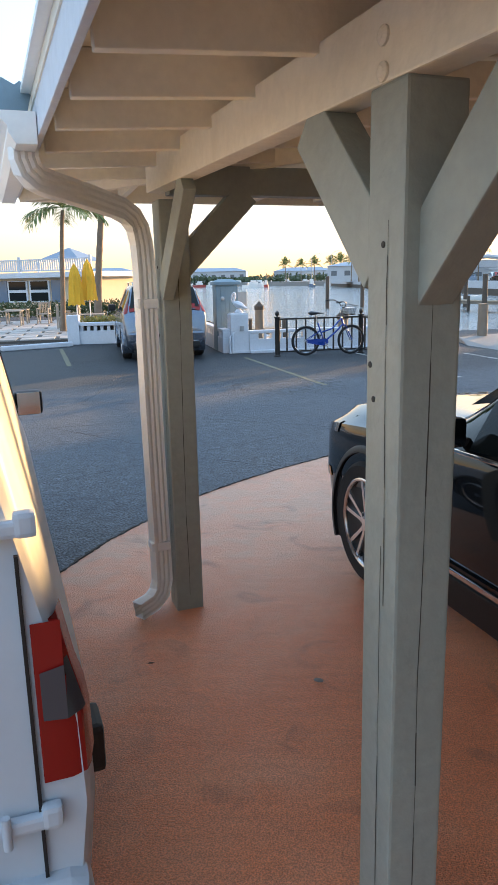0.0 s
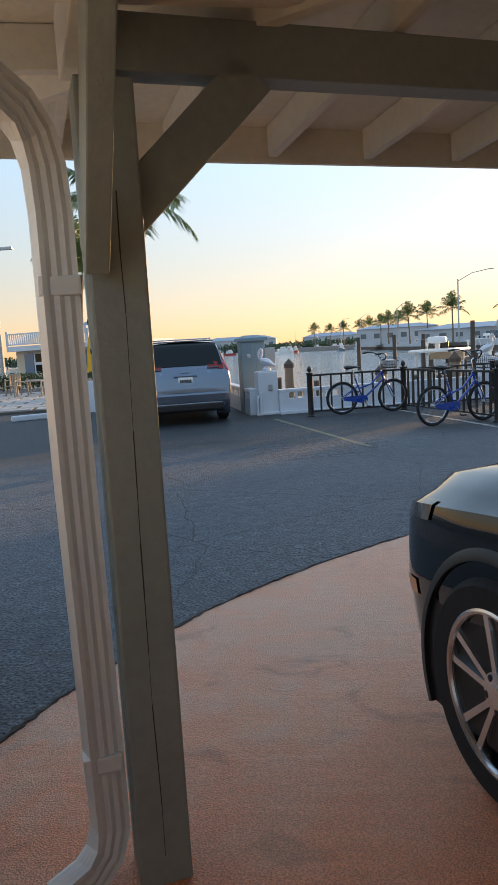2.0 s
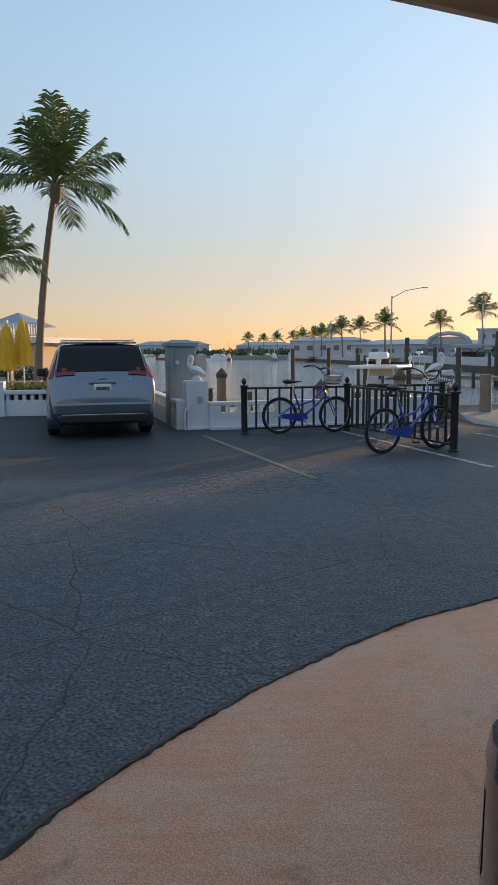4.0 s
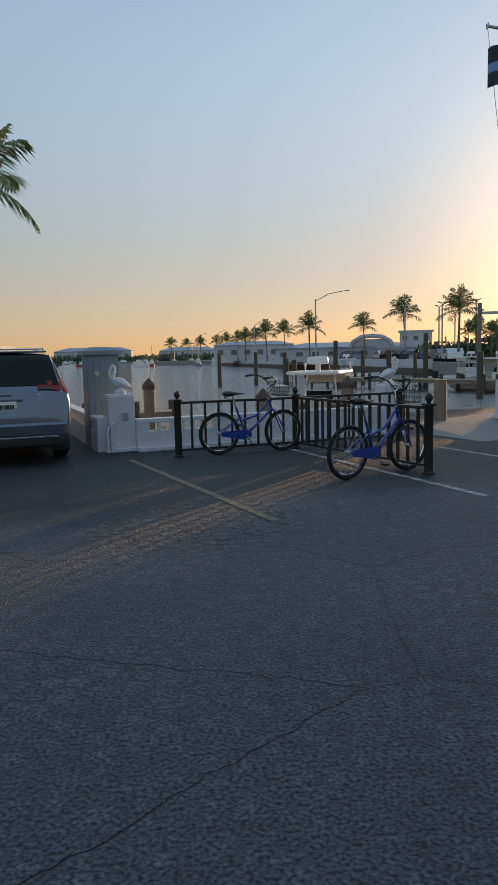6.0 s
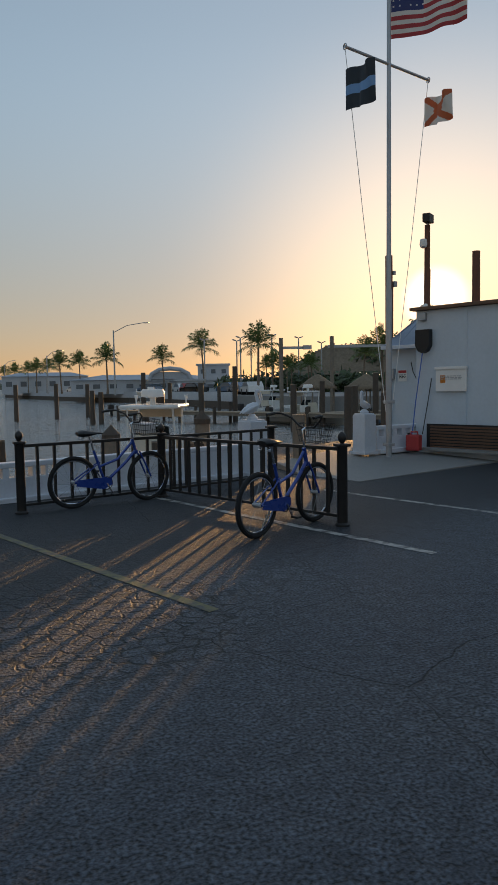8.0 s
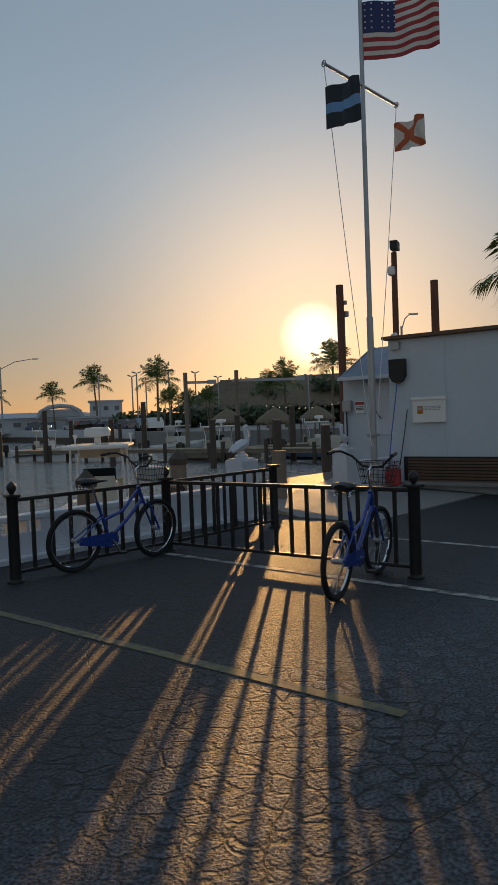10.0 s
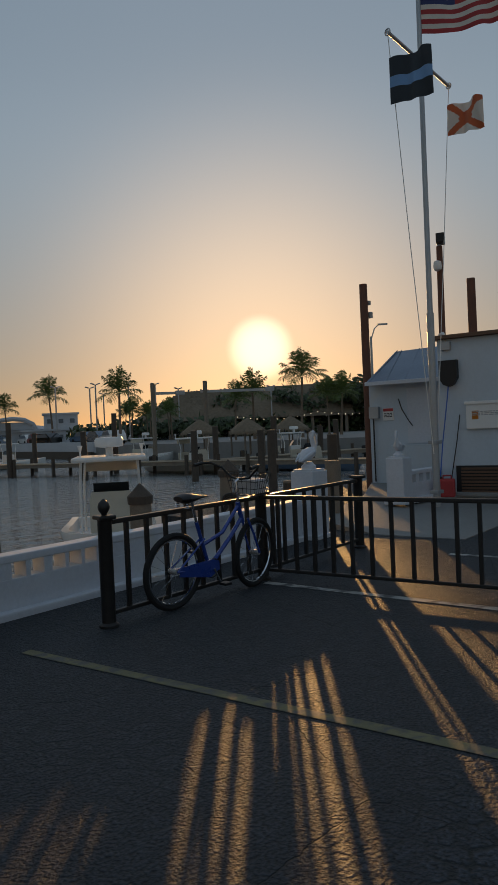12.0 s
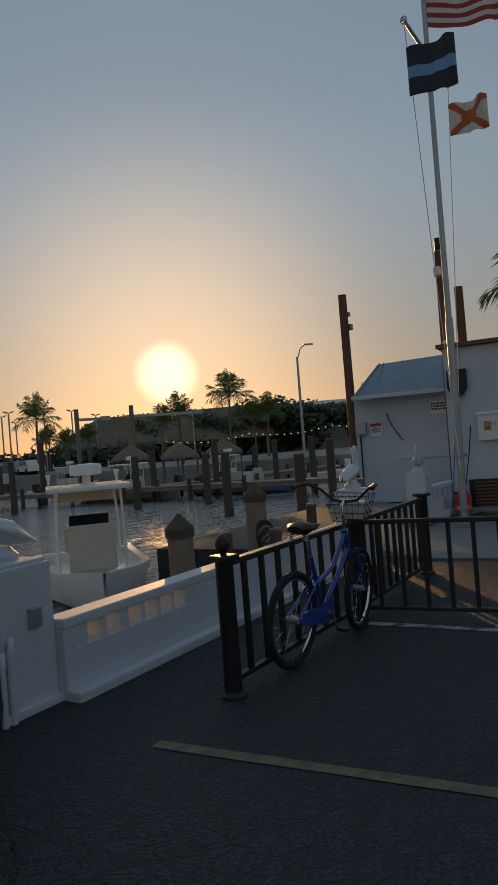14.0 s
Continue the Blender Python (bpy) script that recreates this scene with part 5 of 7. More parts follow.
def store():
    b = thing("store_building", "white dock store with a brown roof edge and slatted skirt", "building", HUT, kind="structure")
    box_part("wall", b, (17.0, 11.6, 1.55), (2.26, 7.2, 3.2), HUTWALL, bevel=0.01)
    for u in (14.0, 12.8, 11.6, 10.4, 9.2):
        box_part("batten", b, (15.862, u, 1.85), (0.02, 0.03, 2.5), HUTWALL, bevel=0.003)
    box_part("roof", b, (17.0, 11.6, 3.19), (2.5, 7.4, 0.07), BROWNTRIM, "brown flat roof edge")
    box_part("pipe_box", b, (15.84, 15.02, 3.02), (0.10, 0.18, 0.16), GREYSTEEL)
    for k in range(8):
        box_part("slat", b, (15.80, 12.6, 0.24 + 0.062 * k), (0.03, 4.4, 0.040), BROWNTRIM, bevel=0.004)
    box_part("skirt", b, (15.83, 12.6, 0.45), (0.02, 4.6, 0.56), BLACKPLASTIC, bevel=0)
    box_part("sill", b, (15.72, 12.6, 0.20), (0.30, 4.6, 0.06), PAD)
    case = box_part("notice_case", b, (15.825, 14.32, 1.68), (0.07, 0.70, 0.52), SIGNWHITE, "white framed notice case", bevel=0.012)
    box_part("case_top", case, (15.81, 14.32, 1.91), (0.09, 0.74, 0.06), WHITEMETAL)
    text_bars(case, faces_left(15.787, 14.30, 1.74) , 0.50, 3, 0.018, GREYSTEEL)
    box_part("notice", case, (15.788, 14.50, 1.68), (0.004, 0.12, 0.16), AMBERLENS, "yellowed notice", bevel=0)
    # black shroud over a hose and cable on the corner
    bm = bmesh.new()
    bm_prism(bm, [(-0.17, 0.22), (0.17, 0.22), (0.17, -0.12), (0.10, -0.24), (0.0, -0.28), (-0.10, -0.24), (-0.17, -0.12)], -0.07, 0.07, Matrix.Translation((15.80, 14.97, 2.52)) @ rotz(-90) @ Matrix.Rotation(radians(90), 4, "X"))
    part("shroud", bm, BLACKPLASTIC, b, "black rubber shroud")
    bm = bmesh.new()
    bm_tube(bm, [(15.78, 14.95, 2.5), (15.74, 15.0, 2.0), (15.70, 15.10, 1.2), (15.68, 15.16, 0.6), (15.6, 15.2, 0.2)], 0.012, 8)
    part("hose", bm, BLUEHOSE, b, "blue hanging hose", smooth=True)
    bm = bmesh.new()
    bm_tube(bm, [(15.84, 14.80, 1.7), (15.80, 14.86, 1.2), (15.78, 14.98, 0.5)], 0.01, 6)
    part("cable", bm, BLACKPLASTIC, b, smooth=True)


def hut():
    h = thing("dock_hut", "white service hut with a grey-blue metal hip roof and counter", "building", HUT, kind="structure")
    box_part("wall", h, (20.2, 16.4, 1.3), (3.6, 2.6, 2.6), HUTWALL, bevel=0.01)
    bm = bmesh.new()
    lo = [bm.verts.new(p) for p in ((18.0, 17.62, 2.55), (18.0, 15.05, 2.55), (22.2, 15.05, 2.55), (22.2, 17.75, 2.55))]
    hi = [bm.verts.new(p) for p in ((19.1, 17.25, 3.34), (19.1, 15.05, 3.40), (21.0, 15.05, 3.40), (21.0, 17.25, 3.34))]
    for a, c, d, e in ((0, 1, 1, 0), (3, 0, 0, 3), (2, 3, 3, 2)):
        bm.faces.new((lo[a], lo[c], hi[d], hi[e]))
    bm.faces.new(hi)
    bm.faces.new((lo[1], lo[2], hi[2], hi[1]))
    bm.faces.new(lo[::-1])
    part("roof", bm, ROOFMETAL, h, "grey-blue metal roof")
    for k in range(6):
        bm = bmesh.new()
        u = 15.3 + 0.45 * k
        bm_tube(bm, [(18.01, u, 2.56), (19.1, min(u, 17.2), 3.36)], 0.012, 5)
        part("roof_seam", bm, ROOFMETAL, h)
    box_part("eave_board", h, (17.98, 16.34, 2.53), (0.04, 2.56, 0.09), WHITE)
    box_part("counter", h, (18.20, 16.2, 0.62), (0.42, 1.7, 0.90), HUTWALL, "white counter front")
    box_part("panel", h, (18.385, 16.0, 1.75), (0.03, 1.5, 1.3), WHITE)
    s1 = box_part("warning_sign", h, (18.385, 17.22, 1.80), (0.02, 0.26, 0.30), SIGNWHITE, "small white warning sign", bevel=0.003)
    box_part("sign_head", s1, (18.372, 17.22, 1.905), (0.006, 0.24, 0.07), REDINK, bevel=0)
    text_bars(s1, faces_left(18.372, 17.22, 1.82), 0.20, 3, 0.022, INK)
    s2 = box_part("notice_sign", h, (18.36, 15.75, 2.18), (0.02, 0.46, 0.28), SIGNWHITE, "notice sign with three dark lines", bevel=0.003)
    text_bars(s2, faces_left(18.346, 15.75, 2.26), 0.40, 3, 0.035, INK)
    box_part("meter", h, (18.33, 17.55, 1.85), (0.12, 0.24, 0.28), GREYSTEEL, "grey meter box")
    bm = bmesh.new()
    bm_tube(bm, [(18.33, 17.58, 1.7), (18.33, 17.58, 0.2)], 0.018, 8)
    part("conduit", bm, BLACKPLASTIC, h)
    bm = bmesh.new()
    bm_tube(bm, [(18.36, 16.95, 2.15), (18.30, 16.85, 1.9), (18.28, 16.7, 1.65), (18.3, 16.6, 1.5)], 0.012, 6)
    part("cable", bm, BLACKPLASTIC, h)


store()
hut()


def fuel_can():
    c = thing("fuel_can", "red plastic fuel can beside the store skirt", "can", HUT @ Matrix.Translation((15.45, 14.98, 0.17)) @ rotz(12))
    box_part("body", c, (0, 0, 0.17), (0.20, 0.30, 0.34), REDINK, bevel=0.035)
    bm = bmesh.new()
    bm_tube(bm, [(0, -0.09, 0.33), (0, -0.08, 0.40), (0, 0.06, 0.40), (0, 0.07, 0.33)], 0.018, 8)
    part("handle", bm, REDINK, c, smooth=True)
    bm = bmesh.new()
    bm_lathe(bm, [(0.03, 0.33), (0.03, 0.37), (0.024, 0.38)], 12, Matrix.Translation((0, 0.115, 0)))
    part("cap", bm, BLACKPLASTIC, c, "black screw cap")


fuel_can()


def tall_pole(x, y, top, r, material, label, fittings):
    p = thing("timber_pole", label, "pole", Matrix.Translation((x, y, -1.0)), "tall timber poles")
    bm = bmesh.new()
    bm_tube(bm, [(0, 0, 0), (0.01, 0, (top + 1) * 0.5), (0, 0.01, top + 1)], [r * 1.1, r, r * 0.92], 14)
    part("shaft", bm, material, p, smooth=True)
    if fittings:
        for z, s in ((top + 0.55, 0.08), (top + 0.25, 0.11)):
            box_part("lamp_box", p, (r + s / 2, 0, z), (s, s * 1.4, s * 1.3), GREYSTEEL, bevel=0.01)
        bm = bmesh.new()
        bm_tube(bm, [(r + 0.02, 0, top + 0.2), (r + 0.02, 0, 1.0)], 0.012, 6)
        part("conduit", bm, BLACKPLASTIC, p)
    return p


tall_pole(10.84, 23.46, 5.02, 0.105, REDPILE, "tall reddish timber pole with small lamps beside the hut", True)
tall_pole(11.58, 20.87, 4.73, 0.10, REDPILE, "tall reddish timber pole behind the store roof", False)


def floodlight_pole():
    p = thing("floodlight_pole", "timber pole with a floodlight and white camera on top", "pole", Matrix.Translation((9.60, 20.15, 0)))
    bm = bmesh.new()
    bm_tube(bm, [(0, 0, 0), (0.02, 0, 5.05)], [0.075, 0.06], 12)
    part("shaft", bm, REDPILE, p, smooth=True)
    box_part("floodlight", p, (0, -0.05, 5.18), (0.30, 0.16, 0.18), BLACKPLASTIC, "black floodlight head", rot=rotz(35))
    box_part("bracket", p, (0.03, 0, 5.06), (0.05, 0.05, 0.12), GREYSTEEL)
    bm = bmesh.new()
    bm_lathe(bm, [(0.02, 0.12), (0.07, 0.10), (0.085, 0.0), (0.07, -0.06), (0.02, -0.09)], 16, Matrix.Translation((-0.13, -0.06, 4.62)))
    part("camera_dome", bm, WHITEMETAL, p, "white camera dome", smooth=True)
    bm = bmesh.new()
    bm_tube(bm, [(0.09, 0.02, 0.3), (0.10, 0.02, 4.1)], 0.02, 8)
    part("conduit", bm, REDPILE, p)
    bm = bmesh.new()
    bm_tube(bm, [(-0.05, -0.05, 3.30), (-0.22, -0.14, 3.25)], 0.05, 10)
    part("spot_lamp", bm, WHITEMETAL, p, "small white spot lamp", smooth=True)


floodlight_pole()

# ---- flagpole and flags ----
FLAG_RED = mat("flag_red", (0.42, 0.045, 0.05), 0.8, 0, 0.08, 6)
FLAG_WHITE = mat("flag_white", (0.72, 0.68, 0.62), 0.8, 0, 0.08, 6)
FLAG_BLUE = mat("flag_blue", (0.035, 0.05, 0.16), 0.8, 0, 0.08, 6)
FLAG_DARK = mat("flag_dark", (0.03, 0.04, 0.05), 0.8, 0, 0.08, 6)
FLAG_SKY = mat("flag_light_blue", (0.18, 0.36, 0.62), 0.8, 0, 0.08, 6)
FLAG_ORANGE = mat("flag_red_cross", (0.55, 0.13, 0.05), 0.8, 0, 0.08, 6)


def flag(name, width, height, m, rule, materials, label, wave=0.09, droop=0.12, nx=52, ny=39):
    """Cloth in the wind, hoisted at x = 0; rule(s, t) picks the colour of each small piece."""
    bm = bmesh.new()
    grid = []
    for i in range(nx + 1):
        s = i / nx
        row = []
        for j in range(ny + 1):
            t = j / ny
            y = wave * s ** 0.7 * math.sin(7.5 * s - 1.3 * t) + 0.35 * wave * s * math.sin(17 * s + 3 * t)
            z = height * (t - 1) - droop * s * s + 0.06 * s * math.sin(6 * s + 1.5)
            row.append(bm.verts.new((width * s * (1 - 0.10 * s), y, z)))
        grid.append(row)
    for i in range(nx):
        for j in range(ny):
            f = bm.faces.new((grid[i][j], grid[i + 1][j], grid[i + 1][j + 1], grid[i][j + 1]))
            f.material_index = rule((i + 0.5) / nx, (j + 0.5) / ny)
            f.smooth = True
    me = bpy.data.meshes.new(name)
    bm.to_mesh(me)
    bm.free()
    for mt in materials:
        me.materials.append(mt)
    ob = new(name, me)
    ob.matrix_world = m
    return tagged(ob, label, "flag", "flags on the pole")


def stripes_and_canton(s, t):
    k = int((1 - t) * 13)
    if s < 0.4 and k < 7:
        return 1 if (int(s / 0.4 * 22) % 4 == 1 and int((1 - t) * 39) % 4 == 1) else 2
    return 0 if k % 2 == 0 else 1


def flagpole():
    top = 10.6
    p = thing("flagpole", "tall grey flagpole with a yard, footed on a steel clamp", "flagpole", Matrix.Translation((7.84, 18.98, 0.14)))
    bm = bmesh.new()
    bm_tube(bm, [(0, 0, 0), (0, 0, 3.3)], 0.062, 16)
    part("lower_mast", bm, GREYSTEEL, p, smooth=True)
    bm = bmesh.new()
    bm_tube(bm, [(0, 0, 3.25), (0, 0, top)], [0.048, 0.036], 16)
    part("upper_mast", bm, GREYSTEEL, p, smooth=True)
    yl, yr = Vector((-1.16, -0.33, 7.56)), Vector((1.16, 0.33, 7.56))
    bm = bmesh.new()
    bm_tube(bm, [yl, yr], 0.028, 10)
    yard = part("yard", bm, GREYSTEEL, p, smooth=True)
    for e in (yl, yr):
        bm = bmesh.new()
        bm_torus(bm, Matrix.Translation(e) @ Matrix.Rotation(radians(90), 4, "Y"), 0.05, 0.012, 14, 6)
        part("pulley", bm, GREYSTEEL, yard)
    for e, foot in ((yl, (-0.10, -0.05, 0.9)), (yr, (0.10, 0.05, 0.9))):
        bm = bmesh.new()
        bm_tube(bm, [e, Vector(e) * 0.55 + Vector(foot) * 0.45 + Vector((0, 0, -0.12)), foot], 0.007, 5)
        part("halyard", bm, WHITEMETAL, p)
    for z in (0.25, 1.1):
        box_part("clamp", p, (0.0, 0.0, z), (0.17, 0.17, 0.06), GREYSTEEL)
    bm = bmesh.new()
    bm_lathe(bm, [(0.02, top), (0.07, top + 0.05), (0.075, top + 0.09), (0.05, top + 0.15), (0.01, top + 0.17)], 16)
    part("ball", bm, CHROME, p, smooth=True)


flagpole()
flag("national_flag", 1.55, 1.05, Matrix.Translation((7.89, 18.98, 9.22)) @ rotz(-38), stripes_and_canton, (FLAG_RED, FLAG_WHITE, FLAG_BLUE), "red and white striped flag with a starred blue canton", 0.13, -0.16)
flag("pennant_flag", 0.78, 0.72, Matrix.Translation((6.70, 18.66, 7.30)) @ rotz(-76), lambda s, t: 1 if 0.36 < t < 0.60 else 0, (FLAG_DARK, FLAG_SKY), "dark flag with one light blue stripe", 0.08, 0.08)
flag("state_flag", 0.72, 0.55, Matrix.Translation((8.88, 19.27, 7.30)) @ rotz(-76), lambda s, t: 1 if (abs(t - s) < 0.13 or abs(t - 1 + s) < 0.13 or (s - 0.5) ** 2 + (t - 0.5) ** 2 < 0.05) else 0, (FLAG_WHITE, FLAG_ORANGE), "white flag with a diagonal red cross", 0.12, 0.06)


# ---- piles, docks and boats ----
def pile(x, y, top, r=0.14, cap="point", material=None, label="round timber mooring pile in the harbour"):
    p = thing("mooring_pile", label, "pile", Matrix.Translation((x, y, -1.6)), "mooring piles")
    bm = bmesh.new()
    h = top + 1.6
    bm_tube(bm, [(0, 0, 0), (random.uniform(-0.02, 0.02), random.uniform(-0.02, 0.02), h * 0.6), (0, 0, h)], [r * 1.08, r, r * 0.95], 12)
    part("shaft", bm, material or PILETIMBER, p, smooth=True)
    bm = bmesh.new()
    if cap == "point":
        bm_lathe(bm, [(r * 1.08, h - 0.10), (r * 1.10, h), (0.01, h + r * 1.1)], 12)
    else:
        bm_lathe(bm, [(r * 0.98, h - 0.02), (r * 1.0, h + 0.012), (0.01, h + 0.02)], 12)
    part("cap", bm, PILETIMBER if cap == "point" else TIMBER, p)
    return p


for x, y, top, r, cap in ((2.35, 19.3, 0.80, 0.15, "point"), (0.02, 20.4, 1.05, 0.13, "point"), (-0.25, 19.9, 0.72, 0.09, "flat"), (0.55, 19.6, 0.75, 0.07, "flat"), (4.30, 20.1, 0.98, 0.15, "point"), (6.3, 19.9, 1.0, 0.14, "flat"), (3.2, 19.5, 0.62, 0.08, "flat"), (3.75, 19.2, 0.60, 0.08, "flat"), (5.55, 20.2, 0.7, 0.08, "flat")):
    pile(x, y, top, r, cap, TIMBER if r > 0.12 else PILETIMBER, "timber pile with a pointed cap behind the seawall" if cap == "point" else "short timber pile behind the seawall")
for x, y, top in ((4.5, 64.5, 1.9), (7.75, 66.2, 1.95), (10.5, 67.6, 1.9), (8.8, 56.2, 1.4), (9.3, 55.8, 1.3), (13.9, 48.2, 1.8), (16, 62, 1.9), (17.8, 52.4, 2.9), (23.5, 71, 1.5), (12.6, 57, 2.6), (20.5, 45, 1.8), (16.6, 41, 1.6), (22, 41.5, 2.2), (18.9, 38.6, 1.5), (24.8, 37.2, 1.9), (27.5, 42.5, 1.9), (30.5, 47.3, 1.6), (15.2, 33.0, 1.5), (19.5, 31.5, 1.7), (13.6, 27.8, 1.3), (33, 50, 1.5), (21.8, 27.9, 1.6)):
    pile(x, y, top, 0.17, "flat", None, "tall dark mooring pile standing in the water")


def dock(a, b, width, z, label, step=0.16):
    """Plank walkway on bearers and short piles."""
    L = (Vector(b) - Vector(a)).length
    d = thing("dock", label, "dock", between((*a, z), (*b, z)), "timber docks", "structure")
    bm = bmesh.new()
    for y in (-width / 2 + 0.08, width / 2 - 0.08):
        bm_box(bm, L / 2, y, -0.14, L, 0.07, 0.2)
    part("bearer", bm, TIMBER, d)
    bm = bmesh.new()
    bm_box(bm, 0, 0, -0.02, step * 0.93, width, 0.04)
    me = mesh_of("plank", bm, PLANKWOOD)
    for k in range(min(140, int(L / step))):
        ob = new("plank", me)
        ob.location = (step * (k + 0.5), 0, random.uniform(-0.004, 0.004))
        ob.parent = d
    for k in range(int(L / 3.2) + 1):
        bm = bmesh.new()
        for y in (-width / 2, width / 2):
            bm_tube(bm, [(k * 3.2, y, -1.2), (k * 3.2, y, 0.35)], 0.11, 8)
        part("dock_pile", bm, PILETIMBER, d)
    return d


dock((-0.35, 18.6), (-2.6, 27.0), 1.1, -0.12, "weathered plank dock along the side wall", 0.14)
dock((0.6, 31.5), (-6, 30), 1.2, -0.30, "plank finger dock", 0.3)
dock((12, 60), (20, 45), 1.6, -0.1, "long plank dock across the basin", 0.35)
dock((20, 45), (40, 46), 1.8, -0.1, "long plank dock before the restaurant", 0.35)
dock((20, 45), (24, 33), 1.4, -0.1, "plank finger dock", 0.35)
HULLWHITE = mat("white_gelcoat", (0.74, 0.74, 0.72), 0.25, 0, 0.06, 1.5, coat=0.5)
HULLBLUE = mat("blue_gelcoat", (0.10, 0.16, 0.24), 0.25, 0, 0.06, 1.5, coat=0.5)
CANVAS = mat("sand_canvas", (0.52, 0.47, 0.38), 0.85, 0, 0.1, 4, 0.003, 60)


def boat(m, length, beam, label, top=True, hull=None, group="moored boats"):
    """Centre-console boat, bow along +x, waterline at z = 0."""
    b = thing("motorboat", label, "boat", m, group)
    bm = bmesh.new()
    rows = []
    n = 12
    for i in range(n + 1):
        s = i / n
        w = beam / 2 * (1 - max(0, (s - 0.45) / 0.55) ** 2.2) if s < 1 else 0.02
        x = -length / 2 + length * s
        sheer = 0.50 + 0.28 * s * s
        rows.append([bm.verts.new(p) for p in ((x, -w, sheer), (x, -w * 1.02, sheer - 0.07), (x - 0.12 * s, -w * 0.88, 0.15), (x - 0.3 * s, 0, -0.25), (x - 0.12 * s, w * 0.88, 0.15), (x, w * 1.02, sheer - 0.07), (x, w, sheer), (x - 0.02, max(w - 0.16, 0), sheer), (x - 0.02, max(w - 0.20, 0), 0.25), (x - 0.02, -max(w - 0.20, 0), 0.25), (x - 0.02, -max(w - 0.16, 0), sheer))])
    for a, c in zip(rows, rows[1:]):
        for k in range(11):
            bm.faces.new((a[k], a[(k + 1) % 11], c[(k + 1) % 11], c[k]))
    bm.faces.new(rows[0])
    part("hull", bm, hull or HULLWHITE, b, smooth=True)
    box_part("transom", b, (-length / 2 + 0.05, 0, 0.32), (0.12, beam * 0.96, 0.36), HULLWHITE, bevel=0.03)
    con = box_part("console", b, (0.1, 0, 0.72), (0.7, 0.85, 0.95), HULLWHITE, "white steering console", bevel=0.06)
    patch("screen", con, [[(-0.18, y, 1.20), (0.02, y, 1.52)] for y in (-0.38, 0, 0.38)], CARGLASS)
    patch("seat_cover", con, [[(0.60, y, 0.52), (0.56, y, 0.80), (0.50, y, 1.20), (0.44, y * 0.9, 1.36)] for y in (-0.44, 0, 0.44)], CANVAS, "sand-coloured console cover")
    box_part("leaning_post", b, (-0.85, 0, 0.78), (0.35, 0.95, 0.12), CANVAS, "padded leaning post", bevel=0.04)
    box_part("backrest", b, (-1.0, 0, 0.98), (0.08, 0.95, 0.45), CANVAS, bevel=0.03)
    eng = box_part("outboard", b, (-length / 2 - 0.25, 0, 0.72), (0.48, 0.42, 0.62), BLACKPLASTIC, "dark outboard engine", bevel=0.12)
    box_part("leg", eng, (-length / 2 - 0.22, 0, 0.1), (0.22, 0.14, 0.9), BLACKPLASTIC, bevel=0.03)
    if top:
        for x in (0.45, -0.75):
            for y in (-0.62, 0.62):
                bm = bmesh.new()
                bm_tube(bm, [(x, y, 0.4), (x * 0.9, y * 1.0, 1.4), (x * 1.15, y * 0.95, 2.0)], 0.026, 8)
                part("tower_leg", bm, WHITEMETAL, b, smooth=True)
        roof = box_part("hard_top", b, (-0.15, 0, 2.05), (1.75, 1.55, 0.10), HULLWHITE, "white hard top", bevel=0.045)
        box_part("drop_panel", b, (-0.95, 0, 1.86), (0.06, 1.2, 0.26), CANVAS)
        bm = bmesh.new()
        bm_lathe(bm, [(0.08, 2.10), (0.08, 2.28), (0.30, 2.30), (0.31, 2.44), (0.27, 2.50), (0.01, 2.51)], 22, Matrix.Translation((0.1, 0, 0)))
        part("radar", bm, WHITEMETAL, roof, "white radar dome", smooth=True)
        box_part("light_box", roof, (-0.55, 0.05, 2.22), (0.06, 0.26, 0.20), BLACKPLASTIC)
        for y in (-0.7, 0.7):
            bm = bmesh.new()
            bm_lathe(bm, [(0.02, 2.1), (0.025, 2.2), (0.06, 2.32), (0.05, 2.33)], 10, Matrix.Translation((-1.0, y, 0)))
            part("rod_holder", bm, WHITEMETAL, roof)
    return b


boat(Matrix.Translation((4.75, 25.3, -0.95)) @ rotz(243), 5.6, 2.2, "white centre-console boat with a hard top and radar")
boat(Matrix.Translation((20.8, 47.6, -0.9)) @ rotz(-70), 6.4, 2.3, "white centre-console boat moored at a far dock")
boat(Matrix.Translation((24.4, 41.4, -0.9)) @ rotz(-80), 7.0, 2.3, "low blue skiff with an outboard moored in the basin", False, HULLBLUE)
boat(Matrix.Translation((29.5, 49.0, -0.9)) @ rotz(-30), 6.4, 2.3, "white centre-console boat moored before the restaurant")
boat(Matrix.Translation((35.5, 43.5, -0.9)) @ rotz(-40), 6.0, 2.2, "white open boat beside the far dock", False)
boat(Matrix.Translation((25.5, 63, -0.9)) @ rotz(20), 7.0, 2.5, "white boat with a hard top at the far dock")
boat(Matrix.Translation((16.5, 70, -0.9)) @ rotz(10), 7.0, 2.5, "white boat with a hard top at the far dock")
# old coil and line on a pile
bm = bmesh.new()
for k in range(7):
    bm_torus(bm, Matrix.Translation((3.98 + 0.01 * k, 19.62, 0.52 - 0.035 * k)) @ Matrix.Rotation(radians(80 + 3 * k), 4, "X"), 0.15 + 0.01 * (k % 3), 0.014, 22, 6)
solid("rope_coil", bm, BLACKPLASTIC, "dark coiled rope hung on a pile", "rope")


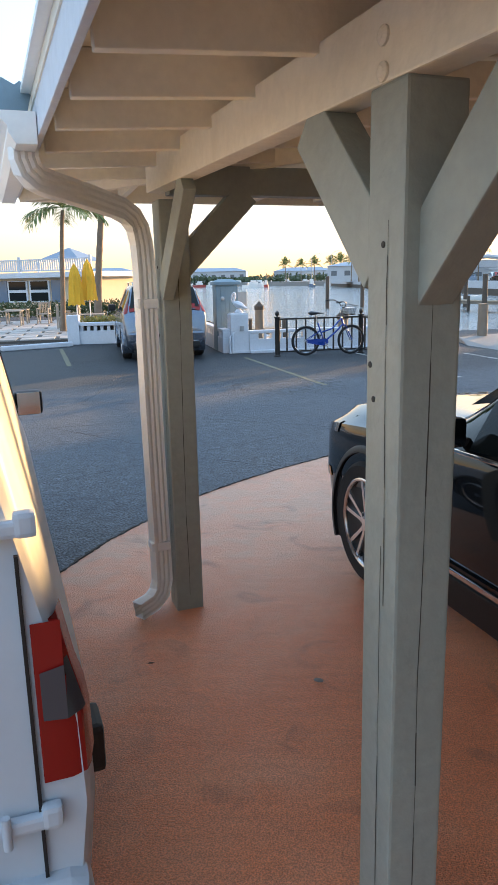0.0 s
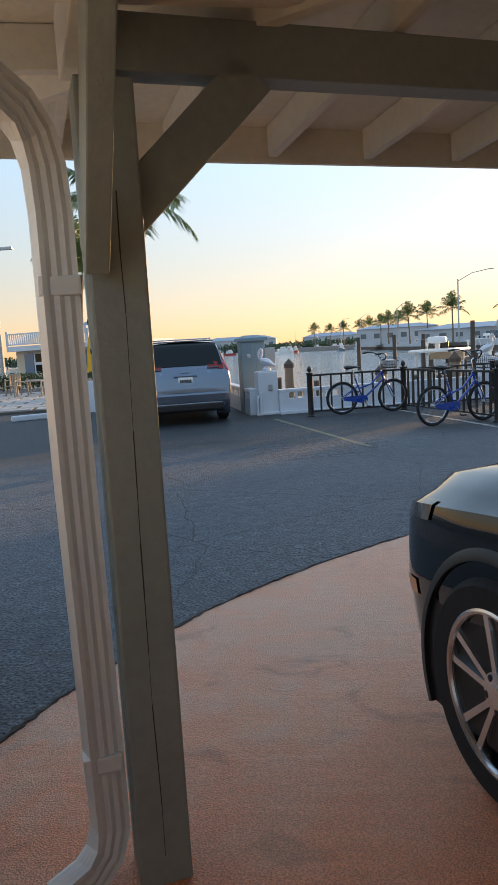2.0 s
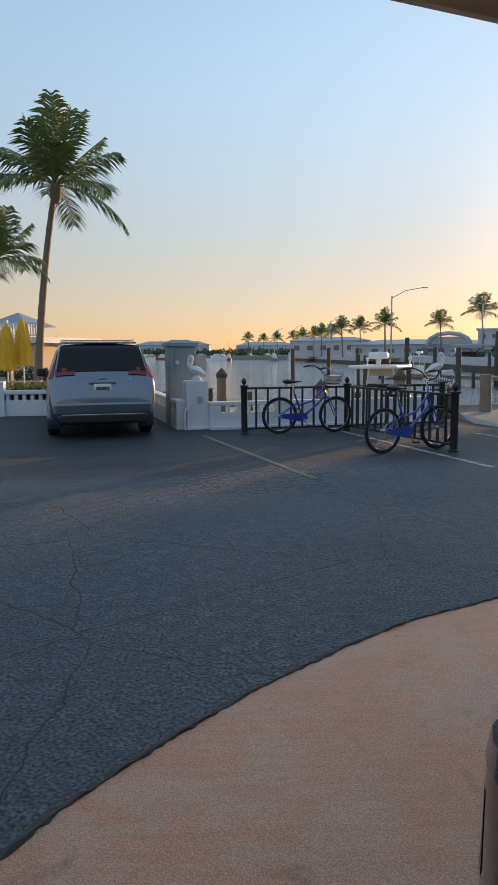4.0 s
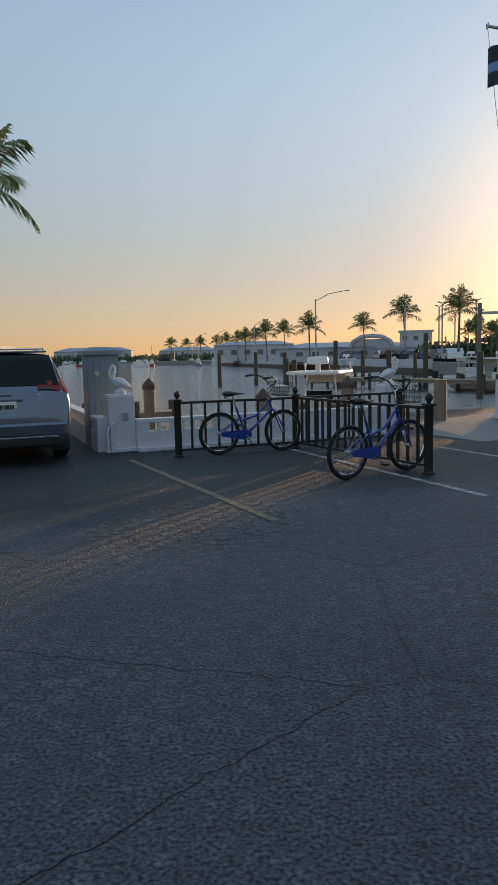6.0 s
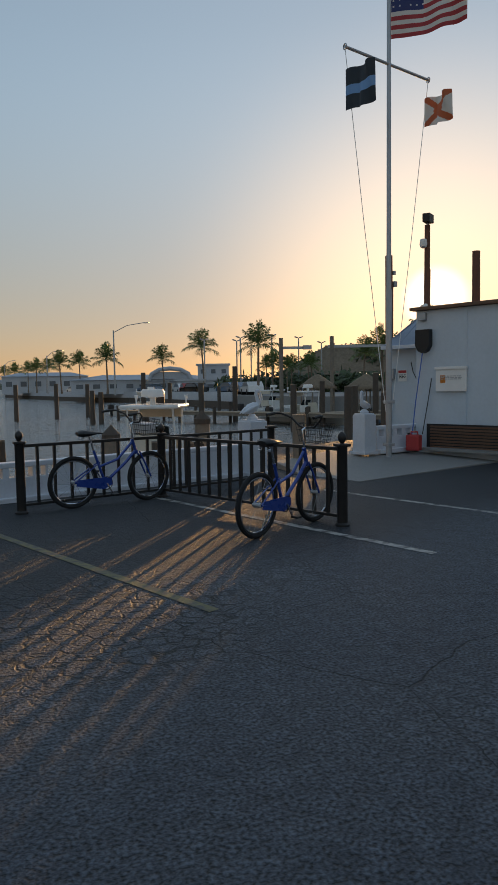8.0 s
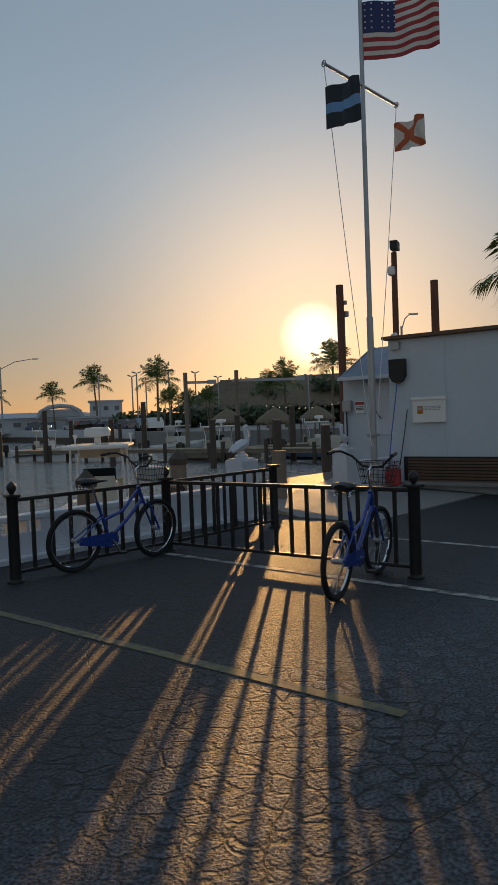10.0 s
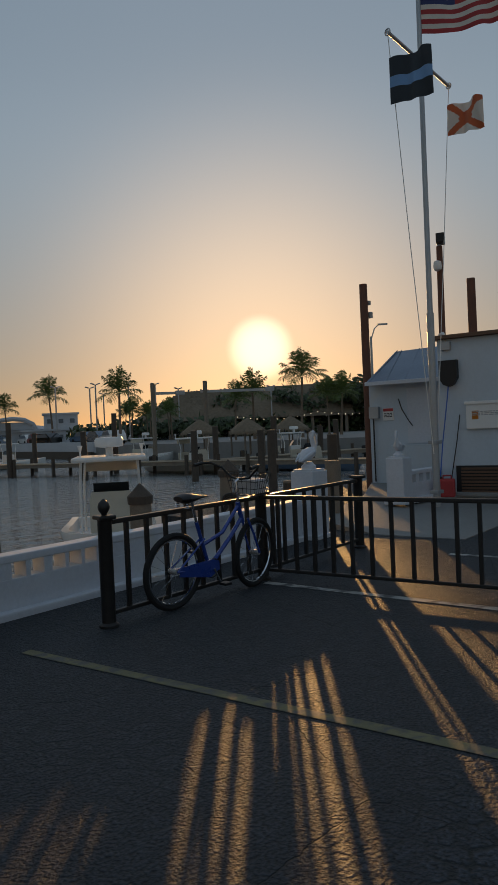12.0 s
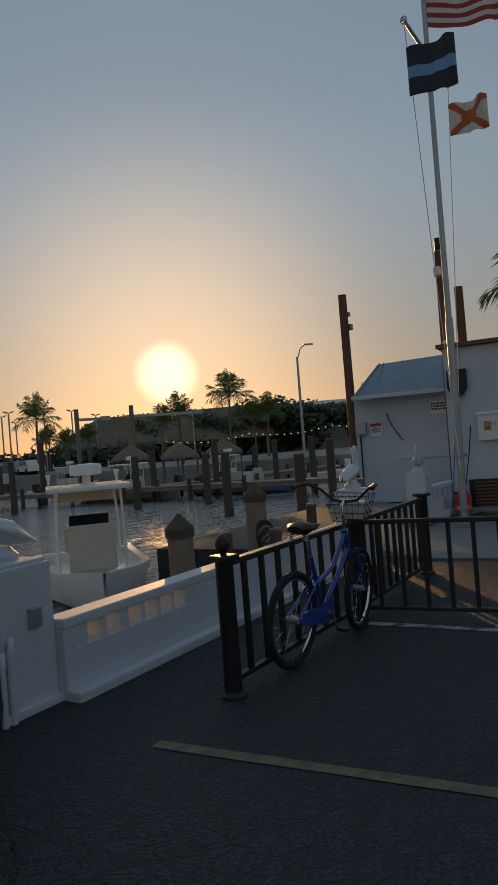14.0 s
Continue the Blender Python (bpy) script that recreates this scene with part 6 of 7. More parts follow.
# ---- palms, trees, far bank ----
FROND = mat("palm_leaf", (0.12, 0.17, 0.045), 0.5, 0, 0.35, 3)
TRUNK = mat("palm_trunk", (0.20, 0.15, 0.11), 0.9, 0, 0.25, 5, 0.012, 18)
LEAF = mat("dense_foliage", (0.05, 0.075, 0.025), 0.6, 0, 0.45, 2)
YELLOWLEAF = mat("yellow_green_foliage", (0.20, 0.18, 0.03), 0.6, 0, 0.4, 2)
THATCH = mat("dry_palm_thatch", (0.20, 0.15, 0.10), 0.95, 0, 0.3, 4, 0.02, 16)
FARWALL = mat("far_pale_wall", (0.50, 0.52, 0.55), 0.8, 0, 0.12, 0.3)
FARDARK = mat("far_window", (0.12, 0.14, 0.16), 0.3)
YELLOWCLOTH = mat("yellow_umbrella_cloth", (0.72, 0.40, 0.03), 0.8, 0, 0.12, 6, 0.004, 40)
TEAK = mat("grey_teak", (0.34, 0.30, 0.25), 0.8, 0, 0.2, 6, 0.003, 50)


def frond_mesh(bm, base, azimuth, rise, length, droop, leaflets, leaf_len, rng):
    """One feathered frond: a bent midrib with hanging leaflets on both sides."""
    out = Vector((math.cos(azimuth), math.sin(azimuth), 0))
    side = Vector((-out.y, out.x, 0))
    pts = []
    for i in range(11):
        s = i / 10
        pts.append(Vector(base) + out * (length * (s * math.cos(rise) * (1 - 0.18 * s * s))) + Vector((0, 0, length * (s * math.sin(rise) - droop * s * s))))
    bm_tube(bm, pts, [0.028 * (1 - 0.085 * i) * length / 2.4 for i in range(11)], 4, cap=False)
    for k in range(leaflets):
        s = 0.12 + 0.87 * k / leaflets
        i = min(int(s * 10), 9)
        p = pts[i].lerp(pts[i + 1], s * 10 - i)
        along = (pts[i + 1] - pts[i]).normalized()
        ll = leaf_len * (0.45 + 1.1 * math.sin(math.pi * min(1, s * 0.9 + 0.1))) * rng.uniform(0.8, 1.15) * 0.75
        for sg in (-1, 1):
            d = (side * sg * rng.uniform(0.55, 0.8) + along * rng.uniform(0.45, 0.75) + Vector((0, 0, 0.02 - 0.35 * rng.random()))).normalized()
            w = along * (0.022 * length / 2.4 + 0.006)
            m = p + d * ll * 0.55
            e = p + d * ll + Vector((0, 0, -0.28 * ll))
            a, b = bm.verts.new(p - w * 0.6), bm.verts.new(p + w * 0.6)
            c, f = bm.verts.new(m + w), bm.verts.new(m - w)
            g = bm.verts.new(e)
            bm.faces.new((a, b, c, f))
            bm.faces.new((f, c, g))


def palm(m, height, lean, fronds, length, leaflets, leaf_len, seed, label, split, r=0.11, head=0.0):
    rng = random.Random(seed)
    t = thing("palm_tree", label, "palm", m, "palm trees")
    bm = bmesh.new()
    pts, rad = [], []
    n = 26
    for i in range(n + 1):
        s = i / n
        pts.append((lean[0] * (s ** 1.6) + 0.03 * math.sin(5 * s), lean[1] * (s ** 1.6), height * s))
        rad.append(r * (1.35 - 0.35 * min(1, s * 6)) * (1 - 0.35 * s) * (1.05 if i % 2 else 0.97))
    bm_tube(bm, pts, rad, 10)
    part("trunk", bm, TRUNK, t, smooth=True)
    top = Vector(pts[-1])
    if head:
        bm = bmesh.new()
        bm_lathe(bm, [(r * 0.7, -0.55), (r * 1.3, -0.35), (r * 1.5, -0.1), (r * 0.6, 0.25)], 12, Matrix.Translation(top))
        part("boot_fibre", bm, TRUNK, t, "orange-brown fibre below the crown")
    bm = bmesh.new()
    for k in range(fronds):
        az = 2.399963 * k + rng.uniform(-0.25, 0.25)
        up = k / fronds
        rise = radians(84 - 86 * up + rng.uniform(-8, 8))
        frond_mesh(bm, top + Vector((0, 0, 0.1)), az, rise, length * rng.uniform(0.82, 1.08), 0.16 + 0.26 * up, leaflets, leaf_len, rng)
        if split:
            part("frond", bm, FROND, t)
            bm = bmesh.new()
    if not split:
        part("crown", bm, FROND, t, "feathered green crown")
    return t


palm(Matrix.Translation((-7.4, 25.5, 0)), 4.35, (0.35, 0.0), 22, 2.05, 30, 0.60, 3, "young curved palm growing from the paved patio", True, 0.10)
palm(Matrix.Translation((-7.0, 29.0, 0)), 7.4, (0.90, 0.2), 22, 3.5, 40, 0.85, 5, "tall leaning coconut palm behind the planter", True, 0.15, 1)
palm(Matrix.Translation((14.9, 20.0, 0)), 4.9, (-0.3, 0.1), 18, 1.9, 30, 0.70, 8, "palm with hanging fronds behind the store", True, 0.15, 1)
far_palm = palm(Matrix.Translation((30.65, 78.1, 0.6)), 5.2, (0.25, 0.2), 20, 3.1, 26, 0.92, 11, "far palm on the road bank against the sunset", False, 0.16)
far_palm_b = palm(Matrix.Translation((35.2, 108.9, 0.6)), 6.6, (-0.2, 0.2), 20, 3.7, 24, 1.2, 14, "far palm on the road bank against the sunset", False, 0.16)
for k, (x, y, s) in enumerate(((30.3, 113.5, 1.0), (22.4, 117.4, 1.0), (21.2, 134.7, 1.0), (18.5, 138.6, 0.98), (19.2, 165, 1.0), (18.3, 176, 1.0), (17.1, 183, 1.0), (15.6, 204, 1.0), (14.4, 217, 1.02), (10, 232, 1.0), (6, 245, 1.0), (1, 250, 1.05), (34.2, 84, 0.62), (36.0, 86, 0.66), (37.5, 85, 0.6), (39.5, 88, 0.62), (41, 86, 0.64), (42.5, 88, 0.66), (38.5, 58.5, 1.02), (36.3, 62.5, 0.80), (34.2, 62.5, 0.70), (45.5, 61, 0.76), (44.4, 61.5, 0.74), (40.5, 44.2, 0.72), (47, 46, 0.9))):
    copy_thing(far_palm if k % 2 else far_palm_b, Matrix.Translation((x, y, 0.6)) @ rotz(47 * k) @ Matrix.Scale(s if k % 2 else 0.78 * s, 4))


def leaf_cloud(bm, centre, radius, count, size, rng):
    for _ in range(count):
        d = Vector((rng.gauss(0, 1), rng.gauss(0, 1), rng.gauss(0, 1))).normalized()
        f = rng.random() ** 0.4
        p = Vector(centre) + Vector((d.x * radius[0] * f, d.y * radius[1] * f, d.z * radius[2] * f))
        a = Vector((rng.gauss(0, 1), rng.gauss(0, 1), rng.gauss(0, 1))).normalized()
        b = a.orthogonal().normalized()
        s = size * rng.uniform(0.6, 1.4)
        bm.faces.new([bm.verts.new(q) for q in (p - a * s, p + b * s * 0.5, p + a * s, p - b * s * 0.5)])


def tree(m, height, spread, count, seed, label, size=0.28, material=None):
    rng = random.Random(seed)
    t = thing("broadleaf_tree", label, "tree", m, "bank trees")
    bm = bmesh.new()
    bm_tube(bm, [(0, 0, -0.2), (0.1, 0, height * 0.35), (0.05, 0.1, height * 0.6)], [0.2, 0.15, 0.08], 8)
    for k in range(5):
        a = 1.26 * k
        bm_tube(bm, [(0.08, 0, height * 0.3), (math.cos(a) * spread * 0.3, math.sin(a) * spread * 0.3, height * 0.5), (math.cos(a) * spread * 0.6, math.sin(a) * spread * 0.6, height * 0.7)], [0.09, 0.06, 0.03], 6)
    part("trunk", bm, TRUNK, t)
    bm = bmesh.new()
    for k in range(9):
        a = 2.4 * k
        rr = spread * 0.62 * rng.random() ** 0.5
        leaf_cloud(bm, (math.cos(a) * rr, math.sin(a) * rr, height * rng.uniform(0.5, 0.86)), (spread * 0.42, spread * 0.42, height * 0.2), count // 9, size, rng)
    part("crown", bm, material or LEAF, t, "dense dark crown")
    return t


# the restaurant and its trees stand well back from the basin
BEHIND = Matrix.Translation((3, 9, 1.6)) @ Matrix.Scale(1.6, 4) @ Matrix.Translation((-3, -9, -1.6))
for k, (x, y, h, s) in enumerate(((43.5, 55.5, 5.2, 3.4), (46.5, 53, 4.8, 2.8), (48.5, 50, 4.6, 2.8), (40.5, 58.5, 4.6, 3.0), (36, 62, 4.4, 2.8), (50, 46, 4.4, 3.0), (33, 66, 3.8, 2.6), (52, 42, 5, 3.2))):
    tree(BEHIND @ Matrix.Translation((x, y, 0.4)), h, s, 1500, k, "dark broadleaf tree beside the restaurant")

# far bank: land, its retaining wall and the road along it
bank = [(29, 62), (27.9, 78), (27.2, 121), (22.8, 134), (20.3, 161), (14, 237), (-60, 330), (-600, 700), (-600, 2400), (1400, 2400), (1400, -200), (60, 10), (38, 40), (36, 50)]
outline_object("far_bank", bank, -3.0, 0.55, PAD, "pale concrete bank with a road across the harbour")
for a, b in (((27.7, 78), (27.0, 121)), ((27.0, 121), (22.6, 134)), ((22.6, 134), (20.1, 161)), ((20.1, 161), (13.8, 237))):
    bm = bmesh.new()
    L = (Vector(b) - Vector(a)).length
    bm_box(bm, L / 2, 0, 0.35, L, 0.4, 1.1)
    low = bmesh.new()
    bm_box(low, L / 2, 0.25, -0.6, L, 0.5, 1.0)
    solid("tide_band", low, PILETIMBER, "dark wet foot of the retaining wall", "wall", between((*a, 0), (*b, 0)), kind="structure")
    solid("retaining_wall", bm, FARWALL, "long pale retaining wall across the harbour", "wall", between((*a, 0), (*b, 0)), kind="structure")


def far_building(x, y, w, d, h, turn, label, roof=0.0, floors=1, bays=6):
    b = thing("far_building", label, "building", Matrix.Translation((x, y, 0.5)) @ rotz(turn), "far buildings")
    box_part("wall", b, (0, 0, h / 2), (w, d, h), FARWALL, bevel=0)
    if roof:
        bm = bmesh.new()
        lo = [bm.verts.new(p) for p in ((-w / 2 - 0.4, -d / 2 - 0.4, h), (w / 2 + 0.4, -d / 2 - 0.4, h), (w / 2 + 0.4, d / 2 + 0.4, h), (-w / 2 - 0.4, d / 2 + 0.4, h))]
        hi = [bm.verts.new(p) for p in ((-w / 2 + d * 0.4, 0, h + roof), (w / 2 - d * 0.4, 0, h + roof))]
        for f in ((lo[0], lo[1], hi[1], hi[0]), (lo[2], lo[3], hi[0], hi[1]), (lo[1], lo[2], hi[1]), (lo[3], lo[0], hi[0]), lo[::-1]):
            bm.faces.new(f)
        part("roof", bm, ROOFMETAL, b)
    else:
        box_part("roof", b, (0, 0, h + 0.12), (w + 0.5, d + 0.5, 0.25), FARWALL, bevel=0)
    bm = bmesh.new()
    bm_box(bm, 0, 0, 0, w / bays * 0.42, 0.12, h / floors * 0.30)
    me = mesh_of("window", bm, FARDARK)
    for f in range(floors):
        for k in range(bays):
            ob = new("window", me)
            ob.location = (-w / 2 + w * (k + 0.5) / bays, -d / 2 - 0.01, h * (f + 0.55) / floors)
            ob.parent = b
    return b


for row in ((31, 128, 24, 12, 2.3, -12, "long pale shop with a grey roof across the harbour", 0.9, 1, 9), (46, 112, 26, 14, 1.9, -22, "low pale showroom across the harbour", 0, 1, 8), (40, 118, 5, 5, 4.4, -20, "square pale block across the harbour", 0, 2, 3), (58, 96, 22, 12, 1.8, -30, "low pale showroom across the harbour", 0, 1, 8), (22, 190, 20, 10, 4.0, -8, "far pale building on the bank", 1.0, 1, 6), (-30, 300, 30, 12, 4.5, 0, "far building beyond the marina", 1.5, 1, 8), (-75, 300, 26, 12, 5.5, 5, "far building beyond the marina", 1.5, 2, 8), (8, 300, 24, 12, 4, 0, "far building beyond the marina", 1.5, 1, 6)):
    far_building(*row)
bm = bmesh.new()
bm_tube(bm, [(-5, 0, 0), (-4.3, 0, 1.5), (-2.5, 0, 2.5), (0, 0, 2.8), (2.5, 0, 2.5), (4.3, 0, 1.5), (5, 0, 0)], 0.5, 8)
bm_box(bm, 0, 0.4, 0.9, 8.8, 0.5, 2.2)
solid("arched_gable", bm, FARWALL, "pale arched gable of the showroom", "gable", Matrix.Translation((33.5, 121, 2.6)) @ rotz(-14) @ Matrix.Scale(0.7, 4))


def street_lamp(x, y, h, arm, turn, label="tall grey street lamp with a long arm"):
    p = thing("street_lamp", label, "lamp", Matrix.Translation((x, y, 0.5)) @ rotz(turn), "street lamps")
    bm = bmesh.new()
    bm_tube(bm, [(0, 0, 0), (0, 0, h - 1.0)], [0.13, 0.09], 8)
    part("pole", bm, GREYSTEEL, p)
    bm = bmesh.new()
    bm_tube(bm, [(0, 0, h - 1.3), (arm * 0.45, 0, h - 0.35), (arm, 0, h)], 0.05, 6)
    part("arm", bm, GREYSTEEL, p)
    box_part("lamp_head", p, (arm + 0.3, 0, h - 0.02), (0.8, 0.25, 0.13), GREYSTEEL)
    return p


for x, y, h, arm, turn in ((21.0, 105.5, 9.9, 4.2, -20), (17.5, 150, 8.4, 2.4, -20), (13.5, 205, 8.5, 2.2, -20), (9, 230, 8.5, 2.2, -10), (41.9, 53.2, 9.3, 0.7, -40)):
    street_lamp(x, y, h, arm, turn)
for x, y, h in ((30.5, 95, 7.0), (33.5, 90, 7.0), (35.4, 96, 7.0), (37.8, 90, 7.3), (42.6, 92, 7.2), (40, 102, 6.6), (46, 92, 6.6), (52, 80, 6)):
    p = thing("parking_light", "slim twin-headed parking light across the harbour", "lamp", Matrix.Translation((x, y, 0.5)), "parking lights")
    bm = bmesh.new()
    bm_tube(bm, [(0, 0, 0), (0, 0, h)], 0.09, 6)
    part("pole", bm, GREYSTEEL, p)
    for s in (-1, 1):
        box_part("lamp_head", p, (0.35 * s, 0, h + 0.1), (0.45, 0.3, 0.12), GREYSTEEL, rot=Matrix.Rotation(radians(-18 * s), 4, "Y"))

# gantry arms of two boat-lift lamps
for x, y, h, L in ((25.6, 61.5, 4.8, 2.2), (29.6, 60.0, 4.9, 5.5)):
    p = thing("lift_gantry", "dark post with a long level arm at the far dock", "gantry", Matrix.Translation((x, y, 0)), "lift gantries")
    box_part("post", p, (0, 0, h / 2), (0.26, 0.26, h + 1.4), TIMBER)
    box_part("arm", p, (L / 2, 0, h - 0.1), (L, 0.2, 0.22), GREYSTEEL, rot=rotz(-20))
    box_part("arm_head", p, (L * 0.95, -L * 0.33, h - 0.1), (0.7, 0.4, 0.34), GREYSTEEL, rot=rotz(-20))


# restaurant under one great thatched roof, smaller palm-thatch shelters and string lights
def thatch_hall():
    r = thing("thatched_hall", "large dark thatched roof hall on the far dock", "building", BEHIND @ Matrix.Translation((37.5, 63, 0.5)) @ rotz(-33), "restaurant roofs")
    bm = bmesh.new()
    lo = [bm.verts.new(p) for p in ((-9.5, -5, 1.9), (9.5, -5, 1.9), (9.5, 5, 1.9), (-9.5, 5, 1.9))]
    hi = [bm.verts.new(p) for p in ((-5.2, -0.3, 4.6), (9.0, -0.3, 4.9), (9.0, 0.3, 4.9), (-5.2, 0.3, 4.6))]
    for i in range(4):
        bm.faces.new((lo[i], lo[(i + 1) % 4], hi[(i + 1) % 4], hi[i]))
    bm.faces.new(hi)
    bm.faces.new(lo[::-1])
    part("roof", bm, THATCH, r, "dark shaggy thatch")
    bm = bmesh.new()
    rng = random.Random(4)
    for _ in range(900):
        s, t = rng.random(), rng.random()
        x = -9.5 + 19 * s
        p = Vector((x, -5 + 4.7 * t, 1.9 + 2.8 * t + 0.04))
        if x < -9.3 + 4.3 * t:
            continue
        d = Vector((rng.uniform(-0.2, 0.2), -0.35, -0.22))
        bm.faces.new([bm.verts.new(q) for q in (p + Vector((-0.1, 0, 0.06)), p + Vector((0.1, 0, 0.06)), p + d)])
    ob = part("thatch_fringe", bm, THATCH, r)
    ob["kind"] = "stuff"
    for k in range(7):
        box_part("post", r, (-8.6 + 2.9 * k, -4.6, 0.9), (0.25, 0.25, 2.2), TIMBER, bevel=0)
    box_part("back_wall", r, (0, 3.5, 1.0), (18, 0.3, 2.2), BROWNTRIM, bevel=0)


thatch_hall()
far_building(76.6, 90.6, 41.6, 16, 6.2, -38, "long pale two-storey inn behind the trees", 1.2, 2, 10)


def thatch_shelter(x, y, s):
    p = thing("thatch_shelter", "small round palm-thatch shelter on the far dock", "shelter", Matrix.Translation((x, y, 0)) @ Matrix.Scale(s, 4), "thatch shelters")
    bm = bmesh.new()
    bm_lathe(bm, [(1.75, 1.75), (1.6, 1.95), (0.95, 2.45), (0.35, 2.85), (0.03, 3.0)], 18)
    rng = random.Random(int(x))
    for k in range(90):
        a = 2 * math.pi * k / 90
        q = Vector((math.cos(a), math.sin(a), 0))
        n = Vector((-q.y, q.x, 0)) * 0.08
        p0 = q * 1.72 + Vector((0, 0, 1.85))
        bm.faces.new([bm.verts.new(v) for v in (p0 - n, p0 + n, p0 + q * 0.12 + Vector((0, 0, -0.35 * rng.uniform(0.6, 1.2))))])
    part("thatch_roof", bm, THATCH, p)
    for sx in (-1, 1):
        for sy in (-1, 1):
            bm = bmesh.new()
            bm_tube(bm, [(sx * 1.1, sy * 1.1, -0.4), (sx * 1.1, sy * 1.1, 2.1)], 0.07, 8)
            part("post", bm, TIMBER, p)
    return p


for x, y, s in ((24.2, 52.5, 0.78), (26.8, 50.6, 0.72), (28.6, 53.0, 0.78), (31.0, 51.0, 0.78)):
    thatch_shelter(x, y, s)
BULB = bpy.data.materials.new("lit_bulb")
BULB.use_nodes = True
BULB.node_tree.nodes["Principled BSDF"].inputs["Emission Color"].default_value = (1.0, 0.8, 0.5, 1)
BULB.node_tree.nodes["Principled BSDF"].inputs["Emission Strength"].default_value = 1.4
sl = thing("string_lights", "string of small lit bulbs before the restaurant", "lights", Matrix.Translation((30.2, 56.5, 2.5)))
bm, wire = bmesh.new(), []
for k in range(49):
    s = k / 48
    p = Vector((17.5 * s, -18 * s, 0.5 * s - 0.35 * math.sin(math.pi * ((s * 4) % 1))))
    wire.append(p + Vector((0, 0, 0.07)))
    bmesh.ops.create_icosphere(bm, subdivisions=1, radius=0.04, matrix=Matrix.Translation(p))
part("bulbs", bm, BULB, sl)["kind"] = "stuff"
bm = bmesh.new()
bm_tube(bm, wire, 0.012, 4)
part("wire", bm, BLACKPLASTIC, sl)

# far marina to the left: yachts with masts, and a low line of trees
def yacht(x, y, L, mast, turn, colour, label):
    b = thing("yacht", label, "boat", Matrix.Translation((x, y, -0.9)) @ rotz(turn) @ Matrix.Scale(0.66, 4), "far yachts")
    bm = bmesh.new()
    bm_prism(bm, [(-L / 2, -L * 0.14), (L * 0.2, -L * 0.15), (L / 2, 0), (L * 0.2, L * 0.15), (-L / 2, L * 0.14)], 0.0, 1.3)
    part("hull", bm, colour, b)
    cab = box_part("cabin", b, (-L * 0.06, 0, 1.95), (L * 0.48, L * 0.20, 1.3), HULLWHITE, bevel=0.15)
    box_part("cabin_window", cab, (-L * 0.06, -L * 0.101, 2.1), (L * 0.40, 0.04, 0.45), FARDARK, bevel=0)
    box_part("flybridge", b, (-L * 0.10, 0, 3.0), (L * 0.26, L * 0.18, 0.8), HULLWHITE, bevel=0.15)
    if mast:
        bm = bmesh.new()
        bm_tube(bm, [(0, 0, 1.3), (0, 0, mast)], 0.07, 5)
        bm_tube(bm, [(0, 0, 3.2), (-L * 0.42, 0, 3.3)], 0.09, 5)
        part("mast", bm, GREYSTEEL, b)
    return b


rng = random.Random(21)
REDHULL = mat("red_hull_paint", (0.34, 0.05, 0.04), 0.4, 0, 0.1, 1)
for k in range(30):
    az = radians(-16 + 19.5 * k / 29 + rng.uniform(-0.3, 0.3))
    d = rng.uniform(190, 320)
    col = (HULLWHITE, HULLWHITE, HULLWHITE, HULLBLUE, HULLWHITE, HULLWHITE, REDHULL, HULLWHITE)[k % 8]
    yacht(0.5 + d * math.sin(az), 3 + d * math.cos(az), rng.uniform(6, 10), rng.choice((0, 0, 8, 10, 12)), rng.uniform(0, 360), col, "far white yacht in the marina" if col is HULLWHITE else "far dark blue yacht in the marina" if col is HULLBLUE else "far red-hulled boat in the marina")
bm = bmesh.new()
rng = random.Random(9)
for k in range(150):
    az = radians(-40 + 62 * k / 149)
    d = 290 - 60 * max(0, k - 90) / 60
    leaf_cloud(bm, (d * math.sin(az), d * math.cos(az), 1.5), (6, 6, rng.uniform(1.0, 2.4)), 60, 0.7, rng)
solid("far_woods", bm, LEAF, "low dark line of trees on the far shore", "trees", kind="stuff")
bm = bmesh.new()
for k in range(70):
    s = k / 69
    leaf_cloud(bm, (34 + 40 * s, 96 - 14 * s + rng.uniform(-2, 2), 1.8), (2.2, 2, rng.uniform(0.8, 2.0)), 50, 0.5, rng)
solid("far_shrubs", bm, LEAF, "low dark shrubs along the road bank", "shrubs", kind="stuff")
# parked cars along the far road, a few pixels each
car_cols = (HULLWHITE, SILVERPAINT, HULLBLUE, BLACKPAINT, REDHULL)
for k in range(16):
    s = k / 15
    p = Vector((29.2, 80, 0.55)).lerp(Vector((22.5, 160, 0.55)), s) + Vector((1.5 + (k % 3) * 1.2, 0, 0))
    c = thing("far_car", "small parked car on the far road bank", "car", Matrix.Translation(p) @ rotz(80 + 8 * (k % 4)), "far parked cars")
    bm = bmesh.new()
    bm_prism(bm, [(-2.2, 0.35), (2.2, 0.35), (2.2, 0.8), (1.2, 0.9), (0.6, 1.4), (-1.3, 1.45), (-2.1, 0.95)], -0.85, 0.85, Matrix.Rotation(radians(90), 4, "X"))
    part("body", bm, car_cols[k % 5], c)
    bm = bmesh.new()
    bm_prism(bm, [(1.0, 0.93), (0.52, 1.33), (-1.25, 1.37), (-1.8, 0.98)], -0.87, 0.87, Matrix.Rotation(radians(90), 4, "X"))
    part("side_window", bm, FARDARK, c)
    for x in (-1.35, 1.35):
        bm = bmesh.new()
        bm_tube(bm, [(x, -0.88, 0.33), (x, 0.88, 0.33)], 0.33, 12)
        part("wheels", bm, RUBBER, c)


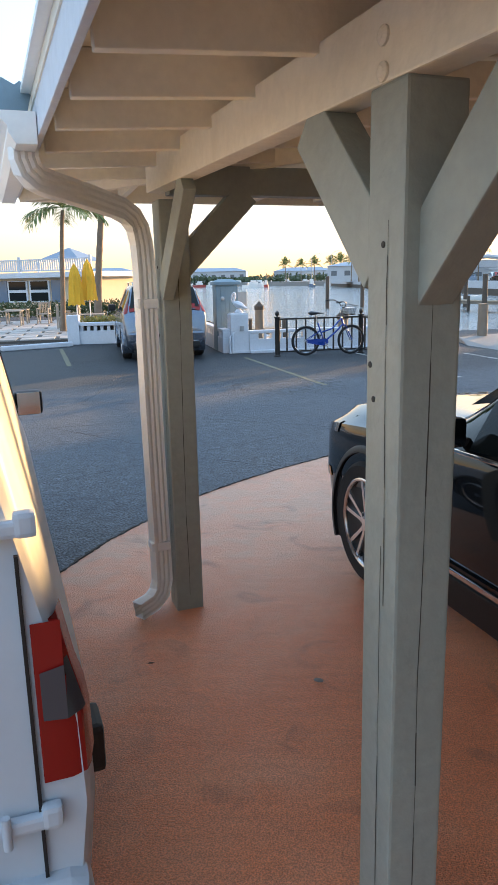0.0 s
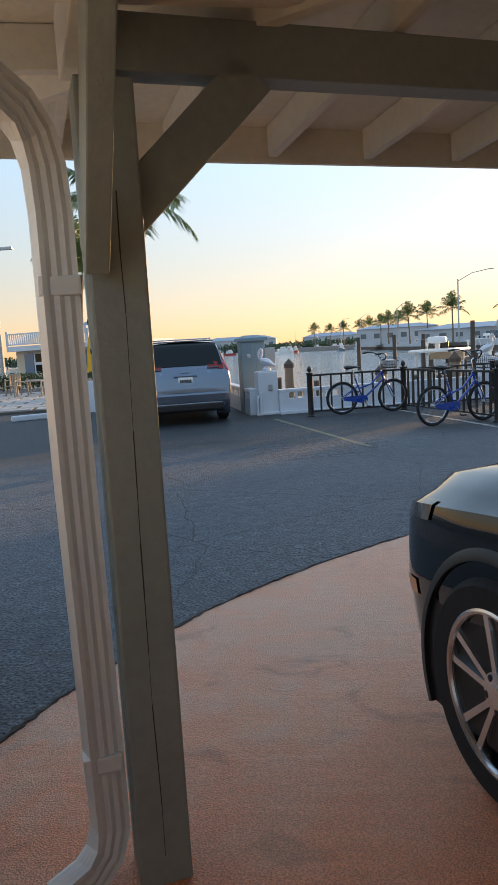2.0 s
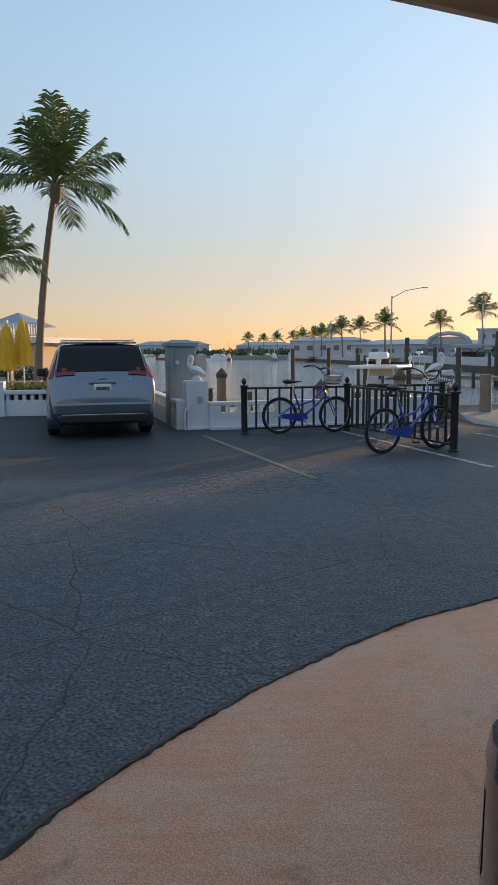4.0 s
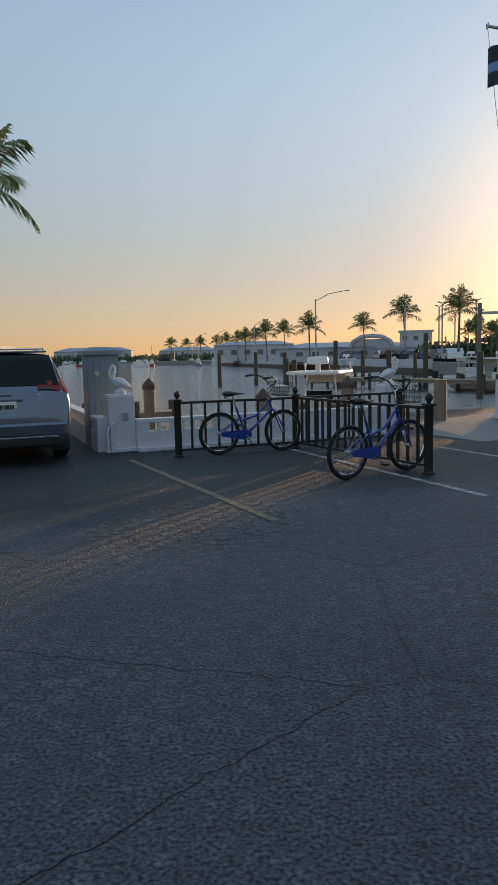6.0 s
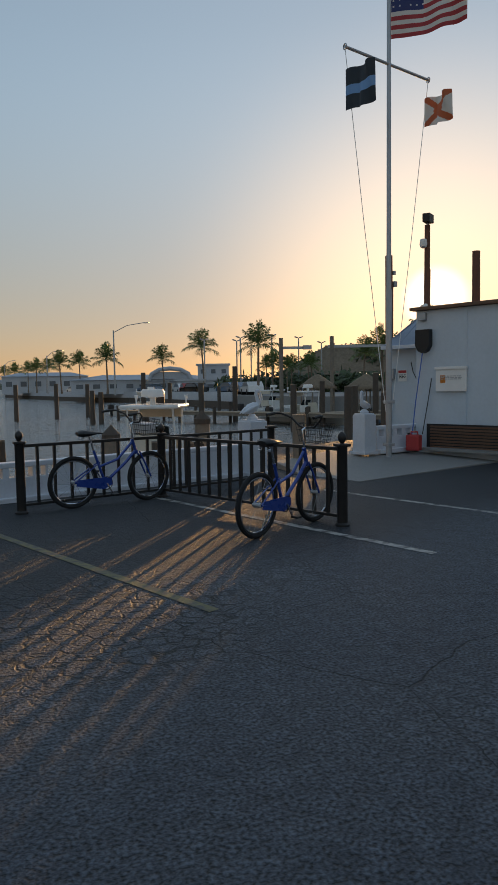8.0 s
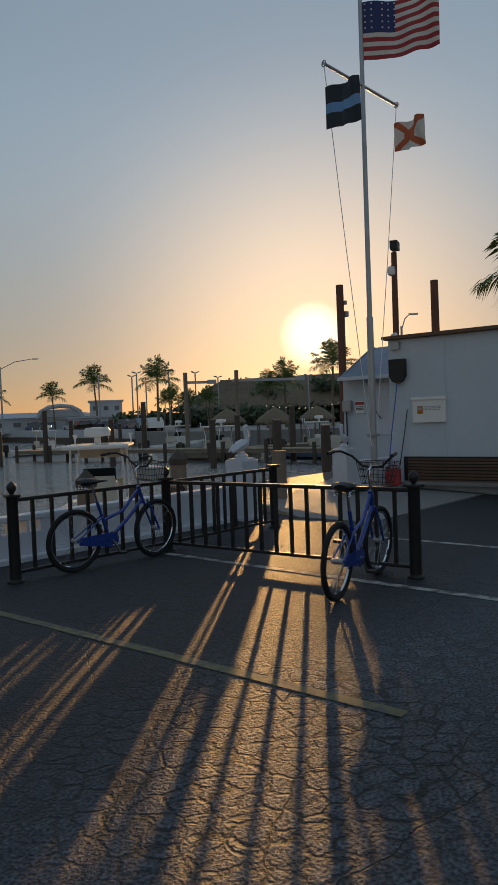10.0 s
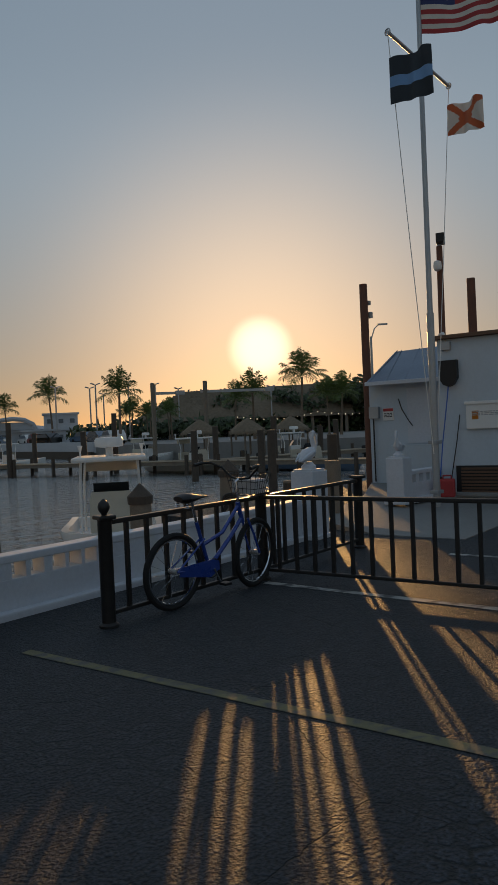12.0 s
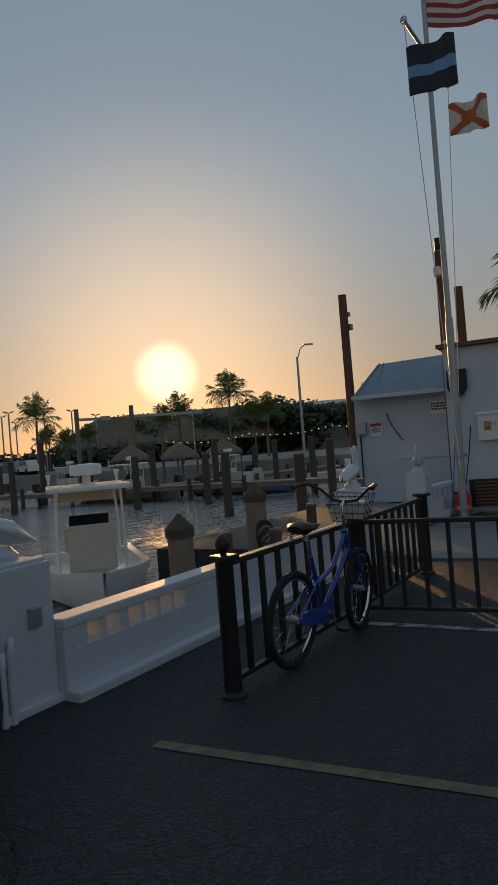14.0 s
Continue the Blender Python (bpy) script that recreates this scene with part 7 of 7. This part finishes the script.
# ---- patio, house, planter, seats ----
PATIO = mat("pale_paver", (0.40, 0.38, 0.36), 0.8, 0, 0.12, 2, 0.004, 50, piece=0.12)
GRAVELBED = mat("dark_paver_joint", (0.10, 0.09, 0.08), 0.95, 0, 0.3, 12, 0.01, 60)
px = Matrix.Translation((-9.5, 21.2, 0)) @ rotz(15.5)
bm = bmesh.new()
bm_box(bm, -1, 6.5, 0.02, 14, 13, 0.10)
patio = solid("patio", bm, GRAVELBED, "paved patio of large pale slabs with dark joints", "pavement", px, kind="structure")
bm = bmesh.new()
bm_box(bm, 0, 0, 0, 1, 1, 0.05, bevel=0.006)
slab_me = mesh_of("paver", bm, PATIO)
for i in range(11):
    for j in range(12):
        ob = new("paver", slab_me)
        ob.location = (-7.3 + 1.22 * i + (0.6 if j % 2 else 0), 0.62 + 1.04 * j, 0.078 + random.uniform(-0.004, 0.004))
        ob.scale = (1.10 + random.uniform(-0.06, 0.04), 0.92 + random.uniform(-0.05, 0.04), 1)
        ob.parent = patio
kerb = thing("wheel_stop", "white painted concrete wheel stop at the patio edge", "kerb", Matrix.Translation((-6.35, 19.65, 0)) @ rotz(38))
box_part("block", kerb, (0, 0, 0.07), (2.1, 0.16, 0.14), WHITE, bevel=0.03)


def planter():
    p = thing("planter_wall", "low white planter with square openings and yellow-green shrubs", "planter", Matrix.Translation((-5.35, 21.0, 0)) @ rotz(8))
    box_part("pier", p, (-0.30, 0, 0.44), (0.36, 0.36, 0.88), WHITE, bevel=0.015)
    box_part("base", p, (0.75, 0, 0.20), (1.75, 0.22, 0.40), WHITE, bevel=0.01)
    box_part("cap", p, (0.75, 0, 0.60), (1.75, 0.26, 0.10), WHITE, bevel=0.015)
    for k in range(9):
        box_part("block", p, (-0.05 + 0.2 * k, 0, 0.475), (0.09, 0.18, 0.17), WHITE, bevel=0.004)
    bm = bmesh.new()
    r = random.Random(2)
    for k in range(9):
        leaf_cloud(bm, (0.0 + 0.2 * k, 0.45, 0.68), (0.2, 0.28, 0.16), 130, 0.045, r)
    part("shrub", bm, YELLOWLEAF, p, "yellow-green low shrub")
    box_part("soil", p, (0.75, 0.45, 0.30), (1.7, 0.6, 0.5), GRAVELBED)


planter()


def closed_umbrella(x, y, h):
    u = thing("patio_umbrella", "closed yellow patio umbrella on a white pole", "umbrella", Matrix.Translation((x, y, 0.1)), "yellow umbrellas")
    bm = bmesh.new()
    bm_tube(bm, [(0, 0, 0), (0, 0, h)], 0.022, 8)
    part("pole", bm, WHITEMETAL, u)
    bm = bmesh.new()
    seg = 24
    rings = []
    for r, z in ((0.24, h - 1.35), (0.21, h - 1.1), (0.19, h - 0.7), (0.16, h - 0.35), (0.10, h - 0.1), (0.015, h + 0.03)):
        rings.append([bm.verts.new((r * (1.0 + (0.28 if k % 3 == 0 else -0.12)) * math.cos(2 * math.pi * k / seg), r * (1.0 + (0.28 if k % 3 == 0 else -0.12)) * math.sin(2 * math.pi * k / seg), z - (0.05 if k % 3 == 0 else 0))) for k in range(seg)])
    for a, b in zip(rings, rings[1:]):
        for k in range(seg):
            bm.faces.new((a[k], a[(k + 1) % seg], b[(k + 1) % seg], b[k]))
    part("canopy", bm, YELLOWCLOTH, u, "folded yellow canopy", smooth=True)
    bm = bmesh.new()
    bm_lathe(bm, [(0.25, 0), (0.25, 0.05), (0.05, 0.09), (0.04, 0.25)], 14)
    part("foot", bm, WHITEMETAL, u)


closed_umbrella(-6.45, 24.2, 2.35)
closed_umbrella(-6.05, 24.45, 2.5)


def patio_chair(m, label="weathered grey teak garden chair"):
    c = thing("garden_chair", label, "chair", m, "patio chairs")
    box_part("seat", c, (0, 0, 0.42), (0.52, 0.48, 0.035), TEAK)
    for x in (-0.24, 0.24):
        box_part("leg", c, (x, -0.21, 0.33), (0.05, 0.05, 0.66), TEAK)
        box_part("leg", c, (x, 0.22, 0.46), (0.05, 0.05, 0.92), TEAK)
        box_part("armrest", c, (x, 0, 0.66), (0.06, 0.5, 0.03), TEAK)
    box_part("top_rail", c, (0, 0.22, 0.90), (0.52, 0.04, 0.07), TEAK)
    for k in range(6):
        box_part("slat", c, (-0.18 + 0.072 * k, 0.22, 0.66), (0.035, 0.02, 0.44), TEAK, bevel=0.003)
    return c


seat1 = patio_chair(Matrix.Translation((-12.3, 31.0, 0.1)) @ rotz(-5))
for x, y, r in ((-9.9, 30.9, 5), (-7.9, 27.3, 100), (-12.6, 27.4, 190), (-6.9, 25.2, -80)):
    copy_thing(seat1, Matrix.Translation((x, y, 0.1)) @ rotz(r))


def garden_table(x, y, w, label):
    t = thing("garden_table", label, "table", Matrix.Translation((x, y, 0.1)) @ rotz(10), "patio tables")
    for k in range(6):
        box_part("slat", t, (0, -0.28 + 0.112 * k, 0.62), (w, 0.10, 0.03), TEAK, bevel=0.004)
    for sx in (-1, 1):
        for sy in (-1, 1):
            box_part("leg", t, (sx * (w / 2 - 0.06), sy * 0.26, 0.31), (0.06, 0.06, 0.62), TEAK)


garden_table(-11.0, 29.6, 1.2, "weathered slatted garden table on the patio")
garden_table(-11.2, 31.2, 1.0, "low slatted garden table before the hedge")
garden_table(-6.2, 25.0, 1.0, "slatted garden table under the umbrellas")


def house():
    h = thing("inn_house", "white single-storey inn with a roof deck balustrade and blue shutters", "house", Matrix.Translation((-14.9, 45.0, 0)) @ rotz(-18.5), "inn")
    box_part("wall", h, (0, 3, 1.15), (7.6, 6, 2.3), HOUSEWALL, bevel=0)
    box_part("deck", h, (0.2, 2.8, 2.35), (8.4, 6.8, 0.32), WHITE)
    for x in (-1.55, 0.15):
        w = box_part("window", h, (x, -0.03, 1.35), (1.55, 0.10, 1.35), WHITE, "white sash window", bevel=0.01)
        for z in (1.72, 1.02):
            box_part("pane", w, (x, -0.09, z), (1.3, 0.03, 0.52), CARGLASS, bevel=0)
    for x in (-2.75, 1.40):
        box_part("shutter", h, (x, -0.03, 1.35), (0.72, 0.06, 1.4), HULLBLUE, "dark blue shutter")
    for z in (2.62, 3.28):
        box_part("deck_rail", h, (0.2, -0.5, z), (8.4, 0.10, 0.08), WHITE)
    bm = bmesh.new()
    bm_box(bm, 0, 0, 0, 0.09, 0.05, 0.62)
    me = mesh_of("baluster", bm, WHITE)
    for k in range(50):
        ob = new("baluster", me)
        ob.location = (-3.9 + 8.2 * k / 49, -0.5, 2.95)
        ob.parent = h
    for x in (-3.95, -0.9, 2.2, 4.35):
        box_part("deck_post", h, (x, -0.5, 3.0), (0.16, 0.16, 0.95), WHITE)
    bm = bmesh.new()
    lo = [bm.verts.new(p) for p in ((-1.7, 2, 3.25), (1.9, 2, 3.25), (1.9, 5, 3.25), (-1.7, 5, 3.25))]
    pk = bm.verts.new((0.1, 3.5, 4.15))
    for i in range(4):
        bm.faces.new((lo[i], lo[(i + 1) % 4], pk))
    bm.faces.new(lo[::-1])
    part("pavilion_roof", bm, ROOFMETAL, h, "grey pointed pavilion roof")
    for x in (-1.5, 1.7):
        box_part("pavilion_post", h, (x, 2.2, 2.9), (0.14, 0.14, 0.9), WHITE)


HOUSEWALL = mat("buff_house_wall", (0.55, 0.46, 0.34), 0.8, 0, 0.08, 1)
house()
bm = bmesh.new()
r = random.Random(5)
for k in range(60):
    s = k / 59
    leaf_cloud(bm, (-15.5 + 9.6 * s, 33.4 + 2.9 * s, 0.6), (0.35, 0.45, 0.42), 90, 0.07, r)
solid("hedge", bm, LEAF, "clipped dark green hedge along the patio", "hedge")
tree(Matrix.Translation((-14.3, 29.5, 0)), 3.1, 1.7, 2600, 31, "yellow-green clipped tree beside the patio", 0.09, YELLOWLEAF)
street_lamp(-14.9, 36.0, 6.6, 0.4, 0, "thin grey lamp pole behind the patio")
